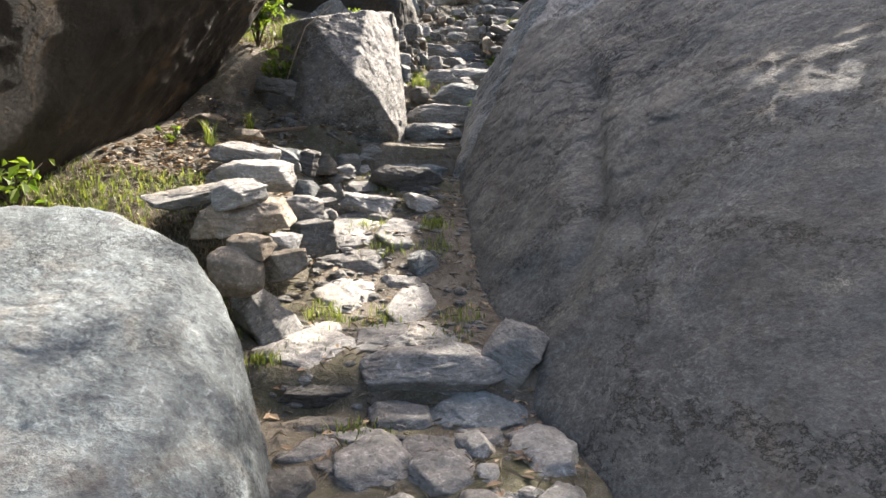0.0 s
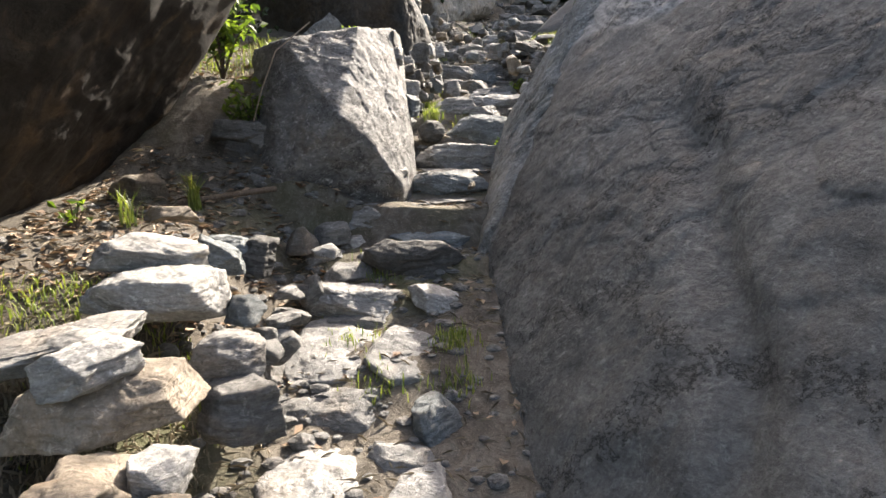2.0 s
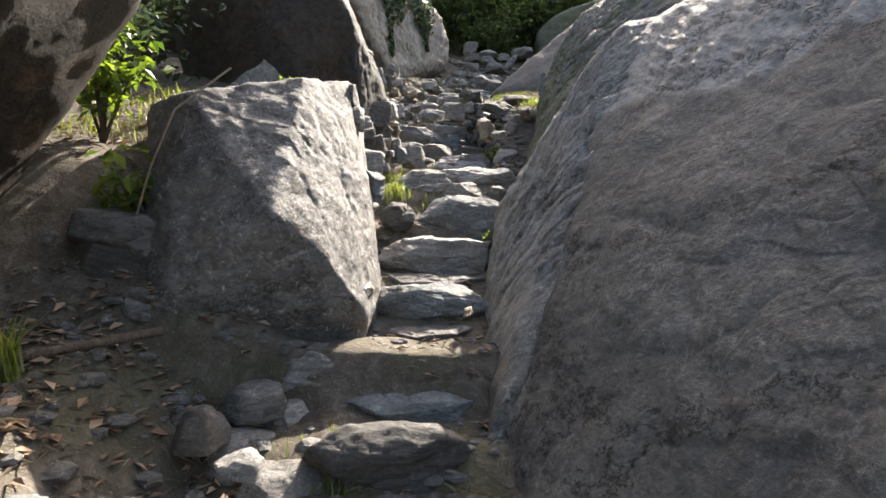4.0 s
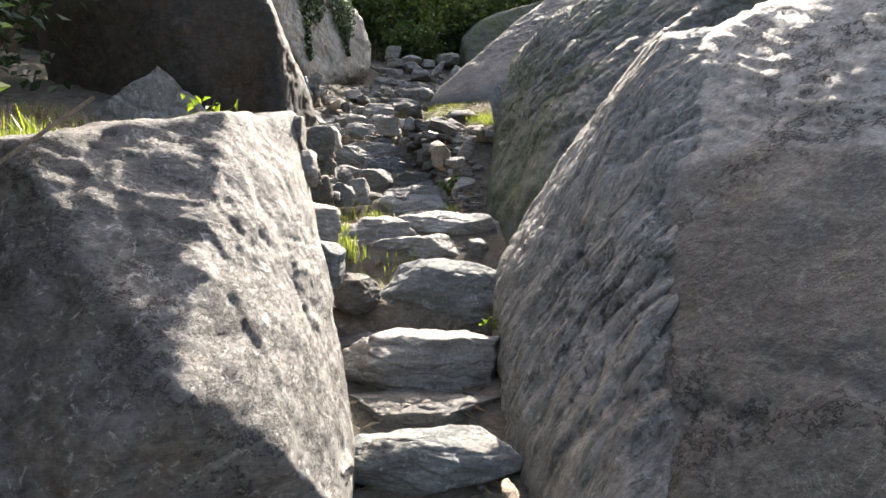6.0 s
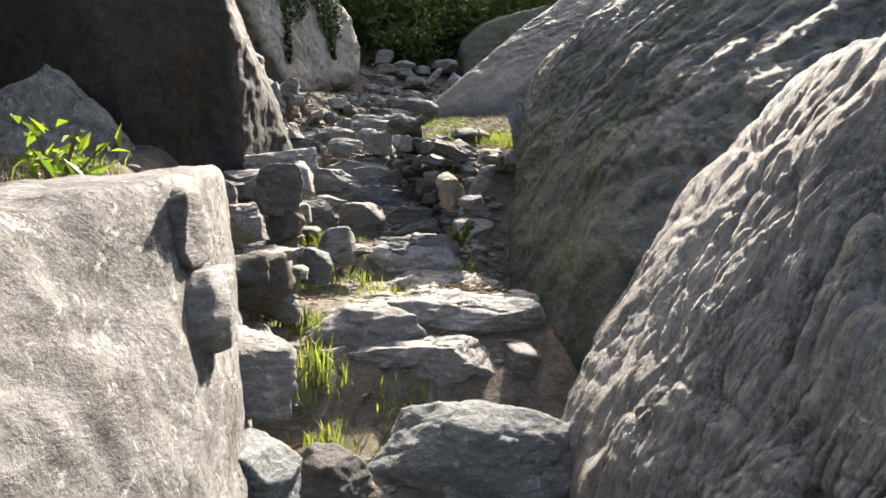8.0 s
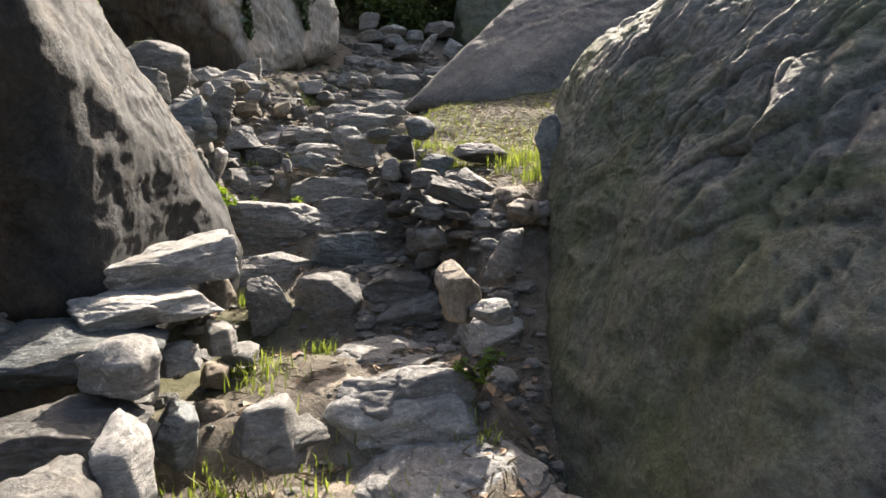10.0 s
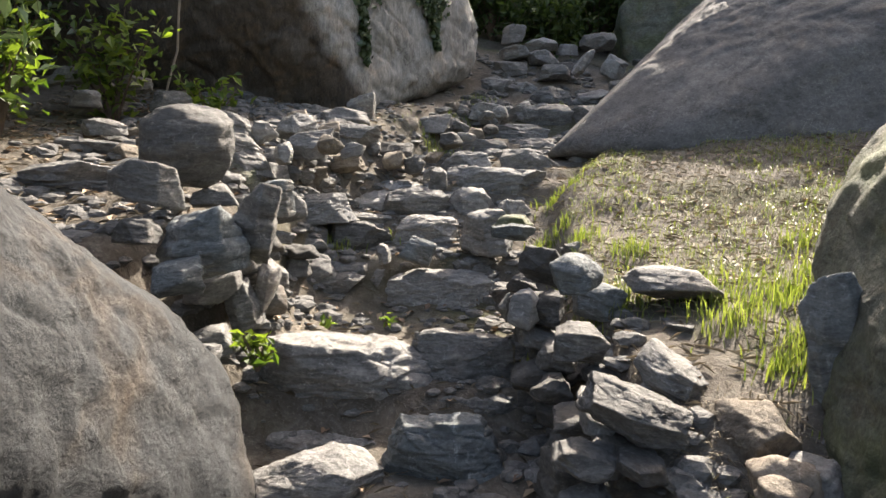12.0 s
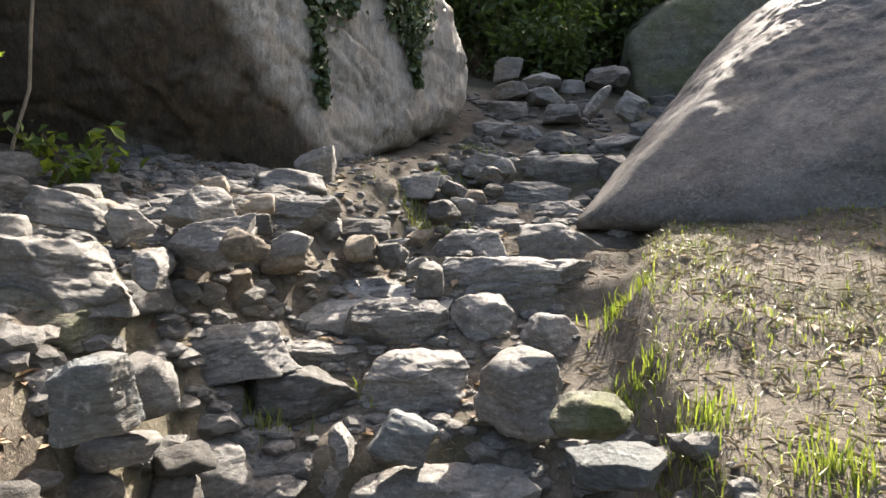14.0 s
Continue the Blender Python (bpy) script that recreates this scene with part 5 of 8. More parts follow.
stone("wall_stone", -0.432, 12.999, 4.004, 0.430, 0.344, 0.150, 7, 0, 0, GREY, 2200, 0.4, 5, "grey schist stone of the rough dry-laid wall", "stones of the dry walls")
stone("wall_stone", -0.277, 13.194, 4.104, 0.238, 0.203, 0.198, 5, 0, -20, GREY, 2201, 0.35, 5, "grey schist stone of the rough dry-laid wall", "stones of the dry walls")
stone("wall_stone", -0.003, 12.786, 3.750, 0.261, 0.222, 0.155, 3, 0, 0, DARK, 2202, 0.5, 5, "dark grey schist stone of the rough dry-laid wall", "stones of the dry walls")
stone("wall_stone", -0.172, 12.656, 3.782, 0.133, 0.176, 0.115, 5, 0, 0, GREY, 2203, 0.3, 4, "grey schist stone of the rough dry-laid wall", "stones of the dry walls")
stone("wall_stone", -0.516, 11.339, 3.723, 0.093, 0.176, 0.126, 15, 0, 0, GREY, 2204, 0.3, 5, "grey schist stone of the rough dry-laid wall", "stones of the dry walls")
stone("wall_stone", -0.312, 12.254, 3.671, 0.281, 0.225, 0.143, 7, 0, 0, TAN, 2205, 0.3, 5, "brownish tan stone of the rough dry-laid wall", "stones of the dry walls")
stone("wall_stone", 0.263, 13.599, 4.014, 0.344, 0.275, 0.180, 0, 0, 0, PALE, 2206, 0.4, 5, "pale sunlit grey stone of the rough dry-laid wall", "stones of the dry walls")
stone("wall_stone", 0.793, 14.255, 4.143, 0.361, 0.289, 0.203, -5, 0, 15, PALE, 2207, 0.3, 5, "pale sunlit grey stone of the rough dry-laid wall", "stones of the dry walls")
stone("wall_stone", 0.040, 13.358, 3.952, 0.217, 0.176, 0.185, 2, 0, 0, TAN, 2208, 0.5, 5, "brownish tan stone of the rough dry-laid wall", "stones of the dry walls")
stone("wall_stone", -0.428, 10.820, 3.515, 0.180, 0.153, 0.181, 18, 0, 5, BLUE, 2209, 0.5, 6, "blue-grey schist stone of the rough dry-laid wall", "stones of the dry walls")
stone("wall_stone", 0.649, 11.010, 3.379, 0.196, 0.176, 0.106, -11, 0, 0, MOSSY, 2210, 0.6, 5, "rounded moss-patched grey stone of the rough dry-laid wall", "stones of the dry walls")
stone("wall_stone", 0.616, 10.694, 3.382, 0.192, 0.176, 0.075, -13, 0, 5, BLUE, 2211, 0.5, 6, "blue-grey schist stone of the rough dry-laid wall", "stones of the dry walls")
stone("wall_stone", 1.013, 15.496, 4.541, 0.366, 0.293, 0.207, -5, 0, 0, GREY, 2212, 0.4, 5, "grey schist stone of the rough dry-laid wall", "stones of the dry walls")
stone("wall_stone", 1.216, 15.951, 4.778, 0.393, 0.314, 0.222, -6, 0, 0, GREY, 2213, 0.4, 5, "grey schist stone of the rough dry-laid wall", "stones of the dry walls")
stone("wall_stone", 1.572, 15.126, 4.387, 0.475, 0.374, 0.222, -9, 0, 0, GREY, 2214, 0.5, 5, "grey schist stone of the rough dry-laid wall", "stones of the dry walls")
stone("wall_stone", 2.045, 15.153, 4.374, 0.507, 0.374, 0.196, -13, 0, 0, GREY, 2215, 0.5, 5, "grey schist stone of the rough dry-laid wall", "stones of the dry walls")
stone("wall_stone", 1.306, 16.421, 5.283, 0.324, 0.260, 0.238, -6, 0, 0, GREY, 2216, 0.5, 4, "grey schist stone of the rough dry-laid wall", "stones of the dry walls")
stone("wall_stone", 2.411, 16.547, 5.230, 0.464, 0.371, 0.223, -12, 0, 0, GREY, 2217, 0.5, 5, "grey schist stone of the rough dry-laid wall", "stones of the dry walls")
stone("wall_stone", 2.008, 15.548, 4.827, 0.131, 0.176, 0.366, -12, 0, 35, PALE, 2218, 0.3, 5, "pale sunlit grey stone of the rough dry-laid wall", "stones of the dry walls")
stone("wall_stone", 2.484, 15.981, 4.834, 0.288, 0.231, 0.288, -13, 0, 35, PALE, 2219, 0.3, 5, "pale sunlit grey stone of the rough dry-laid wall", "stones of the dry walls")
stone("wall_stone", 1.658, 16.439, 5.162, 0.422, 0.338, 0.171, -8, 0, 0, PALE, 2220, 0.4, 5, "pale sunlit grey stone of the rough dry-laid wall", "stones of the dry walls")
stone("wall_stone", 1.636, 16.125, 4.951, 0.434, 0.348, 0.196, -8, 0, 0, GREY, 2221, 0.3, 5, "grey schist stone of the rough dry-laid wall", "stones of the dry walls")
stone("wall_stone", 1.322, 15.533, 4.505, 0.341, 0.273, 0.179, -7, 0, 0, GREY, 2222, 0.4, 5, "grey schist stone of the rough dry-laid wall", "stones of the dry walls")
stone("wall_stone", 1.689, 15.615, 4.716, 0.402, 0.322, 0.181, -9, 0, 0, GREY, 2223, 0.3, 5, "grey schist stone of the rough dry-laid wall", "stones of the dry walls")
stone("wall_stone", 1.292, 16.152, 5.023, 0.416, 0.333, 0.148, -6, 0, -10, GREY, 2224, 0.3, 5, "grey schist stone of the rough dry-laid wall", "stones of the dry walls")
stone("wall_stone", 1.983, 16.397, 5.103, 0.294, 0.235, 0.171, -10, 0, 0, GREY, 2225, 0.4, 4, "grey schist stone of the rough dry-laid wall", "stones of the dry walls")
stone("step_stone", 2.529, 15.491, 4.525, 0.446, 0.264, 0.223, -15, 0, 0, GREY, 2226, 0.3, 5, "grey schist slab laid as a rough stair step", "steps of the stone stair")
stone("step_stone", 2.857, 16.152, 4.754, 0.396, 0.264, 0.207, -15, 0, 0, GREY, 2227, 0.3, 5, "grey schist slab laid as a rough stair step", "steps of the stone stair")
stone("step_stone", 3.151, 16.735, 4.972, 0.431, 0.264, 0.180, -15, 0, 0, GREY, 2228, 0.3, 5, "grey schist slab laid as a rough stair step", "steps of the stone stair")
stone("paving_stone", -0.211, 1.920, 0.526, 0.296, 0.361, 0.120, -4, 6, 0, PALE, 12, 0.4, 5, "flat pale sunlit grey slab set in the earth path", "paving of the path")
stone("paving_stone", 0.018, 1.879, 0.529, 0.261, 0.237, 0.120, 3, 5, 0, PALE, 15, 0.4, 5, "flat pale sunlit grey slab set in the earth path", "paving of the path")
stone("paving_stone", 0.106, 2.034, 0.545, 0.189, 0.148, 0.120, 1, 15, 0, PALE, 16, 0.4, 5, "flat pale sunlit grey slab set in the earth path", "paving of the path")
stone("paving_stone", 0.339, 1.991, 0.533, 0.282, 0.362, 0.120, 6, -0, 0, PALE, 17, 0.4, 5, "flat pale sunlit grey slab set in the earth path", "paving of the path")
stone("paving_stone", -0.460, 1.818, 0.527, 0.164, 0.216, 0.120, -2, 4, 0, DARK, 18, 0.4, 5, "flat dark grey schist slab set in the earth path", "paving of the path")
stone("paving_stone", 0.145, 1.862, 0.526, 0.100, 0.184, 0.120, -1, 6, 0, PALE, 19, 0.4, 4, "flat pale sunlit grey slab set in the earth path", "paving of the path")
stone("paving_stone", 0.346, 1.743, 0.520, 0.154, 0.166, 0.120, 4, 3, 0, PALE, 21, 0.4, 5, "flat pale sunlit grey slab set in the earth path", "paving of the path")
stone("paving_stone", -0.133, 1.645, 0.515, 0.204, 0.211, 0.120, -2, 0, 0, PALE, 22, 0.4, 5, "flat pale sunlit grey slab set in the earth path", "paving of the path")
stone("paving_stone", 0.113, 1.652, 0.515, 0.255, 0.223, 0.120, 3, 4, 0, PALE, 23, 0.4, 5, "flat pale sunlit grey slab set in the earth path", "paving of the path")
stone("wall_stone", -1.327, 4.850, 1.419, 0.200, 0.194, 0.103, 3, 1, 0, DARK, 37, 0.3, 5, "dark grey schist stone of the rough dry-laid wall", "stones of the dry walls")
stone("wall_stone", -1.385, 5.071, 1.516, 0.214, 0.204, 0.115, -0, -2, 5, DARK, 38, 0.3, 5, "dark grey schist stone of the rough dry-laid wall", "stones of the dry walls")
stone("wall_stone", -0.601, 4.956, 1.314, 0.157, 0.190, 0.122, 0, 0, 0, PALE, 39, 0.5, 5, "pale sunlit grey stone of the rough dry-laid wall", "stones of the dry walls")
stone("wall_stone", -1.596, 5.335, 1.865, 0.115, 0.190, 0.205, 6, -3, 0, DARK, 46, 0.4, 4, "dark grey schist stone of the rough dry-laid wall", "stones of the dry walls")
stone("wall_stone", 0.831, 9.065, 2.581, 0.192, 0.190, 0.138, 1, 3, 0, GREY, 95, 0.4, 5, "grey schist stone of the rough dry-laid wall", "stones of the dry walls")
stone("wall_stone", 0.687, 9.682, 2.771, 0.241, 0.224, 0.181, -2, -2, 0, DARK, 129, 0.5, 5, "dark grey schist stone of the rough dry-laid wall", "stones of the dry walls")
stone("wall_stone", 0.816, 9.527, 2.799, 0.205, 0.214, 0.143, -1, -3, 0, DARK, 130, 0.4, 5, "dark grey schist stone of the rough dry-laid wall", "stones of the dry walls")
stone("wall_stone", 0.708, 10.382, 3.282, 0.216, 0.206, 0.167, -0, 2, 14, DARK, 169, 0.5, 5, "dark grey schist stone of the rough dry-laid wall", "stones of the dry walls")
stone("wall_stone", 0.673, 9.715, 3.365, 0.147, 0.190, 0.117, -7, 0, 0, BLUE, 173, 0.6, 5, "blue-grey schist stone of the rough dry-laid wall", "stones of the dry walls")
stone("wall_stone", -1.932, 12.441, 4.146, 0.237, 0.221, 0.187, 8, 0, 0, TAN, 201, 0.4, 5, "brownish tan stone of the rough dry-laid wall", "stones of the dry walls")
stone("wall_stone", -1.110, 13.005, 3.965, 0.223, 0.211, 0.151, 1, 2, 0, DARK, 204, 0.4, 5, "dark grey schist stone of the rough dry-laid wall", "stones of the dry walls")
stone("wall_stone", -1.406, 12.823, 3.950, 0.243, 0.225, 0.167, 7, 1, 0, GREY, 208, 0.5, 5, "grey schist stone of the rough dry-laid wall", "stones of the dry walls")
stone("wall_stone", -1.022, 11.882, 3.680, 0.254, 0.233, 0.140, 1, -2, 0, TAN, 212, 0.4, 5, "brownish tan stone of the rough dry-laid wall", "stones of the dry walls")
stone("wall_stone", 1.905, 15.954, 4.807, 0.245, 0.227, 0.192, -6, 1, 0, DARK, 233, 0.5, 5, "dark grey schist stone of the rough dry-laid wall", "stones of the dry walls")
stone("cairn_stone", -0.783, 2.641, 1.124, 0.211, 0.202, 0.151, 1, 0, 6, TAN, 252, 0.5, 5, "brownish tan stone stacked in a loose cairn beside the path", "stones of the cairn")
stone("cairn_stone", -0.640, 3.152, 1.101, 0.241, 0.224, 0.177, 5, -0, 0, DARK, 255, 0.4, 5, "dark grey schist stone stacked in a loose cairn beside the path", "stones of the cairn")
stone("cairn_stone", -0.921, 3.865, 1.448, 0.238, 0.190, 0.173, -2, 3, 0, BLUE, 258, 0.2, 5, "blue-grey schist stone stacked in a loose cairn beside the path", "stones of the cairn")
stone("wall_stone", 0.668, 10.720, 3.128, 0.141, 0.169, 0.059, 8, -14, 12, DARK, 266, 0.46, 4, "dark grey schist stone of the rough dry-laid wall", "stones of the dry walls")
stone("wall_stone", 0.769, 9.607, 2.786, 0.224, 0.169, 0.156, 89, 5, -11, DARK, 267, 0.42, 4, "dark grey schist stone of the rough dry-laid wall", "stones of the dry walls")
stone("wall_stone", 0.668, 10.132, 2.890, 0.146, 0.163, 0.100, 27, 6, -1, GREY, 269, 0.52, 4, "grey schist stone of the rough dry-laid wall", "stones of the dry walls")
stone("wall_stone", 0.688, 9.609, 2.739, 0.171, 0.156, 0.099, 168, -12, 8, GREY, 270, 0.35, 4, "grey schist stone of the rough dry-laid wall", "stones of the dry walls")
stone("wall_stone", 0.639, 11.004, 3.051, 0.178, 0.199, 0.086, 121, 6, -1, DARK, 271, 0.29, 4, "dark grey schist stone of the rough dry-laid wall", "stones of the dry walls")
stone("wall_stone", 0.677, 10.400, 2.826, 0.188, 0.204, 0.100, 70, 9, -3, DARK, 272, 0.49, 4, "dark grey schist stone of the rough dry-laid wall", "stones of the dry walls")
stone("wall_stone", 0.655, 10.344, 3.113, 0.200, 0.149, 0.137, 128, 10, -2, DARK, 273, 0.42, 4, "dark grey schist stone of the rough dry-laid wall", "stones of the dry walls")
stone("wall_stone", 0.733, 9.516, 2.932, 0.157, 0.209, 0.067, 149, -11, 1, DARK, 275, 0.30, 4, "dark grey schist stone of the rough dry-laid wall", "stones of the dry walls")
stone("wall_stone", 0.653, 10.109, 2.929, 0.220, 0.174, 0.109, 0, -9, -4, DARK, 276, 0.57, 4, "dark grey schist stone of the rough dry-laid wall", "stones of the dry walls")
stone("wall_stone", 0.659, 10.885, 3.052, 0.193, 0.165, 0.135, 143, -3, 2, DARK, 277, 0.49, 4, "dark grey schist stone of the rough dry-laid wall", "stones of the dry walls")
stone("wall_stone", 0.642, 10.878, 3.010, 0.159, 0.203, 0.101, 169, -4, 5, DARK, 279, 0.34, 4, "dark grey schist stone of the rough dry-laid wall", "stones of the dry walls")
stone("wall_stone", 0.715, 10.757, 2.946, 0.171, 0.181, 0.112, 89, -13, -11, DARK, 280, 0.41, 4, "dark grey schist stone of the rough dry-laid wall", "stones of the dry walls")
stone("wall_stone", 0.718, 10.350, 2.866, 0.193, 0.220, 0.090, 172, -6, -1, DARK, 282, 0.30, 4, "dark grey schist stone of the rough dry-laid wall", "stones of the dry walls")
stone("wall_stone", 0.792, 9.241, 2.528, 0.219, 0.195, 0.100, 45, -13, -7, DARK, 283, 0.47, 4, "dark grey schist stone of the rough dry-laid wall", "stones of the dry walls")
stone("wall_stone", 0.731, 10.128, 2.931, 0.139, 0.214, 0.080, 132, -7, -7, DARK, 284, 0.33, 4, "dark grey schist stone of the rough dry-laid wall", "stones of the dry walls")
stone("wall_stone", 0.720, 10.886, 2.977, 0.227, 0.209, 0.099, 141, -5, 3, DARK, 286, 0.40, 4, "dark grey schist stone of the rough dry-laid wall", "stones of the dry walls")
stone("wall_stone", 0.703, 9.855, 2.686, 0.133, 0.182, 0.056, 5, -10, 10, GREY, 288, 0.25, 4, "grey schist stone of the rough dry-laid wall", "stones of the dry walls")
stone("wall_stone", 0.705, 10.086, 2.810, 0.231, 0.181, 0.098, 73, 7, 5, DARK, 290, 0.28, 4, "dark grey schist stone of the rough dry-laid wall", "stones of the dry walls")
stone("wall_stone", 0.712, 9.798, 2.820, 0.195, 0.165, 0.132, 79, -13, -3, DARK, 291, 0.58, 4, "dark grey schist stone of the rough dry-laid wall", "stones of the dry walls")
stone("wall_stone", 0.660, 10.129, 2.935, 0.179, 0.158, 0.122, 160, -0, 11, DARK, 292, 0.26, 4, "dark grey schist stone of the rough dry-laid wall", "stones of the dry walls")
stone("wall_stone", 0.715, 10.677, 3.010, 0.222, 0.180, 0.099, 45, -5, 8, DARK, 293, 0.36, 4, "dark grey schist stone of the rough dry-laid wall", "stones of the dry walls")
stone("wall_stone", 0.648, 10.680, 2.857, 0.129, 0.152, 0.081, 6, -13, -8, GREY, 294, 0.27, 4, "grey schist stone of the rough dry-laid wall", "stones of the dry walls")
stone("wall_stone", 0.709, 10.785, 2.956, 0.103, 0.141, 0.043, 168, 10, -12, DARK, 295, 0.57, 4, "dark grey schist stone of the rough dry-laid wall", "stones of the dry walls")
stone("wall_stone", 0.687, 9.592, 2.712, 0.130, 0.167, 0.096, 103, -7, 6, DARK, 296, 0.60, 4, "dark grey schist stone of the rough dry-laid wall", "stones of the dry walls")
stone("wall_stone", 0.708, 10.312, 2.798, 0.193, 0.192, 0.110, 47, -6, 0, DARK, 297, 0.23, 4, "dark grey schist stone of the rough dry-laid wall", "stones of the dry walls")
stone("wall_stone", 0.692, 10.297, 2.831, 0.224, 0.157, 0.136, 179, 12, 7, DARK, 298, 0.33, 4, "dark grey schist stone of the rough dry-laid wall", "stones of the dry walls")
stone("wall_stone", 0.715, 10.287, 2.974, 0.196, 0.180, 0.114, 133, -13, -7, DARK, 299, 0.60, 4, "dark grey schist stone of the rough dry-laid wall", "stones of the dry walls")
stone("wall_stone", 0.695, 9.735, 2.738, 0.144, 0.139, 0.086, 46, -10, 7, DARK, 300, 0.58, 4, "dark grey schist stone of the rough dry-laid wall", "stones of the dry walls")
stone("wall_stone", 0.648, 10.935, 3.050, 0.149, 0.168, 0.087, 132, 7, 10, DARK, 301, 0.39, 4, "dark grey schist stone of the rough dry-laid wall", "stones of the dry walls")
stone("wall_stone", 0.728, 9.615, 2.985, 0.119, 0.192, 0.057, 173, -14, -7, GREY, 302, 0.37, 4, "grey schist stone of the rough dry-laid wall", "stones of the dry walls")
stone("wall_stone", 0.670, 10.224, 3.034, 0.173, 0.191, 0.083, 105, 13, -7, GREY, 303, 0.25, 4, "grey schist stone of the rough dry-laid wall", "stones of the dry walls")
stone("wall_stone", 0.681, 9.839, 2.788, 0.125, 0.206, 0.081, 164, -12, -5, DARK, 304, 0.39, 4, "dark grey schist stone of the rough dry-laid wall", "stones of the dry walls")
stone("wall_stone", 0.760, 9.977, 2.774, 0.216, 0.150, 0.104, 93, -11, 11, DARK, 305, 0.54, 4, "dark grey schist stone of the rough dry-laid wall", "stones of the dry walls")
stone("wall_stone", 0.659, 10.778, 3.009, 0.155, 0.145, 0.087, 121, -9, 11, DARK, 306, 0.43, 4, "dark grey schist stone of the rough dry-laid wall", "stones of the dry walls")
stone("wall_stone", 0.722, 9.816, 2.747, 0.237, 0.208, 0.109, 108, 1, 0, DARK, 308, 0.24, 4, "dark grey schist stone of the rough dry-laid wall", "stones of the dry walls")
stone("wall_stone", 0.659, 10.764, 3.046, 0.175, 0.144, 0.109, 170, -13, -11, GREY, 310, 0.24, 4, "grey schist stone of the rough dry-laid wall", "stones of the dry walls")
stone("wall_stone", 0.696, 10.480, 3.117, 0.217, 0.182, 0.104, 137, -11, -1, DARK, 311, 0.55, 4, "dark grey schist stone of the rough dry-laid wall", "stones of the dry walls")
stone("wall_stone", 1.156, 9.306, 2.954, 0.163, 0.145, 0.088, 61, -11, -2, GREY, 312, 0.36, 4, "grey schist stone of the rough dry-laid wall", "stones of the dry walls")
stone("wall_stone", 1.102, 9.272, 2.792, 0.127, 0.139, 0.062, 128, -2, -1, TAN, 313, 0.27, 4, "brownish tan stone of the rough dry-laid wall", "stones of the dry walls")
stone("wall_stone", 1.330, 9.450, 2.826, 0.161, 0.108, 0.082, 93, 3, -2, GREY, 314, 0.47, 4, "grey schist stone of the rough dry-laid wall", "stones of the dry walls")
stone("wall_stone", 1.031, 9.207, 2.973, 0.115, 0.113, 0.064, 147, -1, -10, TAN, 315, 0.34, 4, "brownish tan stone of the rough dry-laid wall", "stones of the dry walls")
stone("wall_stone", 1.269, 9.346, 2.792, 0.157, 0.140, 0.071, 89, 5, -12, TAN, 316, 0.40, 4, "brownish tan stone of the rough dry-laid wall", "stones of the dry walls")
stone("wall_stone", 1.288, 9.446, 2.988, 0.105, 0.145, 0.060, 144, 6, -10, GREY, 318, 0.59, 4, "grey schist stone of the rough dry-laid wall", "stones of the dry walls")
stone("wall_stone", 1.063, 9.270, 2.955, 0.161, 0.102, 0.111, 153, -14, -9, TAN, 320, 0.57, 4, "brownish tan stone of the rough dry-laid wall", "stones of the dry walls")
stone("wall_stone", 1.268, 9.443, 2.783, 0.076, 0.097, 0.034, 106, 3, -9, TAN, 321, 0.53, 4, "brownish tan stone of the rough dry-laid wall", "stones of the dry walls")
stone("wall_stone", -0.471, 10.557, 3.242, 0.130, 0.171, 0.089, 23, -7, -1, GREY, 322, 0.49, 4, "grey schist stone of the rough dry-laid wall", "stones of the dry walls")
stone("wall_stone", -0.491, 10.513, 3.219, 0.157, 0.184, 0.064, 170, -14, -1, DARK, 323, 0.46, 4, "dark grey schist stone of the rough dry-laid wall", "stones of the dry walls")
stone("wall_stone", -0.481, 10.559, 3.019, 0.113, 0.165, 0.048, 91, 13, -7, GREY, 324, 0.60, 4, "grey schist stone of the rough dry-laid wall", "stones of the dry walls")
stone("wall_stone", -0.491, 10.357, 3.326, 0.208, 0.208, 0.146, 27, 12, -9, GREY, 325, 0.49, 4, "grey schist stone of the rough dry-laid wall", "stones of the dry walls")
stone("wall_stone", -0.514, 9.916, 3.010, 0.187, 0.184, 0.095, 72, 12, 2, DARK, 326, 0.39, 4, "dark grey schist stone of the rough dry-laid wall", "stones of the dry walls")
stone("wall_stone", -0.501, 10.903, 3.456, 0.117, 0.149, 0.057, 73, 7, 6, GREY, 327, 0.24, 4, "grey schist stone of the rough dry-laid wall", "stones of the dry walls")
stone("wall_stone", -0.492, 10.085, 3.065, 0.168, 0.161, 0.099, 109, -5, 2, GREY, 328, 0.50, 4, "grey schist stone of the rough dry-laid wall", "stones of the dry walls")
stone("wall_stone", -0.516, 11.008, 3.124, 0.181, 0.182, 0.127, 8, -14, 6, GREY, 330, 0.56, 4, "grey schist stone of the rough dry-laid wall", "stones of the dry walls")
stone("wall_stone", -0.524, 10.234, 3.281, 0.172, 0.145, 0.103, 176, 6, 3, DARK, 332, 0.42, 4, "dark grey schist stone of the rough dry-laid wall", "stones of the dry walls")
stone("wall_stone", -0.517, 10.190, 2.983, 0.103, 0.165, 0.042, 105, 13, -1, GREY, 333, 0.32, 4, "grey schist stone of the rough dry-laid wall", "stones of the dry walls")
stone("wall_stone", -0.422, 11.234, 3.209, 0.167, 0.145, 0.069, 143, -4, 4, DARK, 334, 0.38, 4, "dark grey schist stone of the rough dry-laid wall", "stones of the dry walls")
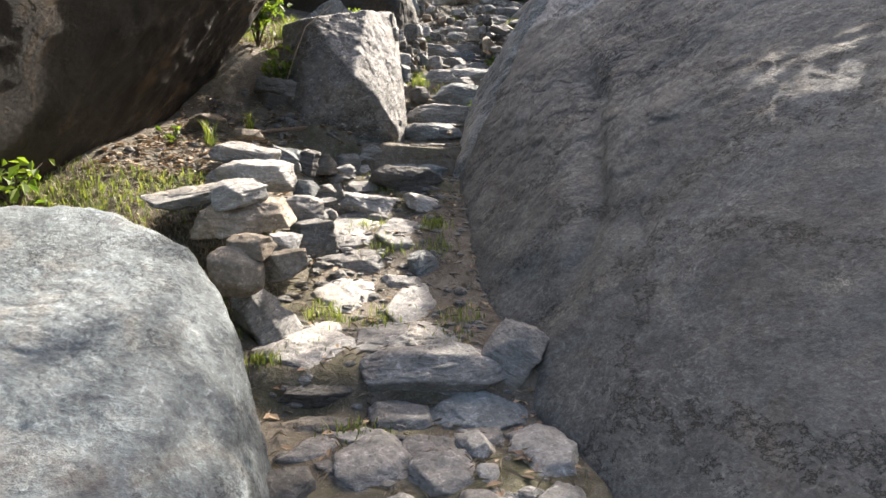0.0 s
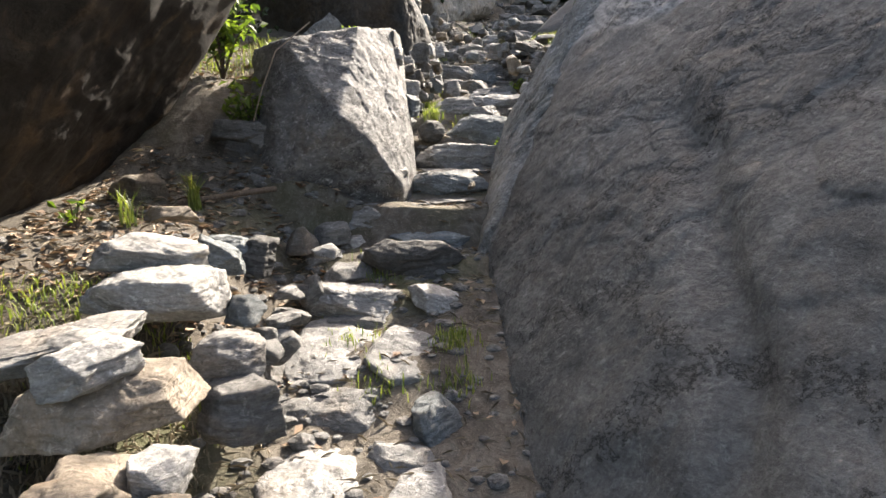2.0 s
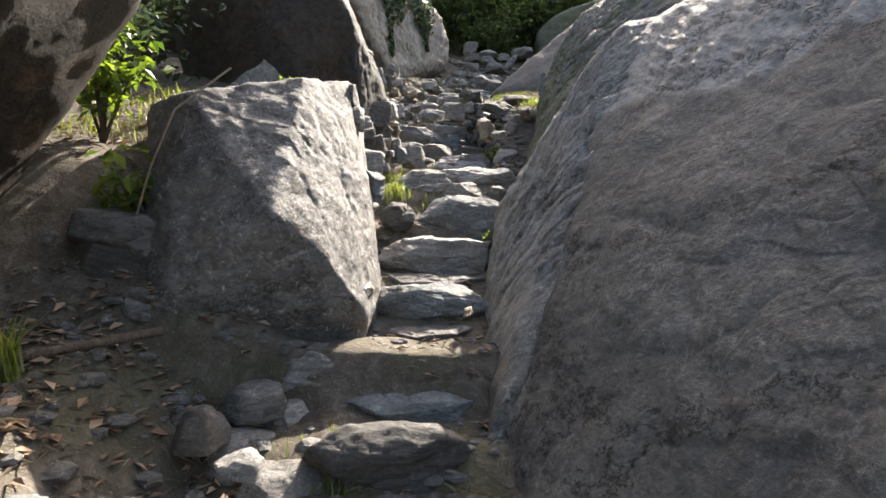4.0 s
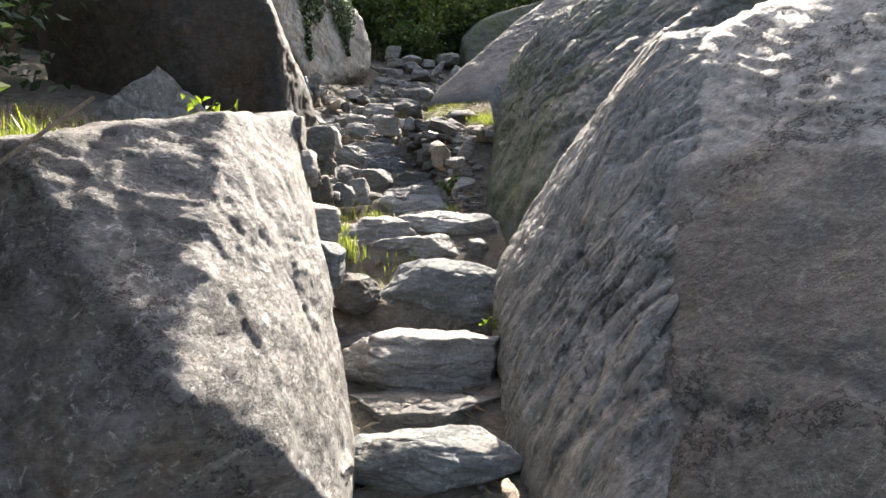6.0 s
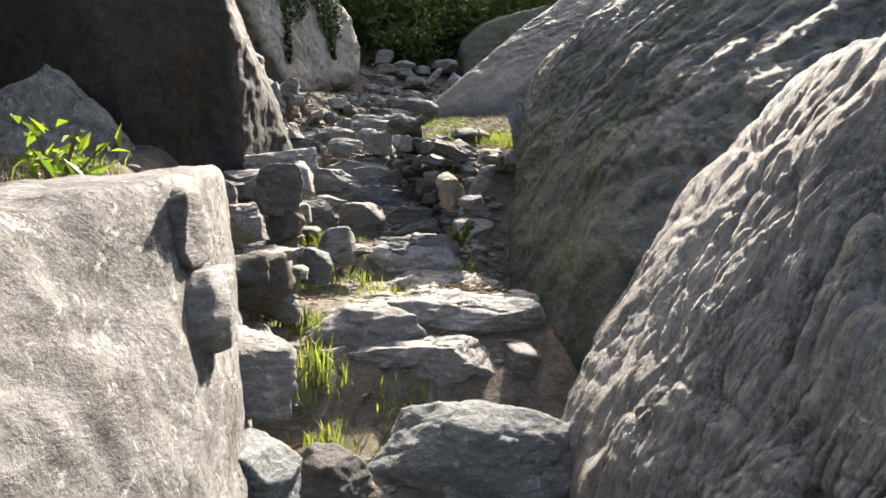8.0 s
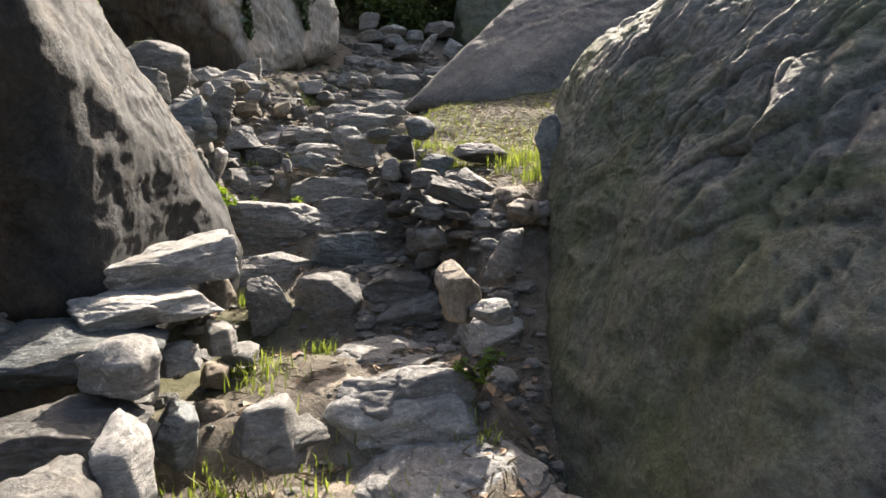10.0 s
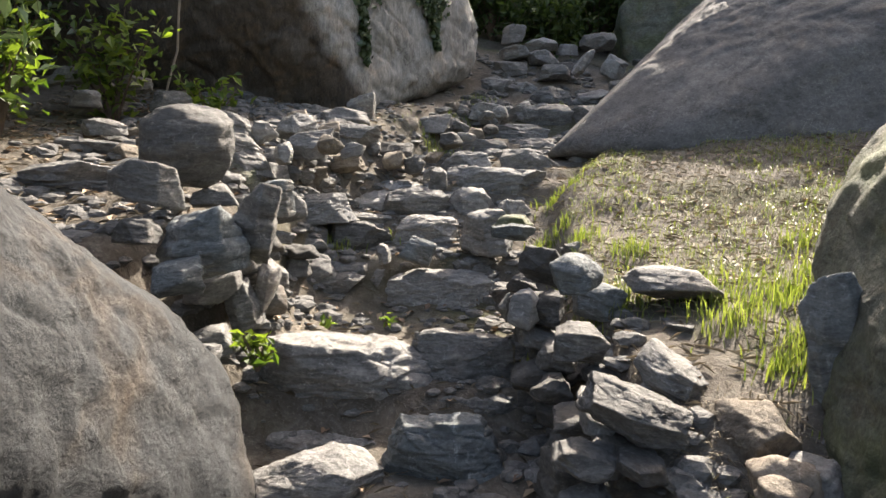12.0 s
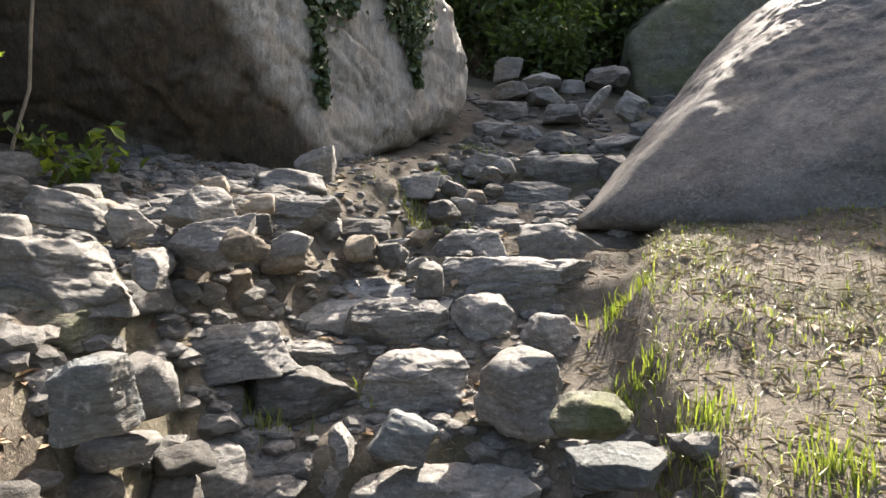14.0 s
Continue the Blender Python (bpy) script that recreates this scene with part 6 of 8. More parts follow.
stone("wall_stone", -0.482, 10.568, 3.363, 0.116, 0.139, 0.073, 93, -4, -2, GREY, 335, 0.49, 4, "grey schist stone of the rough dry-laid wall", "stones of the dry walls")
stone("wall_stone", -0.456, 11.067, 3.460, 0.213, 0.169, 0.155, 5, -1, -11, DARK, 336, 0.29, 4, "dark grey schist stone of the rough dry-laid wall", "stones of the dry walls")
stone("wall_stone", -0.485, 10.448, 3.142, 0.165, 0.138, 0.107, 130, 8, -12, DARK, 337, 0.34, 4, "dark grey schist stone of the rough dry-laid wall", "stones of the dry walls")
stone("wall_stone", -0.502, 10.773, 3.069, 0.234, 0.189, 0.158, 169, 14, -4, DARK, 338, 0.46, 4, "dark grey schist stone of the rough dry-laid wall", "stones of the dry walls")
stone("wall_stone", -0.485, 11.053, 3.316, 0.104, 0.213, 0.066, 141, 9, -10, GREY, 340, 0.45, 4, "grey schist stone of the rough dry-laid wall", "stones of the dry walls")
stone("wall_stone", -0.483, 11.157, 3.476, 0.118, 0.182, 0.066, 180, -8, -11, GREY, 342, 0.59, 4, "grey schist stone of the rough dry-laid wall", "stones of the dry walls")
stone("wall_stone", -0.514, 9.853, 3.332, 0.224, 0.153, 0.121, 108, -2, 5, BLUE, 343, 0.28, 4, "blue-grey schist stone of the rough dry-laid wall", "stones of the dry walls")
stone("wall_stone", -0.454, 10.532, 3.381, 0.228, 0.147, 0.151, 33, -13, 2, DARK, 344, 0.20, 4, "dark grey schist stone of the rough dry-laid wall", "stones of the dry walls")
stone("wall_stone", -0.493, 9.926, 3.056, 0.192, 0.157, 0.096, 99, 1, 8, GREY, 345, 0.53, 4, "grey schist stone of the rough dry-laid wall", "stones of the dry walls")
stone("wall_stone", -0.450, 11.204, 3.129, 0.204, 0.141, 0.110, 58, -9, 4, DARK, 346, 0.49, 4, "dark grey schist stone of the rough dry-laid wall", "stones of the dry walls")
stone("wall_stone", -0.534, 10.227, 3.231, 0.222, 0.176, 0.120, 30, -1, -5, GREY, 347, 0.51, 4, "grey schist stone of the rough dry-laid wall", "stones of the dry walls")
stone("wall_stone", -0.427, 6.820, 2.259, 0.176, 0.167, 0.099, 149, 4, -6, GREY, 349, 0.58, 4, "grey schist stone of the rough dry-laid wall", "stones of the dry walls")
stone("wall_stone", -0.348, 7.498, 2.524, 0.177, 0.151, 0.071, 83, 9, 1, DARK, 350, 0.46, 4, "dark grey schist stone of the rough dry-laid wall", "stones of the dry walls")
stone("wall_stone", -0.465, 6.857, 2.424, 0.211, 0.201, 0.146, 171, 8, -5, DARK, 351, 0.57, 4, "dark grey schist stone of the rough dry-laid wall", "stones of the dry walls")
stone("wall_stone", -0.396, 7.345, 2.413, 0.221, 0.142, 0.105, 155, -7, -7, DARK, 352, 0.51, 4, "dark grey schist stone of the rough dry-laid wall", "stones of the dry walls")
stone("wall_stone", -0.447, 6.682, 2.469, 0.155, 0.189, 0.094, 124, -9, -4, DARK, 354, 0.50, 4, "dark grey schist stone of the rough dry-laid wall", "stones of the dry walls")
stone("wall_stone", -0.384, 7.571, 2.592, 0.121, 0.147, 0.071, 100, 2, 12, GREY, 356, 0.52, 4, "grey schist stone of the rough dry-laid wall", "stones of the dry walls")
stone("wall_stone", -0.427, 6.275, 2.042, 0.187, 0.172, 0.139, 84, -15, -2, GREY, 357, 0.55, 4, "grey schist stone of the rough dry-laid wall", "stones of the dry walls")
stone("wall_stone", -0.419, 7.161, 2.196, 0.197, 0.147, 0.100, 164, 7, 9, GREY, 359, 0.51, 4, "grey schist stone of the rough dry-laid wall", "stones of the dry walls")
stone("wall_stone", -0.408, 6.943, 2.208, 0.166, 0.182, 0.109, 10, -10, 9, GREY, 360, 0.47, 4, "grey schist stone of the rough dry-laid wall", "stones of the dry walls")
stone("wall_stone", -0.414, 7.421, 2.274, 0.098, 0.132, 0.044, 34, -7, -10, GREY, 361, 0.46, 4, "grey schist stone of the rough dry-laid wall", "stones of the dry walls")
stone("wall_stone", -0.447, 7.040, 2.437, 0.132, 0.152, 0.064, 118, 8, -6, GREY, 362, 0.25, 4, "grey schist stone of the rough dry-laid wall", "stones of the dry walls")
stone("wall_stone", -0.395, 7.607, 2.418, 0.178, 0.170, 0.124, 166, -9, 5, GREY, 364, 0.35, 4, "grey schist stone of the rough dry-laid wall", "stones of the dry walls")
stone("wall_stone", -0.367, 7.369, 2.363, 0.181, 0.184, 0.078, 79, -14, -11, TAN, 367, 0.30, 4, "brownish tan stone of the rough dry-laid wall", "stones of the dry walls")
stone("wall_stone", -0.406, 7.150, 2.371, 0.107, 0.152, 0.046, 141, 1, -11, GREY, 368, 0.58, 4, "grey schist stone of the rough dry-laid wall", "stones of the dry walls")
stone("wall_stone", -0.345, 7.186, 2.312, 0.165, 0.141, 0.110, 161, 11, -11, GREY, 369, 0.58, 4, "grey schist stone of the rough dry-laid wall", "stones of the dry walls")
stone("wall_stone", -0.417, 8.100, 2.718, 0.185, 0.187, 0.133, 31, 4, -1, GREY, 370, 0.54, 4, "grey schist stone of the rough dry-laid wall", "stones of the dry walls")
stone("wall_stone", -0.402, 7.687, 2.409, 0.205, 0.133, 0.132, 34, -3, 11, TAN, 371, 0.41, 4, "brownish tan stone of the rough dry-laid wall", "stones of the dry walls")
stone("wall_stone", -0.466, 7.451, 2.412, 0.154, 0.128, 0.073, 118, 3, -6, TAN, 372, 0.37, 4, "brownish tan stone of the rough dry-laid wall", "stones of the dry walls")
stone("wall_stone", -0.412, 8.243, 2.493, 0.102, 0.126, 0.055, 139, 15, -10, GREY, 373, 0.34, 4, "grey schist stone of the rough dry-laid wall", "stones of the dry walls")
stone("wall_stone", -0.352, 7.814, 2.539, 0.092, 0.155, 0.047, 2, -15, 3, GREY, 376, 0.20, 4, "grey schist stone of the rough dry-laid wall", "stones of the dry walls")
stone("wall_stone", -0.418, 7.520, 2.390, 0.116, 0.175, 0.083, 131, 12, 11, TAN, 378, 0.20, 4, "brownish tan stone of the rough dry-laid wall", "stones of the dry walls")
stone("wall_stone", -0.713, 3.625, 1.179, 0.100, 0.117, 0.074, 3, -13, -2, GREY, 380, 0.45, 4, "grey schist stone of the rough dry-laid wall", "stones of the dry walls")
stone("wall_stone", -0.648, 4.411, 1.368, 0.130, 0.134, 0.070, 154, -3, 6, GREY, 381, 0.54, 4, "grey schist stone of the rough dry-laid wall", "stones of the dry walls")
stone("wall_stone", -0.691, 3.654, 1.120, 0.148, 0.145, 0.101, 127, -8, 7, GREY, 382, 0.58, 4, "grey schist stone of the rough dry-laid wall", "stones of the dry walls")
stone("wall_stone", -0.680, 3.521, 1.152, 0.113, 0.125, 0.080, 143, 8, -9, GREY, 383, 0.53, 4, "grey schist stone of the rough dry-laid wall", "stones of the dry walls")
stone("wall_stone", -0.786, 3.600, 1.118, 0.120, 0.153, 0.065, 29, 8, -2, DARK, 384, 0.42, 4, "dark grey schist stone of the rough dry-laid wall", "stones of the dry walls")
stone("wall_stone", -0.717, 4.302, 1.209, 0.174, 0.132, 0.126, 86, -13, -5, DARK, 386, 0.54, 4, "dark grey schist stone of the rough dry-laid wall", "stones of the dry walls")
stone("wall_stone", -0.774, 3.290, 1.084, 0.121, 0.141, 0.073, 23, -14, 1, DARK, 387, 0.45, 4, "dark grey schist stone of the rough dry-laid wall", "stones of the dry walls")
stone("wall_stone", -0.698, 3.891, 1.284, 0.087, 0.162, 0.060, 161, -3, 2, GREY, 388, 0.45, 4, "grey schist stone of the rough dry-laid wall", "stones of the dry walls")
stone("wall_stone", -0.698, 3.913, 1.177, 0.158, 0.163, 0.065, 76, 7, 11, GREY, 389, 0.46, 4, "grey schist stone of the rough dry-laid wall", "stones of the dry walls")
stone("wall_stone", -0.802, 3.422, 1.137, 0.097, 0.154, 0.044, 79, -4, 3, GREY, 390, 0.45, 4, "grey schist stone of the rough dry-laid wall", "stones of the dry walls")
stone("wall_stone", -0.764, 4.270, 1.209, 0.131, 0.160, 0.057, 110, -0, 0, DARK, 391, 0.41, 4, "dark grey schist stone of the rough dry-laid wall", "stones of the dry walls")
stone("wall_stone", -0.660, 3.657, 1.155, 0.117, 0.105, 0.078, 134, 5, -10, GREY, 392, 0.34, 4, "grey schist stone of the rough dry-laid wall", "stones of the dry walls")
stone("wall_stone", -0.672, 3.707, 1.223, 0.094, 0.130, 0.047, 127, -3, 5, GREY, 393, 0.29, 4, "grey schist stone of the rough dry-laid wall", "stones of the dry walls")
stone("loose_stone", -0.382, 12.024, 3.830, 0.151, 0.127, 0.083, 8, -10, 6, DARK, 394, 0.50, 4, "dark grey schist stone lying loose on the earth slope", "loose stones on the slope")
stone("loose_stone", -0.486, 13.240, 3.956, 0.115, 0.139, 0.054, 164, -2, 1, DARK, 395, 0.41, 4, "dark grey schist stone lying loose on the earth slope", "loose stones on the slope")
stone("loose_stone", -0.355, 13.163, 3.913, 0.147, 0.170, 0.077, 84, 2, 5, DARK, 397, 0.46, 4, "dark grey schist stone lying loose on the earth slope", "loose stones on the slope")
stone("loose_stone", -0.229, 11.959, 3.749, 0.170, 0.161, 0.102, 165, 0, 10, GREY, 404, 0.52, 4, "grey schist stone lying loose on the earth slope", "loose stones on the slope")
stone("loose_stone", -0.299, 11.546, 3.777, 0.162, 0.145, 0.111, 83, 5, 7, TAN, 406, 0.35, 4, "brownish tan stone lying loose on the earth slope", "loose stones on the slope")
stone("loose_stone", -0.276, 12.946, 3.823, 0.153, 0.163, 0.066, 177, 6, -4, GREY, 407, 0.44, 4, "grey schist stone lying loose on the earth slope", "loose stones on the slope")
stone("loose_stone", -0.988, 12.859, 3.916, 0.187, 0.176, 0.101, 63, -2, 11, GREY, 408, 0.49, 4, "grey schist stone lying loose on the earth slope", "loose stones on the slope")
stone("loose_stone", -0.430, 12.288, 3.887, 0.158, 0.152, 0.099, 8, -2, -6, TAN, 409, 0.58, 4, "brownish tan stone lying loose on the earth slope", "loose stones on the slope")
stone("loose_stone", -0.583, 12.755, 3.815, 0.095, 0.176, 0.064, 31, -7, 2, TAN, 410, 0.25, 4, "brownish tan stone lying loose on the earth slope", "loose stones on the slope")
stone("loose_stone", -0.514, 12.067, 3.806, 0.091, 0.183, 0.064, 30, -8, -0, GREY, 412, 0.32, 4, "grey schist stone lying loose on the earth slope", "loose stones on the slope")
stone("loose_stone", -0.934, 11.392, 3.833, 0.149, 0.137, 0.110, 151, 12, -10, GREY, 414, 0.43, 4, "grey schist stone lying loose on the earth slope", "loose stones on the slope")
stone("loose_stone", -1.147, 12.239, 3.956, 0.201, 0.187, 0.086, 127, 5, 11, GREY, 416, 0.28, 4, "grey schist stone lying loose on the earth slope", "loose stones on the slope")
stone("loose_stone", -1.670, 11.994, 3.840, 0.194, 0.164, 0.132, 16, -9, 3, GREY, 417, 0.46, 4, "grey schist stone lying loose on the earth slope", "loose stones on the slope")
stone("loose_stone", -1.228, 12.581, 3.913, 0.133, 0.138, 0.088, 160, 5, 0, GREY, 418, 0.40, 4, "grey schist stone lying loose on the earth slope", "loose stones on the slope")
stone("loose_stone", -1.287, 11.227, 3.729, 0.125, 0.145, 0.076, 171, 2, -5, TAN, 419, 0.45, 4, "brownish tan stone lying loose on the earth slope", "loose stones on the slope")
stone("loose_stone", -1.179, 11.692, 3.795, 0.137, 0.166, 0.102, 80, -13, 9, TAN, 420, 0.46, 4, "brownish tan stone lying loose on the earth slope", "loose stones on the slope")
stone("loose_stone", -1.438, 11.727, 3.827, 0.173, 0.139, 0.089, 177, 2, 4, TAN, 421, 0.37, 4, "brownish tan stone lying loose on the earth slope", "loose stones on the slope")
stone("loose_stone", -1.744, 11.732, 3.803, 0.203, 0.172, 0.084, 29, -14, 1, DARK, 422, 0.37, 4, "dark grey schist stone lying loose on the earth slope", "loose stones on the slope")
stone("loose_stone", -0.813, 12.763, 3.931, 0.124, 0.187, 0.062, 166, -11, -2, GREY, 424, 0.48, 4, "grey schist stone lying loose on the earth slope", "loose stones on the slope")
stone("loose_stone", -1.352, 12.530, 3.860, 0.102, 0.208, 0.056, 177, 3, 7, DARK, 426, 0.31, 4, "dark grey schist stone lying loose on the earth slope", "loose stones on the slope")
stone("loose_stone", -1.030, 12.119, 3.860, 0.212, 0.158, 0.159, 51, 6, -10, TAN, 427, 0.26, 4, "brownish tan stone lying loose on the earth slope", "loose stones on the slope")
stone("loose_stone", -1.078, 11.087, 3.784, 0.165, 0.170, 0.068, 28, -4, -1, DARK, 428, 0.35, 4, "dark grey schist stone lying loose on the earth slope", "loose stones on the slope")
stone("loose_stone", -1.002, 11.536, 3.755, 0.100, 0.196, 0.063, 33, -4, 4, GREY, 432, 0.56, 4, "grey schist stone lying loose on the earth slope", "loose stones on the slope")
stone("loose_stone", -1.667, 11.613, 3.822, 0.119, 0.184, 0.051, 57, -14, -4, TAN, 433, 0.27, 4, "brownish tan stone lying loose on the earth slope", "loose stones on the slope")
stone("loose_stone", -1.259, 11.500, 3.776, 0.140, 0.186, 0.072, 115, 8, -11, TAN, 434, 0.52, 4, "brownish tan stone lying loose on the earth slope", "loose stones on the slope")
stone("loose_stone", -0.683, 12.466, 3.973, 0.179, 0.151, 0.085, 13, -14, -7, TAN, 435, 0.30, 4, "brownish tan stone lying loose on the earth slope", "loose stones on the slope")
stone("loose_stone", -1.169, 11.482, 3.749, 0.221, 0.152, 0.145, 42, -6, -12, GREY, 436, 0.45, 4, "grey schist stone lying loose on the earth slope", "loose stones on the slope")
stone("loose_stone", 1.026, 15.512, 4.339, 0.161, 0.197, 0.099, 13, -5, -4, GREY, 451, 0.25, 4, "grey schist stone lying loose on the earth slope", "loose stones on the slope")
stone("loose_stone", 1.960, 15.572, 4.374, 0.211, 0.226, 0.127, 52, 5, -2, GREY, 455, 0.43, 4, "grey schist stone lying loose on the earth slope", "loose stones on the slope")
stone("loose_stone", 1.908, 15.577, 4.360, 0.204, 0.206, 0.085, 23, -0, -1, GREY, 456, 0.41, 4, "grey schist stone lying loose on the earth slope", "loose stones on the slope")
stone("loose_stone", 1.015, 14.425, 4.208, 0.093, 0.146, 0.051, 23, -4, 7, GREY, 464, 0.49, 4, "grey schist stone lying loose on the earth slope", "loose stones on the slope")
stone("loose_stone", 0.347, 13.958, 4.143, 0.136, 0.168, 0.059, 42, -14, -9, GREY, 466, 0.24, 4, "grey schist stone lying loose on the earth slope", "loose stones on the slope")
stone("loose_stone", 0.751, 13.985, 4.071, 0.148, 0.145, 0.097, 96, 10, 10, GREY, 467, 0.21, 4, "grey schist stone lying loose on the earth slope", "loose stones on the slope")
stone("loose_stone", 0.468, 14.275, 4.208, 0.168, 0.138, 0.108, 33, -5, -5, TAN, 469, 0.48, 4, "brownish tan stone lying loose on the earth slope", "loose stones on the slope")
stone("loose_stone", 0.913, 14.082, 4.152, 0.177, 0.148, 0.118, 63, -1, -9, GREY, 470, 0.30, 4, "grey schist stone lying loose on the earth slope", "loose stones on the slope")
stone("loose_stone", 0.816, 14.058, 4.061, 0.133, 0.137, 0.082, 115, 14, 1, GREY, 471, 0.33, 4, "grey schist stone lying loose on the earth slope", "loose stones on the slope")
stone("loose_stone", 0.710, 14.595, 4.296, 0.100, 0.125, 0.042, 84, 4, 2, GREY, 472, 0.45, 4, "grey schist stone lying loose on the earth slope", "loose stones on the slope")
stone("loose_stone", 1.171, 14.500, 4.247, 0.162, 0.124, 0.071, 139, -14, 10, GREY, 474, 0.29, 4, "grey schist stone lying loose on the earth slope", "loose stones on the slope")
stone("loose_stone", 0.752, 13.639, 4.088, 0.113, 0.123, 0.083, 39, -6, -1, GREY, 475, 0.38, 4, "grey schist stone lying loose on the earth slope", "loose stones on the slope")
stone("loose_stone", 0.059, 13.525, 3.895, 0.095, 0.141, 0.051, 82, -7, 9, GREY, 477, 0.51, 4, "grey schist stone lying loose on the earth slope", "loose stones on the slope")
stone("loose_stone", 0.259, 14.028, 3.995, 0.164, 0.131, 0.070, 90, -12, -2, DARK, 478, 0.22, 4, "dark grey schist stone lying loose on the earth slope", "loose stones on the slope")
stone("loose_stone", -0.013, 12.548, 3.693, 0.193, 0.175, 0.128, 106, -12, 5, TAN, 479, 0.26, 4, "brownish tan stone lying loose on the earth slope", "loose stones on the slope")
stone("loose_stone", 0.510, 13.623, 3.977, 0.200, 0.160, 0.103, 113, 15, -10, GREY, 480, 0.35, 4, "grey schist stone lying loose on the earth slope", "loose stones on the slope")
stone("loose_stone", 0.411, 13.243, 3.842, 0.151, 0.139, 0.109, 14, 0, 3, DARK, 481, 0.58, 4, "dark grey schist stone lying loose on the earth slope", "loose stones on the slope")
stone("loose_stone", 0.797, 13.830, 3.973, 0.118, 0.194, 0.086, 148, -9, -9, DARK, 482, 0.46, 4, "dark grey schist stone lying loose on the earth slope", "loose stones on the slope")
stone("loose_stone", 0.373, 14.197, 4.068, 0.128, 0.128, 0.093, 44, 9, 10, TAN, 483, 0.55, 4, "brownish tan stone lying loose on the earth slope", "loose stones on the slope")
stone("loose_stone", 0.415, 13.668, 3.931, 0.154, 0.188, 0.114, 133, 9, -4, DARK, 485, 0.24, 4, "dark grey schist stone lying loose on the earth slope", "loose stones on the slope")
stone("loose_stone", 0.405, 13.094, 3.851, 0.201, 0.180, 0.127, 64, -10, -0, DARK, 486, 0.24, 4, "dark grey schist stone lying loose on the earth slope", "loose stones on the slope")
stone("loose_stone", 0.470, 14.001, 3.984, 0.096, 0.136, 0.067, 42, 8, -0, TAN, 487, 0.31, 4, "brownish tan stone lying loose on the earth slope", "loose stones on the slope")
stone("loose_stone", 0.318, 13.904, 3.934, 0.175, 0.137, 0.115, 109, -13, 11, DARK, 488, 0.44, 4, "dark grey schist stone lying loose on the earth slope", "loose stones on the slope")
stone("loose_stone", 0.138, 12.497, 3.657, 0.201, 0.136, 0.122, 114, -3, 1, DARK, 489, 0.52, 4, "dark grey schist stone lying loose on the earth slope", "loose stones on the slope")
stone("loose_stone", 0.634, 13.689, 3.936, 0.181, 0.188, 0.090, 13, 7, -1, TAN, 490, 0.49, 4, "brownish tan stone lying loose on the earth slope", "loose stones on the slope")
stone("loose_stone", -0.254, 12.375, 3.582, 0.120, 0.156, 0.071, 89, 13, -8, GREY, 491, 0.49, 4, "grey schist stone lying loose on the earth slope", "loose stones on the slope")
stone("loose_stone", -0.009, 13.502, 3.909, 0.187, 0.184, 0.135, 172, 11, -1, DARK, 492, 0.45, 4, "dark grey schist stone lying loose on the earth slope", "loose stones on the slope")
stone("loose_stone", 0.449, 14.195, 4.003, 0.132, 0.158, 0.087, 26, -12, 7, DARK, 493, 0.59, 4, "dark grey schist stone lying loose on the earth slope", "loose stones on the slope")
stone("loose_stone", 0.436, 13.945, 4.022, 0.183, 0.180, 0.137, 31, 5, 7, GREY, 494, 0.55, 4, "grey schist stone lying loose on the earth slope", "loose stones on the slope")
stone("loose_stone", -0.140, 13.924, 3.997, 0.208, 0.130, 0.109, 108, 12, -11, GREY, 495, 0.21, 4, "grey schist stone lying loose on the earth slope", "loose stones on the slope")
stone("loose_stone", 0.132, 12.647, 3.698, 0.098, 0.175, 0.055, 84, -13, 9, GREY, 496, 0.41, 4, "grey schist stone lying loose on the earth slope", "loose stones on the slope")
stone("loose_stone", 0.552, 13.423, 3.892, 0.113, 0.160, 0.074, 57, 4, -4, GREY, 497, 0.31, 4, "grey schist stone lying loose on the earth slope", "loose stones on the slope")
stone("loose_stone", 0.161, 13.481, 3.884, 0.139, 0.166, 0.087, 88, 11, -3, GREY, 499, 0.50, 4, "grey schist stone lying loose on the earth slope", "loose stones on the slope")
stone("loose_stone", 0.274, 12.937, 3.720, 0.106, 0.190, 0.077, 148, -13, -3, TAN, 500, 0.30, 4, "brownish tan stone lying loose on the earth slope", "loose stones on the slope")
stone("loose_stone", 0.257, 12.461, 3.609, 0.101, 0.138, 0.075, 112, -14, 7, GREY, 501, 0.21, 4, "grey schist stone lying loose on the earth slope", "loose stones on the slope")
stone("loose_stone", -0.403, 12.911, 3.748, 0.185, 0.174, 0.138, 141, 12, -12, DARK, 502, 0.35, 4, "dark grey schist stone lying loose on the earth slope", "loose stones on the slope")
stone("loose_stone", -0.646, 11.516, 3.607, 0.228, 0.218, 0.135, 68, 4, 2, GREY, 504, 0.33, 4, "grey schist stone lying loose on the earth slope", "loose stones on the slope")
stone("loose_stone", -0.387, 12.826, 3.747, 0.148, 0.208, 0.107, 66, 1, 11, GREY, 505, 0.60, 4, "grey schist stone lying loose on the earth slope", "loose stones on the slope")
stone("loose_stone", -0.650, 11.617, 3.710, 0.223, 0.195, 0.097, 112, -11, -6, DARK, 506, 0.57, 4, "dark grey schist stone lying loose on the earth slope", "loose stones on the slope")
stone("loose_stone", -0.650, 12.077, 3.658, 0.210, 0.227, 0.093, 152, -14, 4, GREY, 507, 0.30, 4, "grey schist stone lying loose on the earth slope", "loose stones on the slope")
stone("loose_stone", -0.755, 11.870, 3.644, 0.171, 0.171, 0.098, 166, 4, -4, TAN, 508, 0.51, 4, "brownish tan stone lying loose on the earth slope", "loose stones on the slope")
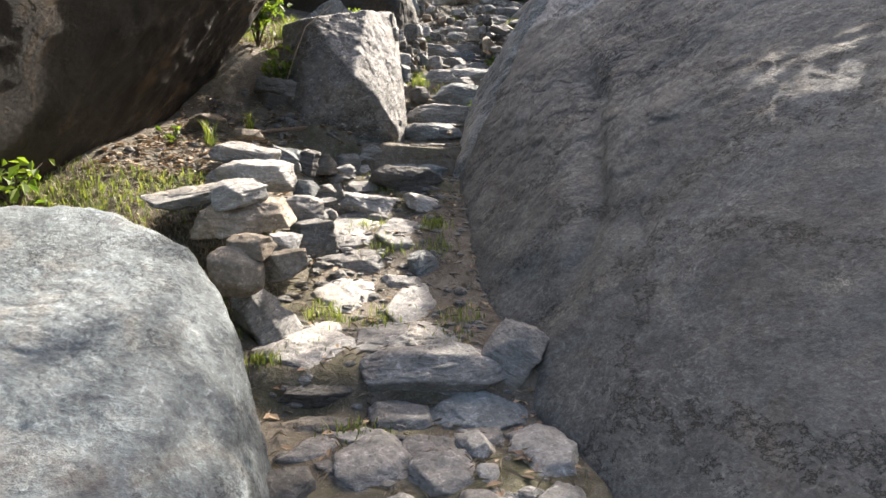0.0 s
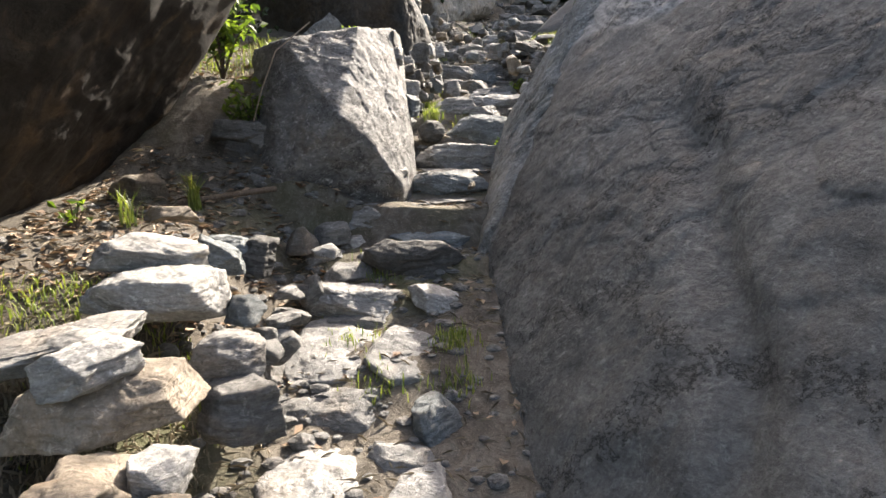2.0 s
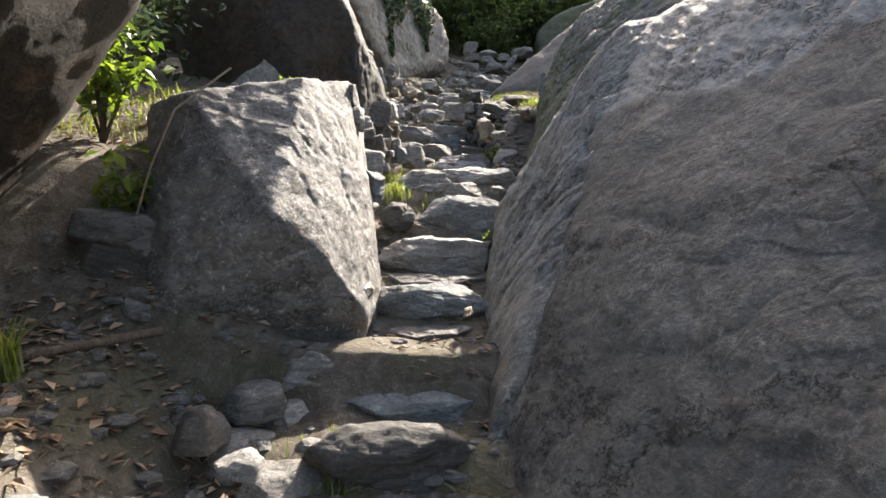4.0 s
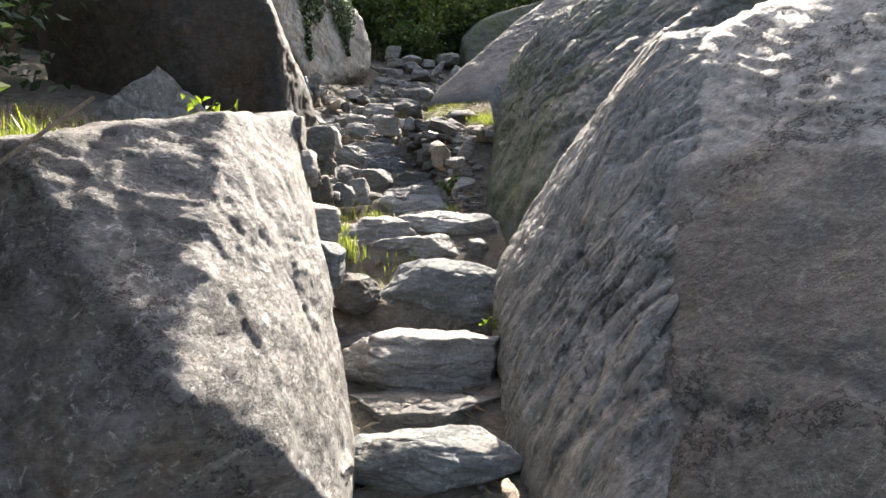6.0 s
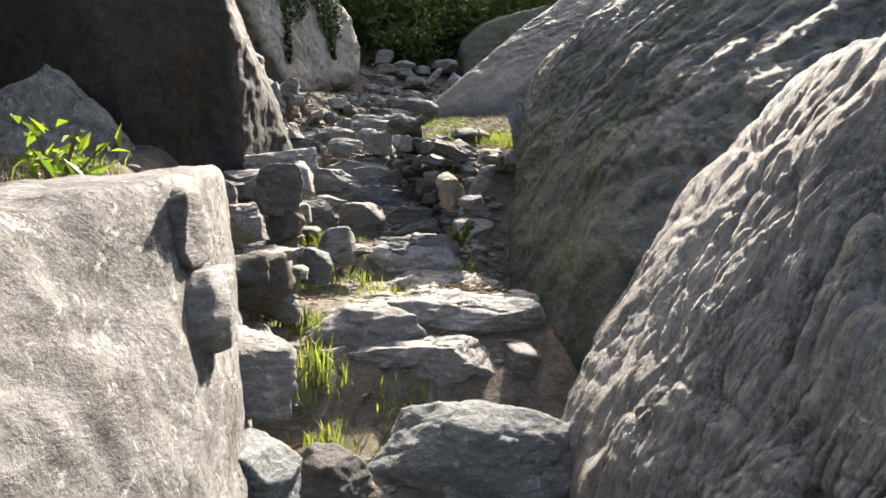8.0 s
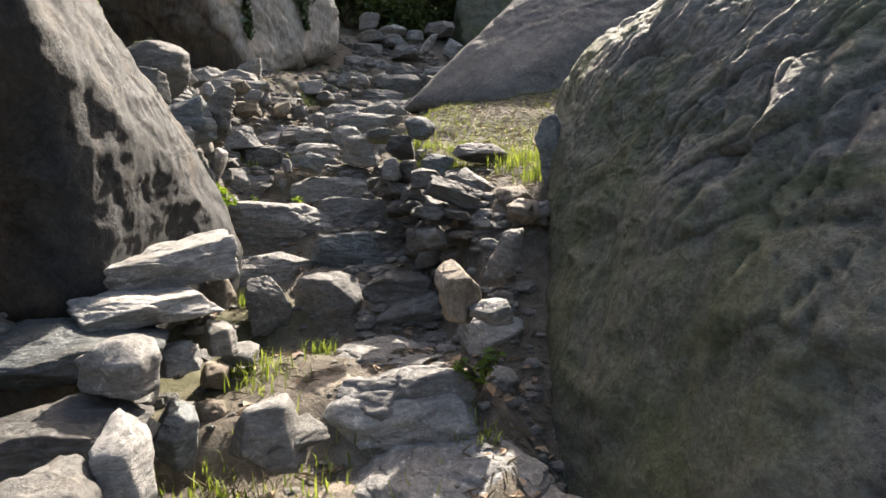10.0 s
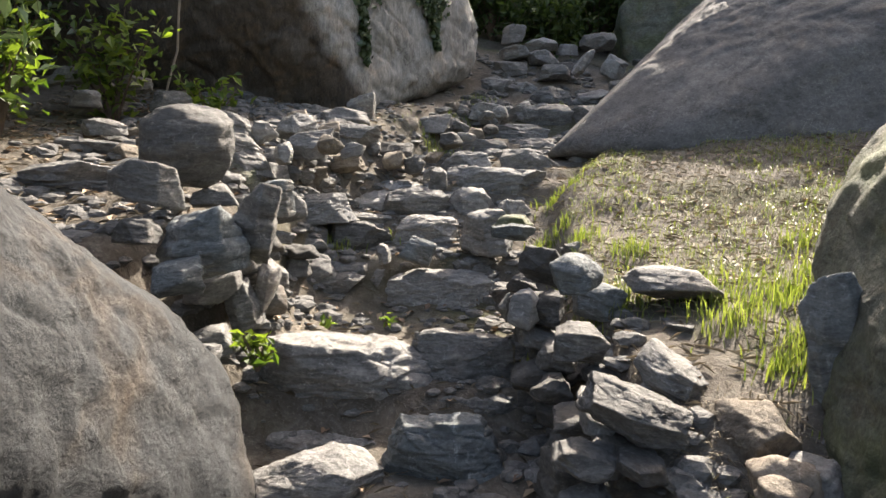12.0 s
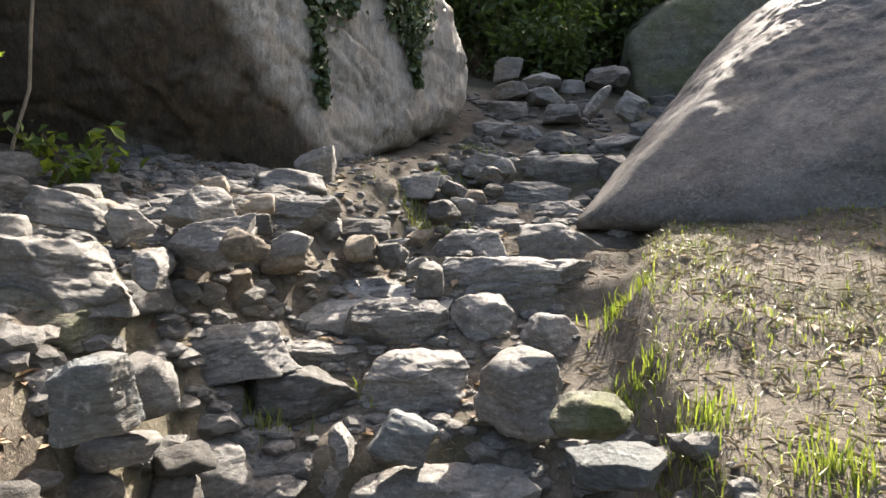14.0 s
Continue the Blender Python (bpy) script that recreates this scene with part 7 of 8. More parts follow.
stone("loose_stone", -0.846, 11.815, 3.659, 0.139, 0.202, 0.071, 9, -0, -7, GREY, 510, 0.60, 4, "grey schist stone lying loose on the earth slope", "loose stones on the slope")
stone("loose_stone", -0.501, 12.154, 3.684, 0.169, 0.224, 0.111, 106, 6, 4, DARK, 511, 0.43, 4, "dark grey schist stone lying loose on the earth slope", "loose stones on the slope")
stone("loose_stone", -0.782, 11.668, 3.622, 0.160, 0.195, 0.118, 102, -5, -4, TAN, 512, 0.48, 4, "brownish tan stone lying loose on the earth slope", "loose stones on the slope")
stone("loose_stone", -0.622, 13.000, 3.756, 0.177, 0.183, 0.107, 151, -4, -3, GREY, 513, 0.33, 4, "grey schist stone lying loose on the earth slope", "loose stones on the slope")
stone("loose_stone", -0.320, 13.138, 3.767, 0.257, 0.173, 0.185, 15, 5, -7, TAN, 516, 0.39, 4, "brownish tan stone lying loose on the earth slope", "loose stones on the slope")
stone("loose_stone", -0.335, 13.041, 3.864, 0.208, 0.259, 0.126, 142, -7, 6, TAN, 519, 0.56, 4, "brownish tan stone lying loose on the earth slope", "loose stones on the slope")
stone("wall_stone", 0.900, 10.356, 2.984, 0.193, 0.214, 0.102, 132, 11, -6, DARK, 522, 0.58, 4, "dark grey schist stone of the rough dry-laid wall", "stones of the dry walls")
stone("wall_stone", 0.847, 9.800, 2.785, 0.156, 0.186, 0.091, 145, 11, -11, DARK, 523, 0.52, 4, "dark grey schist stone of the rough dry-laid wall", "stones of the dry walls")
stone("wall_stone", 0.865, 9.893, 2.976, 0.212, 0.199, 0.121, 16, 10, -2, DARK, 527, 0.57, 4, "dark grey schist stone of the rough dry-laid wall", "stones of the dry walls")
stone("wall_stone", 0.916, 10.330, 2.848, 0.232, 0.253, 0.151, 171, -15, 5, DARK, 529, 0.55, 4, "dark grey schist stone of the rough dry-laid wall", "stones of the dry walls")
stone("wall_stone", 0.859, 9.815, 2.787, 0.229, 0.226, 0.161, 104, 3, -6, BLUE, 534, 0.35, 4, "blue-grey schist stone of the rough dry-laid wall", "stones of the dry walls")
stone("wall_stone", 0.946, 10.256, 3.058, 0.168, 0.224, 0.101, 34, -9, 3, BLUE, 536, 0.59, 4, "blue-grey schist stone of the rough dry-laid wall", "stones of the dry walls")
stone("wall_stone", 0.986, 10.415, 3.093, 0.246, 0.224, 0.164, 9, 14, 6, DARK, 540, 0.49, 4, "dark grey schist stone of the rough dry-laid wall", "stones of the dry walls")
stone("wall_stone", 0.918, 10.056, 3.015, 0.198, 0.245, 0.110, 137, -7, -4, BLUE, 541, 0.28, 4, "blue-grey schist stone of the rough dry-laid wall", "stones of the dry walls")
stone("wall_stone", 0.843, 10.009, 2.817, 0.152, 0.258, 0.064, 77, -5, -1, BLUE, 544, 0.38, 4, "blue-grey schist stone of the rough dry-laid wall", "stones of the dry walls")
stone("wall_stone", 0.909, 10.005, 2.936, 0.225, 0.203, 0.119, 120, 6, 7, DARK, 547, 0.57, 4, "dark grey schist stone of the rough dry-laid wall", "stones of the dry walls")

# ---- plants ----
def leaves_mesh(name, centres, normals, size, aspect, mat, rng, curl=0.25):
    """Leaves as folded four-corner blades, one island each."""
    k = len(centres)
    n = normals / (np.linalg.norm(normals, axis=1)[:, None] + 1e-9)
    a = np.cross(n, rng.normal(size=(k, 3)))
    a /= np.linalg.norm(a, axis=1)[:, None] + 1e-9
    b = np.cross(n, a)
    s = (size * rng.uniform(0.6, 1.3, k))[:, None]
    tip, root = centres + a * s * 0.5 - n * s * curl * 0.5, centres - a * s * 0.5
    l, r = centres + b * s * aspect * 0.5 + n * s * curl * 0.35, centres - b * s * aspect * 0.5 + n * s * curl * 0.35
    v = np.stack([root, l, tip, r], 1).reshape(-1, 3)
    i = np.arange(k)[:, None] * 4
    f = np.concatenate([i + (0, 1, 2), i + (0, 2, 3)], 1).reshape(-1, 3)
    return mesh_of(name, v, f, mat, False)


def blades_mesh(name, roots, height, width, mat, rng, lean=0.5):
    k = len(roots)
    ang = rng.uniform(0, 2 * math.pi, k)
    side = np.stack([np.cos(ang), np.sin(ang), 0 * ang], 1)
    way = np.stack([-np.sin(ang), np.cos(ang), 0 * ang], 1) * (rng.uniform(0.1, 1.0, k) * lean)[:, None]
    h = (height * rng.uniform(0.45, 1.2, k))[:, None]
    w = (width * rng.uniform(0.7, 1.3, k))[:, None]
    up = np.array((0, 0, 1.0))
    m = roots + up * h * 0.55 + way * h * 0.35
    t = roots + up * h * (1 - 0.25 * lean) + way * h * 1.1
    v = np.stack([roots - side * w, roots + side * w, m + side * w * 0.8, m - side * w * 0.8, t], 1).reshape(-1, 3)
    i = np.arange(k)[:, None] * 5
    f = np.concatenate([i + (0, 1, 2), i + (0, 2, 3), i + (3, 2, 4)], 1).reshape(-1, 3)
    return mesh_of(name, v, f, mat, False)


def on_ground(x, y, lift=0.0):
    return np.stack([x, y, ground_height(x, y) + lift], 1)


def tufts(name, spots, height, width, mat, seed, label):
    """spots: x, y, radius, blades."""
    rng = np.random.default_rng(seed)
    roots = []
    for x, y, r, k in spots:
        c = rng.normal(0, r * 0.5, (k, 2)) + (x, y)
        roots.append(on_ground(c[:, 0], c[:, 1], -0.01))
    ob = new(name, blades_mesh(name, np.concatenate(roots), height, width, mat, rng))
    return tagged(ob, label, "grass", kind="stuff")


def field(name, x0, x1, y0, y1, k, height, width, mat, seed, label, keep=None, lean=0.9):
    rng = np.random.default_rng(seed)
    x, y = rng.uniform(x0, x1, k), rng.uniform(y0, y1, k)
    ok = fractal(np.stack([x, y, 0 * x], 1), 1.6, 3, seed) + rng.uniform(-0.6, 0.6, k) > -0.1
    if keep:
        ok &= keep(x, y)
    ob = new(name, blades_mesh(name, on_ground(x[ok], y[ok], -0.005), height, width, mat, rng, lean))
    return tagged(ob, label, "grass", kind="stuff")


RIGHT_FIELD = lambda x, y: x > np.interp(y, (9, 11, 12, 13), (0.85, 0.85, 1.15, 1.5))
field("meadow_grass", 0.8, 3.2, 9.3, 13.4, 30000, 0.04, 0.0016, STRAW, 101, "short dry straw-coloured grass on the slope", RIGHT_FIELD, 1.4)
field("meadow_grass", 0.8, 3.2, 9.3, 13.4, 12000, 0.06, 0.002, GRASS, 102, "short green grass on the slope", RIGHT_FIELD, 1.2)
field("terrace_grass", -2.2, -0.85, 2.3, 3.7, 12000, 0.06, 0.0028, STRAW, 103, "dry grass on the terrace beside the cairn", None, 1.2)
field("terrace_grass", -2.2, -0.85, 2.3, 3.7, 6000, 0.07, 0.003, GRASS, 104, "green grass on the terrace beside the cairn")
field("ledge_grass", -1.9, -0.55, 5.9, 7.6, 3500, 0.09, 0.0028, STRAW, 105, "dry grass behind the split boulder")
field("ledge_grass", -1.9, -0.55, 5.9, 7.6, 1500, 0.10, 0.003, GRASS, 106, "green grass behind the split boulder")
tufts("path_grass", [(-0.35, 3.75, 0.1, 70), (-0.05, 3.75, 0.1, 120), (-0.58, 3.05, 0.12, 160), (-0.3, 2.95, 0.15, 90), (-0.72, 2.5, 0.06, 130), (-0.05, 4.0, 0.09, 160), (-0.5, 4.1, 0.15, 120), (-0.42, 4.62, 0.12, 120),
      (-0.3, 2.15, 0.12, 60), (0.02, 2.75, 0.12, 60), (0.1, 2.95, 0.1, 70), (-0.62, 2.65, 0.12, 60)], 0.07, 0.0025, GRASS, 111, "small green grass tufts between the path stones")
tufts("stair_grass", [(-0.26, 6.2, 0.05, 50), (-0.22, 6.75, 0.08, 90), (0.5, 6.7, 0.06, 60), (0.05, 6.85, 0.12, 90), (-0.1, 7.3, 0.1, 90), (-0.3, 7.3, 0.12, 200), (-0.25, 7.0, 0.1, 160), (0.55, 8.35, 0.08, 70), (0.1, 8.1, 0.3, 160), (-0.25, 8.2, 0.15, 160), (-0.15, 8.8, 0.15, 120),
      (-0.2, 9.6, 0.06, 60), (0.1, 9.15, 0.08, 60), (-0.32, 10.6, 0.1, 90), (-0.25, 11.6, 0.1, 110), (0.05, 11.75, 0.06, 40), (0.6, 14.1, 0.2, 180), (0.3, 13.4, 0.25, 160), (1.6, 15.0, 0.12, 130), (0.8, 14.9, 0.2, 160), (0.85, 11.0, 0.12, 150), (0.95, 11.6, 0.12, 150), (1.1, 12.1, 0.14, 150), (0.78, 10.5, 0.12, 120), (0.5, 13.0, 0.12, 140)], 0.09, 0.003, GRASS, 112, "green grass tufts growing beside the stone steps")
tufts("tall_grass", [(1.45, 9.75, 0.13, 320), (1.3, 9.65, 0.12, 200), (1.7, 10.2, 0.2, 260), (0.95, 10.3, 0.15, 200), (1.0, 11.2, 0.12, 160), (1.9, 10.6, 0.15, 160), (1.2, 10.9, 0.1, 120), (1.25, 10.0, 0.15, 150), (1.5, 10.1, 0.25, 260), (1.25, 10.3, 0.2, 160)], 0.095, 0.0026, GRASS, 113, "tall bright green grass above the dry wall")
tufts("tall_grass", [(-1.35, 4.6, 0.03, 60), (-1.5, 4.25, 0.04, 30), (-1.25, 6.2, 0.12, 160), (-1.4, 6.4, 0.15, 160)], 0.2, 0.004, GRASS, 114, "upright green grass beside the terrace stones")


def litter(name, boxes, size, mat, seed, label, category="leaves", aspect=0.55):
    rng = np.random.default_rng(seed)
    pts = []
    for x0, x1, y0, y1, k in boxes:
        pts.append(on_ground(rng.uniform(x0, x1, k), rng.uniform(y0, y1, k), 0.012))
    c = np.concatenate(pts)
    nrm = rng.normal(0, 0.22, c.shape) + (0, 0, 1)
    return tagged(new(name, leaves_mesh(name, c, nrm, size, aspect, mat, rng, 0.2)), label, category, kind="stuff")


litter("leaf_litter", [(-2.0, -0.7, 3.6, 5.2, 900), (-0.7, 0.5, 1.2, 4.5, 180), (0.25, 0.45, 1.9, 2.4, 50), (-0.3, 0.5, 4.5, 9.3, 110), (0.45, 0.9, 7.5, 9.0, 110), (0.9, 3.0, 9.3, 13.0, 160), (-1.9, -0.5, 5.6, 7.5, 500), (-0.6, 0.8, 9.3, 14.0, 300), (-2.4, -0.6, 10.3, 13.4, 900)], 0.055, LITTER, 121, "brown dead leaves fallen on the earth")
litter("straw_litter", [(-2.0, -0.7, 2.2, 5.2, 1600), (-0.7, 0.45, 1.2, 4.6, 900), (-0.3, 0.5, 4.5, 9.3, 700), (0.3, 0.95, 7.3, 9.0, 600), (-0.6, 0.9, 9.3, 14.0, 900), (-2.2, -0.5, 5.6, 7.4, 700), (0.85, 3.0, 9.3, 13.0, 2600), (-2.4, -0.5, 10.2, 13.6, 1800)], 0.07, STRAW, 122, "dry straw and twigs strewn on the earth", "straw", 0.05)


def pebbles(name, boxes, mat, seed, label):
    rng = np.random.default_rng(seed)
    dirs, faces = sphere(2)
    vs, fs, base = [], [], 0
    for x0, x1, y0, y1, k, size in boxes:
        c = on_ground(rng.uniform(x0, x1, k), rng.uniform(y0, y1, k), 0.0)
        for p in c:
            s = size * rng.uniform(0.35, 1.3) * np.array([1, rng.uniform(0.6, 1), rng.uniform(0.35, 0.7)])
            vs.append(dirs * (1 + rng.normal(0, 0.12, (len(dirs), 1))) * s + p)
            fs.append(faces + base)
            base += len(dirs)
    return tagged(new(name, mesh_of(name, np.concatenate(vs), np.concatenate(fs), mat, False)), label, "stones", kind="stuff")


pebbles("rubble", [(-1.5, -0.35, 9.3, 13.2, 520, 0.05), (0.3, 1.0, 8.9, 11.6, 260, 0.05), (-0.5, 0.7, 10.2, 13.6, 260, 0.035), (-0.9, -0.3, 6.2, 9.2, 160, 0.045), (-0.75, 0.35, 1.6, 4.8, 220, 0.03), (-1.3, -0.5, 3.2, 5.1, 140, 0.04), (0.4, 2.2, 13.2, 16.5, 320, 0.07), (-1.6, -0.2, 11.0, 13.4, 420, 0.06), (-0.4, 0.9, 11.5, 14.2, 300, 0.04)], GREY, 133, "broken grey schist rubble between the larger stones")
pebbles("pebbles", [(-0.7, 0.4, 1.2, 4.6, 260, 0.018), (-0.35, 0.45, 4.4, 9.2, 260, 0.018), (-0.45, 0.7, 9.2, 14, 420, 0.022), (-1.9, -0.6, 3.6, 5.2, 160, 0.025), (0.5, 1.0, 8.2, 9.4, 120, 0.03), (-1.9, -0.5, 10.3, 13.4, 320, 0.04), (0.6, 0.8, 9.2, 11.2, 120, 0.05)], GREY, 131, "small loose grey stones on the earth")


def shrub(name, x, y, z, spread_, high, k, size, mat, seed, label, stems=7, aspect=0.5):
    """A leafy plant: stems from one root, leaves along and at the end of them."""
    rng = np.random.default_rng(seed)
    top = new(name)
    top.location = (x, y, z)
    cs, ns = [], []
    bm = bmesh.new()
    for s in range(stems):
        a, r = rng.uniform(0, 2 * math.pi), rng.uniform(0.2, 1.0) * spread_
        end = np.array([math.cos(a) * r, math.sin(a) * r, high * rng.uniform(0.55, 1.05)])
        midp = end * (0.4, 0.4, 0.7)
        pts = [(1 - u) ** 2 * np.zeros(3) + 2 * u * (1 - u) * midp + u * u * end for u in np.linspace(0, 1, 6)]
        rad = np.linspace(0.006, 0.002, 6) * (1 + high)
        ring = None
        for p, q in zip(pts, rad):
            now = [bm.verts.new((p[0] + q * math.cos(b), p[1] + q * math.sin(b), p[2])) for b in (0, 2.1, 4.2)]
            if ring:
                for i in range(3):
                    bm.faces.new((ring[i], ring[(i + 1) % 3], now[(i + 1) % 3], now[i]))
            ring = now
        per = k // stems
        u = rng.uniform(0.3, 1.0, per)[:, None]
        c = (2 * u * (1 - u)) * midp + u * u * end + rng.normal(0, spread_ * 0.16, (per, 3))
        cs.append(c)
        ns.append(rng.normal(0, 0.6, (per, 3)) + (0, -0.2, 0.8))
    me = bpy.data.meshes.new("stem")
    bm.to_mesh(me)
    bm.free()
    me.materials.append(BARK)
    st = new("stem", me)
    st.parent = top
    lv = new("foliage", leaves_mesh("foliage", np.concatenate(cs), np.concatenate(ns), size, aspect, mat, rng))
    lv.parent = top
    return tagged(top, label, "plant")


shrub("shrub", -1.95, 2.95, 1.25, 0.22, 0.28, 70, 0.07, LEAF, 141, "small shrub with dusty green leaves under the rock")
shrub("seedling", -1.72, 4.2, 1.5, 0.08, 0.15, 30, 0.05, LEAF, 142, "small green seedling at the foot of the rock")
shrub("leafy_plant", -1.25, 5.35, 1.95, 0.24, 0.3, 150, 0.075, LEAF, 143, "bright green leafy plant beside the split boulder")
shrub("leafy_plant", -1.62, 5.9, 2.35, 0.28, 0.6, 260, 0.085, LEAF, 144, "tall bright green leafy plant behind the split boulder", 10)
shrub("fern", -0.85, 6.75, 2.62, 0.14, 0.2, 90, 0.06, LEAF, 145, "bright yellow-green fern on the boulder's ledge", 9, 0.3)
shrub("seedling", -0.2, 10.75, 2.93, 0.06, 0.06, 16, 0.05, LEAF, 146, "small green seedling on the earth step")
shrub("seedling", 0.05, 10.8, 2.93, 0.06, 0.05, 14, 0.05, LEAF, 147, "small green seedling on the earth step")
shrub("leafy_plant", -0.35, 10.1, 2.95, 0.09, 0.16, 60, 0.06, LEAF, 148, "pale green leafy plant in a gap of the wall")
shrub("weed", 0.3, 6.22, 1.85, 0.1, 0.07, 50, 0.035, LEAF, 149, "low green weed at the foot of a step")
shrub("weed", 0.6, 8.45, 2.42, 0.08, 0.14, 50, 0.05, LEAF, 150, "small green weed beside the path")
for i, (x, y, z, r, h, k) in enumerate([(-1.75, 12.1, 3.85, 0.45, 0.75, 420), (-2.3, 11.6, 3.9, 0.6, 1.1, 700), (-1.25, 12.5, 3.85, 0.3, 0.4, 160), (-2.6, 12.6, 4.0, 0.8, 1.8, 1100), (-1.9, 11.2, 3.75, 0.35, 0.6, 260)]):
    shrub("bush", x, y, z, r, h, k, 0.085, LEAF if i != 3 else IVY, 160 + i, "bush with bright sunlit leaves before the dark rock", 9)
for i, (x, y, z, r, h, k) in enumerate([(-2.4, 8.3, 2.9, 0.9, 1.7, 1800), (-2.0, 10.6, 3.5, 0.9, 2.2, 2200), (-3.4, 9.6, 3.2, 1.2, 3.0, 2600), (-2.2, 7.0, 2.6, 0.6, 1.0, 700), (-3.6, 12.0, 3.9, 1.3, 3.2, 2600)]):
    shrub("dark_bush", x, y, z, r, h, k, 0.1, IVY, 170 + i, "dense dark evergreen bush in deep shade behind the rocks", 16)


def ivy(name, seeds, k, size, seed, label):
    """Leaves that lie against the rock, in hanging strands."""
    rng = np.random.default_rng(seed)
    cs = []
    for (x0, y0, z0), (x1, y1, z1), width, share in seeds:
        u = rng.uniform(0, 1, int(k * share))[:, None]
        c = np.array((x0, y0, z0)) * (1 - u) + np.array((x1, y1, z1)) * u + rng.normal(0, 1, (len(u), 3)) * width * (0.3 + 0.7 * (1 - u))
        cs.append(c)
    c = np.concatenate(cs)
    deps = bpy.context.evaluated_depsgraph_get()
    keep, nrm = [], []
    for p in c:
        hit, place, nn, _, ob, _ = scene.ray_cast(deps, Vector((p[0] + 0.9, p[1] - 1.6, p[2] + 0.3)), Vector((-0.9, 1.6, -0.3)).normalized(), distance=4.0)
        if hit and ob.name.startswith("ivy_boulder"):
            keep.append(np.array(place) + np.array(nn) * rng.uniform(0.01, 0.06))
            nrm.append(np.array(nn) + rng.normal(0, 0.45, 3))
    if not keep:
        return None
    return tagged(new(name, leaves_mesh(name, np.array(keep), np.array(nrm), size, 0.8, IVY, rng)), label, "ivy")


bpy.context.view_layer.update()
ivy("ivy", [((0.1, 14.6, 6.1), (0.15, 14.7, 5.15), 0.24, 0.45), ((-0.35, 14.0, 6.0), (-0.3, 14.0, 5.2), 0.22, 0.3), ((-0.45, 13.8, 5.6), (-0.33, 13.7, 4.5), 0.035, 0.15), ((0.15, 14.6, 5.4), (0.2, 14.7, 4.75), 0.04, 0.1), ((-0.2, 14.2, 6.2), (0.3, 14.9, 5.9), 0.15, 0.1)], 5200, 0.07, 181, "dark green ivy hanging down the pale boulder face")


def cord(name, pts, radius, mat, label, category):
    cu = bpy.data.curves.new(name, "CURVE")
    cu.dimensions, cu.bevel_depth = "3D", radius
    sp = cu.splines.new("POLY")
    sp.points.add(len(pts) - 1)
    for q, p in zip(sp.points, pts):
        q.co = (*p, 1)
    deps = bpy.context.evaluated_depsgraph_get()
    tmp = new(name, cu)
    bpy.context.view_layer.update()
    me = bpy.data.meshes.new_from_object(tmp.evaluated_get(bpy.context.evaluated_depsgraph_get()))
    bpy.data.objects.remove(tmp)
    me.materials.append(mat)
    return tagged(new(name, me), label, category)


WOOD = rock_material("dry_wood", (0.22, 0.17, 0.12), (0.45, 0.37, 0.28), vein=0, lichen=0.1, strata=(3, 3, 1), scale=3, rust=0)


def tree(name, seed, high, leaves, mat, label, low=0.05):
    rng = np.random.default_rng(seed)
    top = new(name)
    bm = bmesh.new()

    def limb(a, b, r0, r1, bend):
        a, b = np.array(a, float), np.array(b, float)
        ring, m = None, (a + b) / 2 + bend
        w = (b - a) / np.linalg.norm(b - a)
        s = np.cross(w, (0.3, 0.5, 0.1))
        s /= np.linalg.norm(s)
        t = np.cross(w, s)
        for u in np.linspace(0, 1, 7):
            p = (1 - u) ** 2 * a + 2 * u * (1 - u) * m + u * u * b
            r = r0 + (r1 - r0) * u
            now = [bm.verts.new(p + r * (math.cos(c) * s + math.sin(c) * t)) for c in np.linspace(0, 2 * math.pi, 8)[:-1]]
            if ring:
                for i in range(7):
                    bm.faces.new((ring[i], ring[(i + 1) % 7], now[(i + 1) % 7], now[i]))
            ring = now

    limb((0, 0, -0.4), (rng.normal(0, 0.4), rng.normal(0, 0.4), high * 0.8), 0.02 * high, 0.05, rng.normal(0, 0.3, 3))
    clumps = []
    for _ in range(22):
        z = high * rng.uniform(low, 0.75)
        a, r = rng.uniform(0, 2 * math.pi), high * rng.uniform(0.14, 0.3)
        e = (math.cos(a) * r, math.sin(a) * r, z + high * rng.uniform(0.02, 0.2))
        limb((0, 0, z), e, 0.045, 0.012, rng.normal(0, 0.2, 3))
        clumps.append(e)
        for _ in range(3):
            clumps.append(np.array(e) * rng.uniform(0.5, 1.05) + rng.normal(0, high * 0.06, 3) + (0, 0, high * 0.05))
    me = bpy.data.meshes.new("trunk")
    bm.to_mesh(me)
    bm.free()
    me.materials.append(BARK)
    tr = new("trunk", me)
    tr.parent = top
    cs = np.concatenate([rng.normal(0, high * 0.055, (leaves // len(clumps), 3)) * (1, 1, 0.7) + np.array(c) for c in clumps])
    cr = new("crown", leaves_mesh("crown", cs, rng.normal(0, 0.7, cs.shape) + (0, 0, 0.7), 0.022 * high, 0.6, mat, rng))
    cr.parent = top
    return tagged(top, label, "tree", "trees behind the rocks")


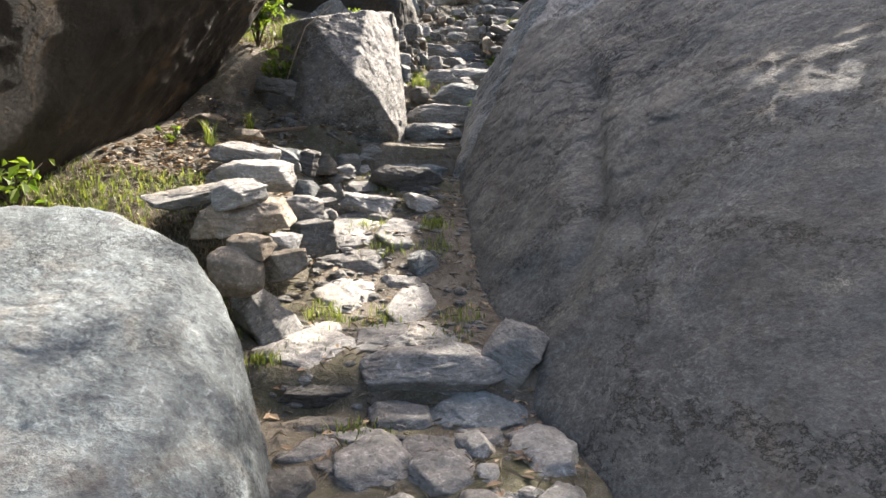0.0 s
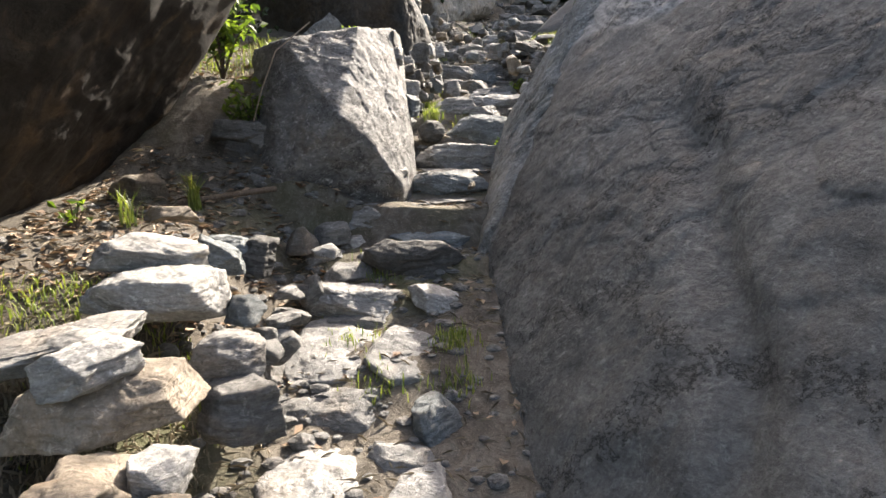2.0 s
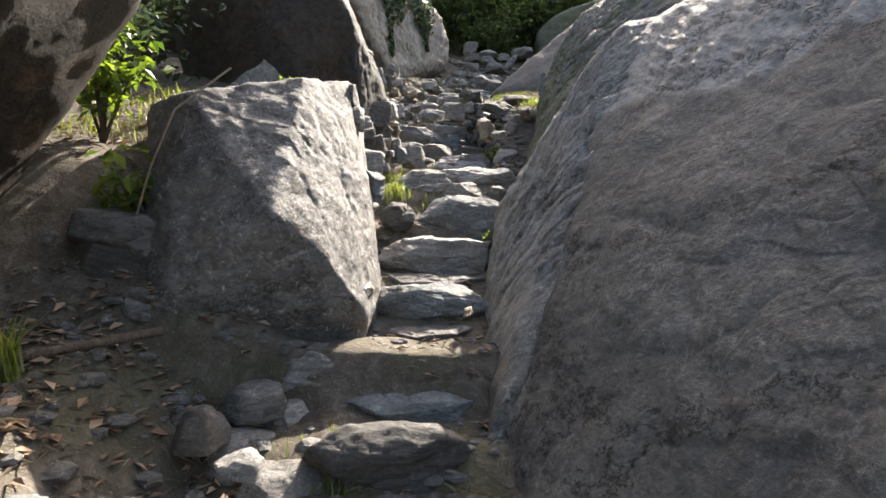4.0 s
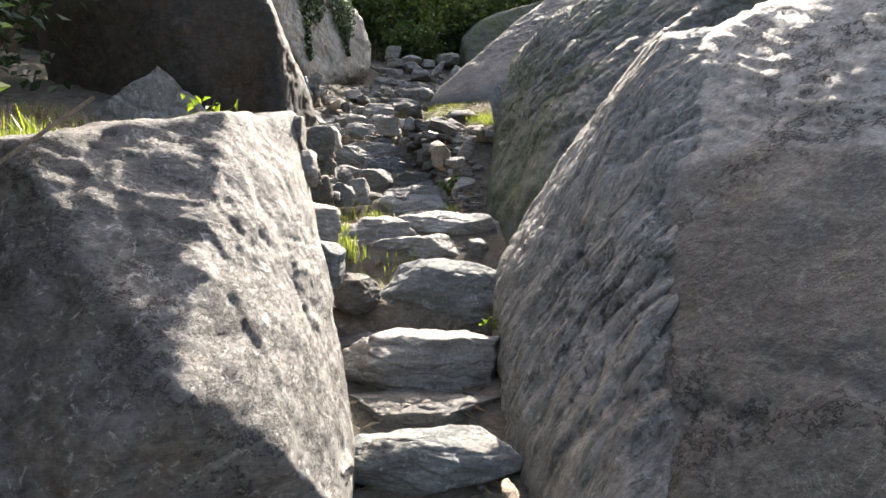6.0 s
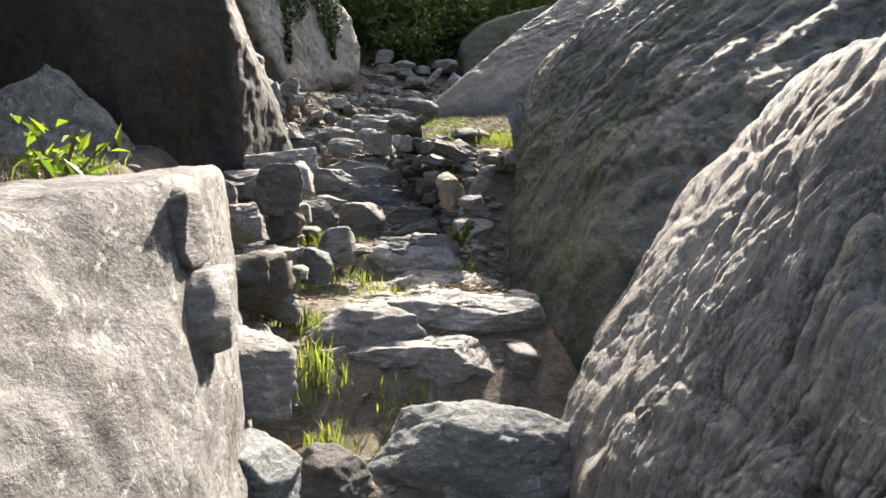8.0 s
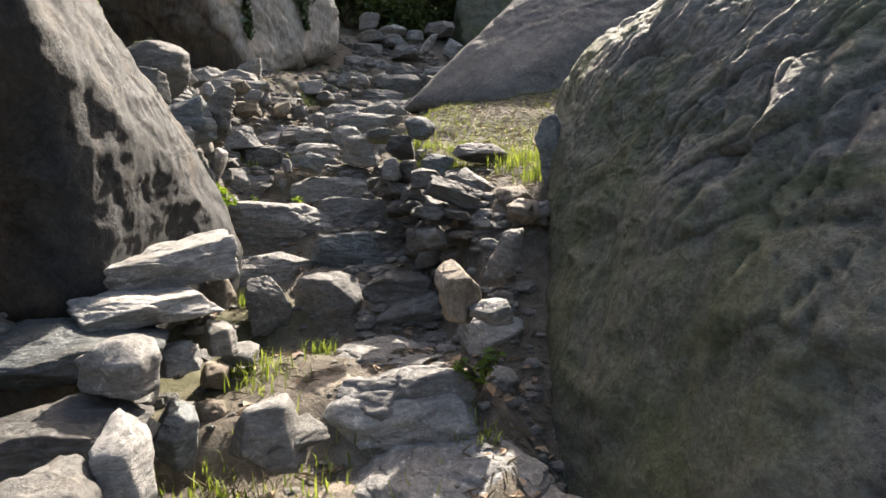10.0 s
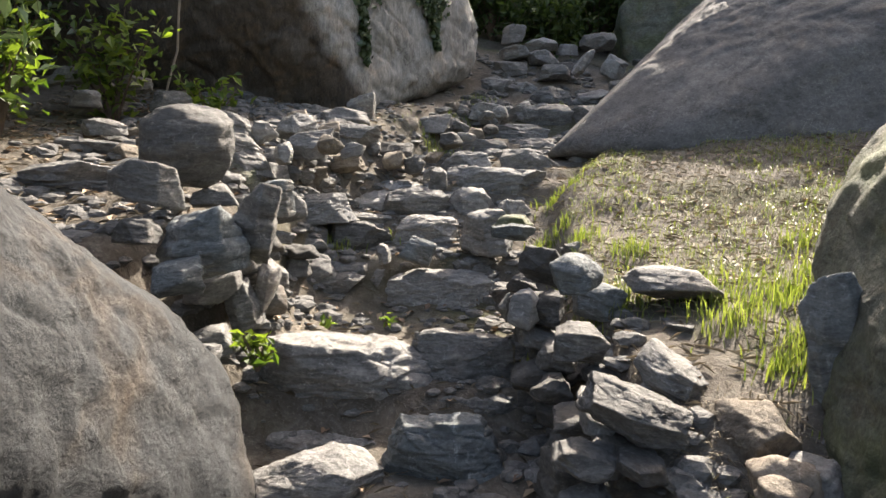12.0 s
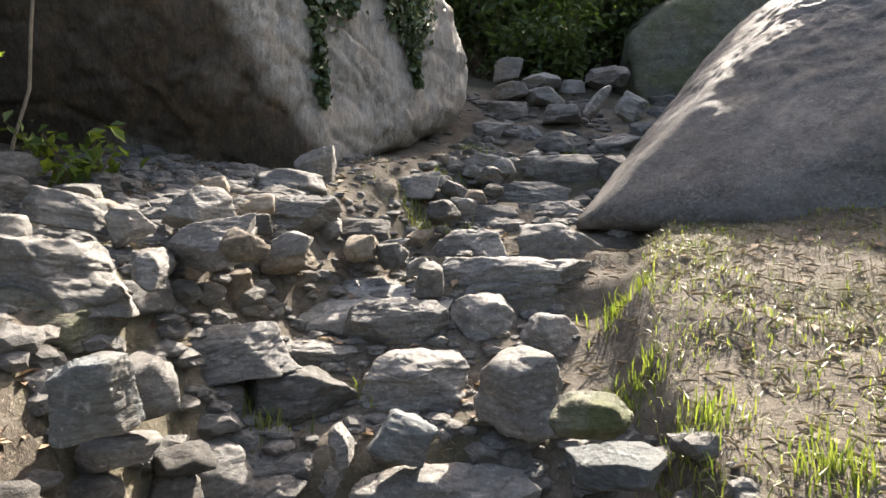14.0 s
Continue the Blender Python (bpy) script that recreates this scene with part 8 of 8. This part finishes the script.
for i, (x, y, r, h, k) in enumerate([(1.2, 18.4, 1.2, 1.6, 2600), (2.8, 18.2, 1.1, 1.8, 2600), (4.6, 18.6, 1.3, 2.2, 2800), (-0.6, 18.8, 1.3, 2.4, 2800), (0.4, 20.0, 1.5, 2.6, 3000), (2.4, 20.2, 1.5, 2.8, 3000), (4.4, 20.6, 1.6, 3.0, 3000), (6.6, 20.0, 1.8, 3.2, 3000), (1.9, 17.4, 0.8, 0.9, 1600), (3.6, 19.2, 1.3, 2.2, 2600), (-2.2, 19.4, 1.6, 2.8, 2800)]):
    shrub("undergrowth_bush", x, y, float(ground_height(np.array([x]), np.array([y]))[0]) - 0.05, r, h, k, 0.13, WOODS, 190 + i, "dense dark green undergrowth bush at the wood's edge", 22)

kinds = [tree("tree", 201, 4.2, 10000, WOODS, "broadleaf tree with dense green leaves on the hillside"), tree("tree", 202, 4.8, 12000, WOODS, "taller broadleaf tree with a dense crown on the hillside"), tree("tree", 203, 3.2, 7000, LEAF, "young tree with bright sunlit leaves on the hillside")]
# Unseen tree, added beyond the view to keep sun off the leaning boulder.
shade = tree("tree", 204, 7.0, 7500, WOODS, "tall broadleaf tree added out of view to shade the leaning boulder", 0.42)
shade.matrix_world = pose(5.5, 8.6, 2.2, 0, 0, 20)
spots = [(0, 3.2, 20.5), (1, -0.5, 23.0), (2, 0.6, 19.2), (0, -3.5, 20.0), (1, 6.5, 22.5), (2, 4.8, 19.8), (0, 1.2, 22.0), (1, 3.5, 26.0), (0, 8.5, 18.5), (1, -5.5, 25.0), (0, -6.0, 16.5), (1, -8.0, 20.0), (2, 2.2, 18.6), (0, 5.2, 24.0), (1, 10.0, 24.0), (0, -1.8, 20.5), (1, 1.0, 29.0), (1, 7.0, 29.0), (1, -3.0, 29.0), (2, 6.2, 18.2), (0, -7, 12.0), (0, -6.5, 7.5), (1, -9.0, 9.0)]
used = set()
for i, (k, x, y) in enumerate(spots):
    m = pose(x, y, float(ground_height(np.array([x]), np.array([y]))[0]), 0, 0, 77 * i)
    if k in used:
        copy_thing(kinds[k], m)
    else:
        kinds[k].matrix_world = m
        used.add(k)

# ---- twigs ----
cord("hanging_vine", [(-1.44, 12.6, 5.7), (-1.45, 12.6, 5.3), (-1.47, 12.62, 5.0), (-1.51, 12.63, 4.7), (-1.53, 12.63, 4.45), (-1.6, 12.6, 4.2), (-1.66, 12.58, 3.85)], 0.008, WOOD, "thin pale vine hanging before the dark rock", "vine")
cord("dry_stalk", [(-1.25, 5.25, 1.95), (-1.15, 5.2, 2.2), (-1.06, 5.22, 2.42), (-0.88, 5.35, 2.6)], 0.0045, WOOD, "dry pale stalk leaning on the split boulder", "twig")
cord("fallen_stick", [(-1.45, 4.65, 1.6), (-1.2, 4.75, 1.63), (-1.0, 4.85, 1.65)], 0.015, BARK, "dark fallen stick lying on the terrace earth", "twig")
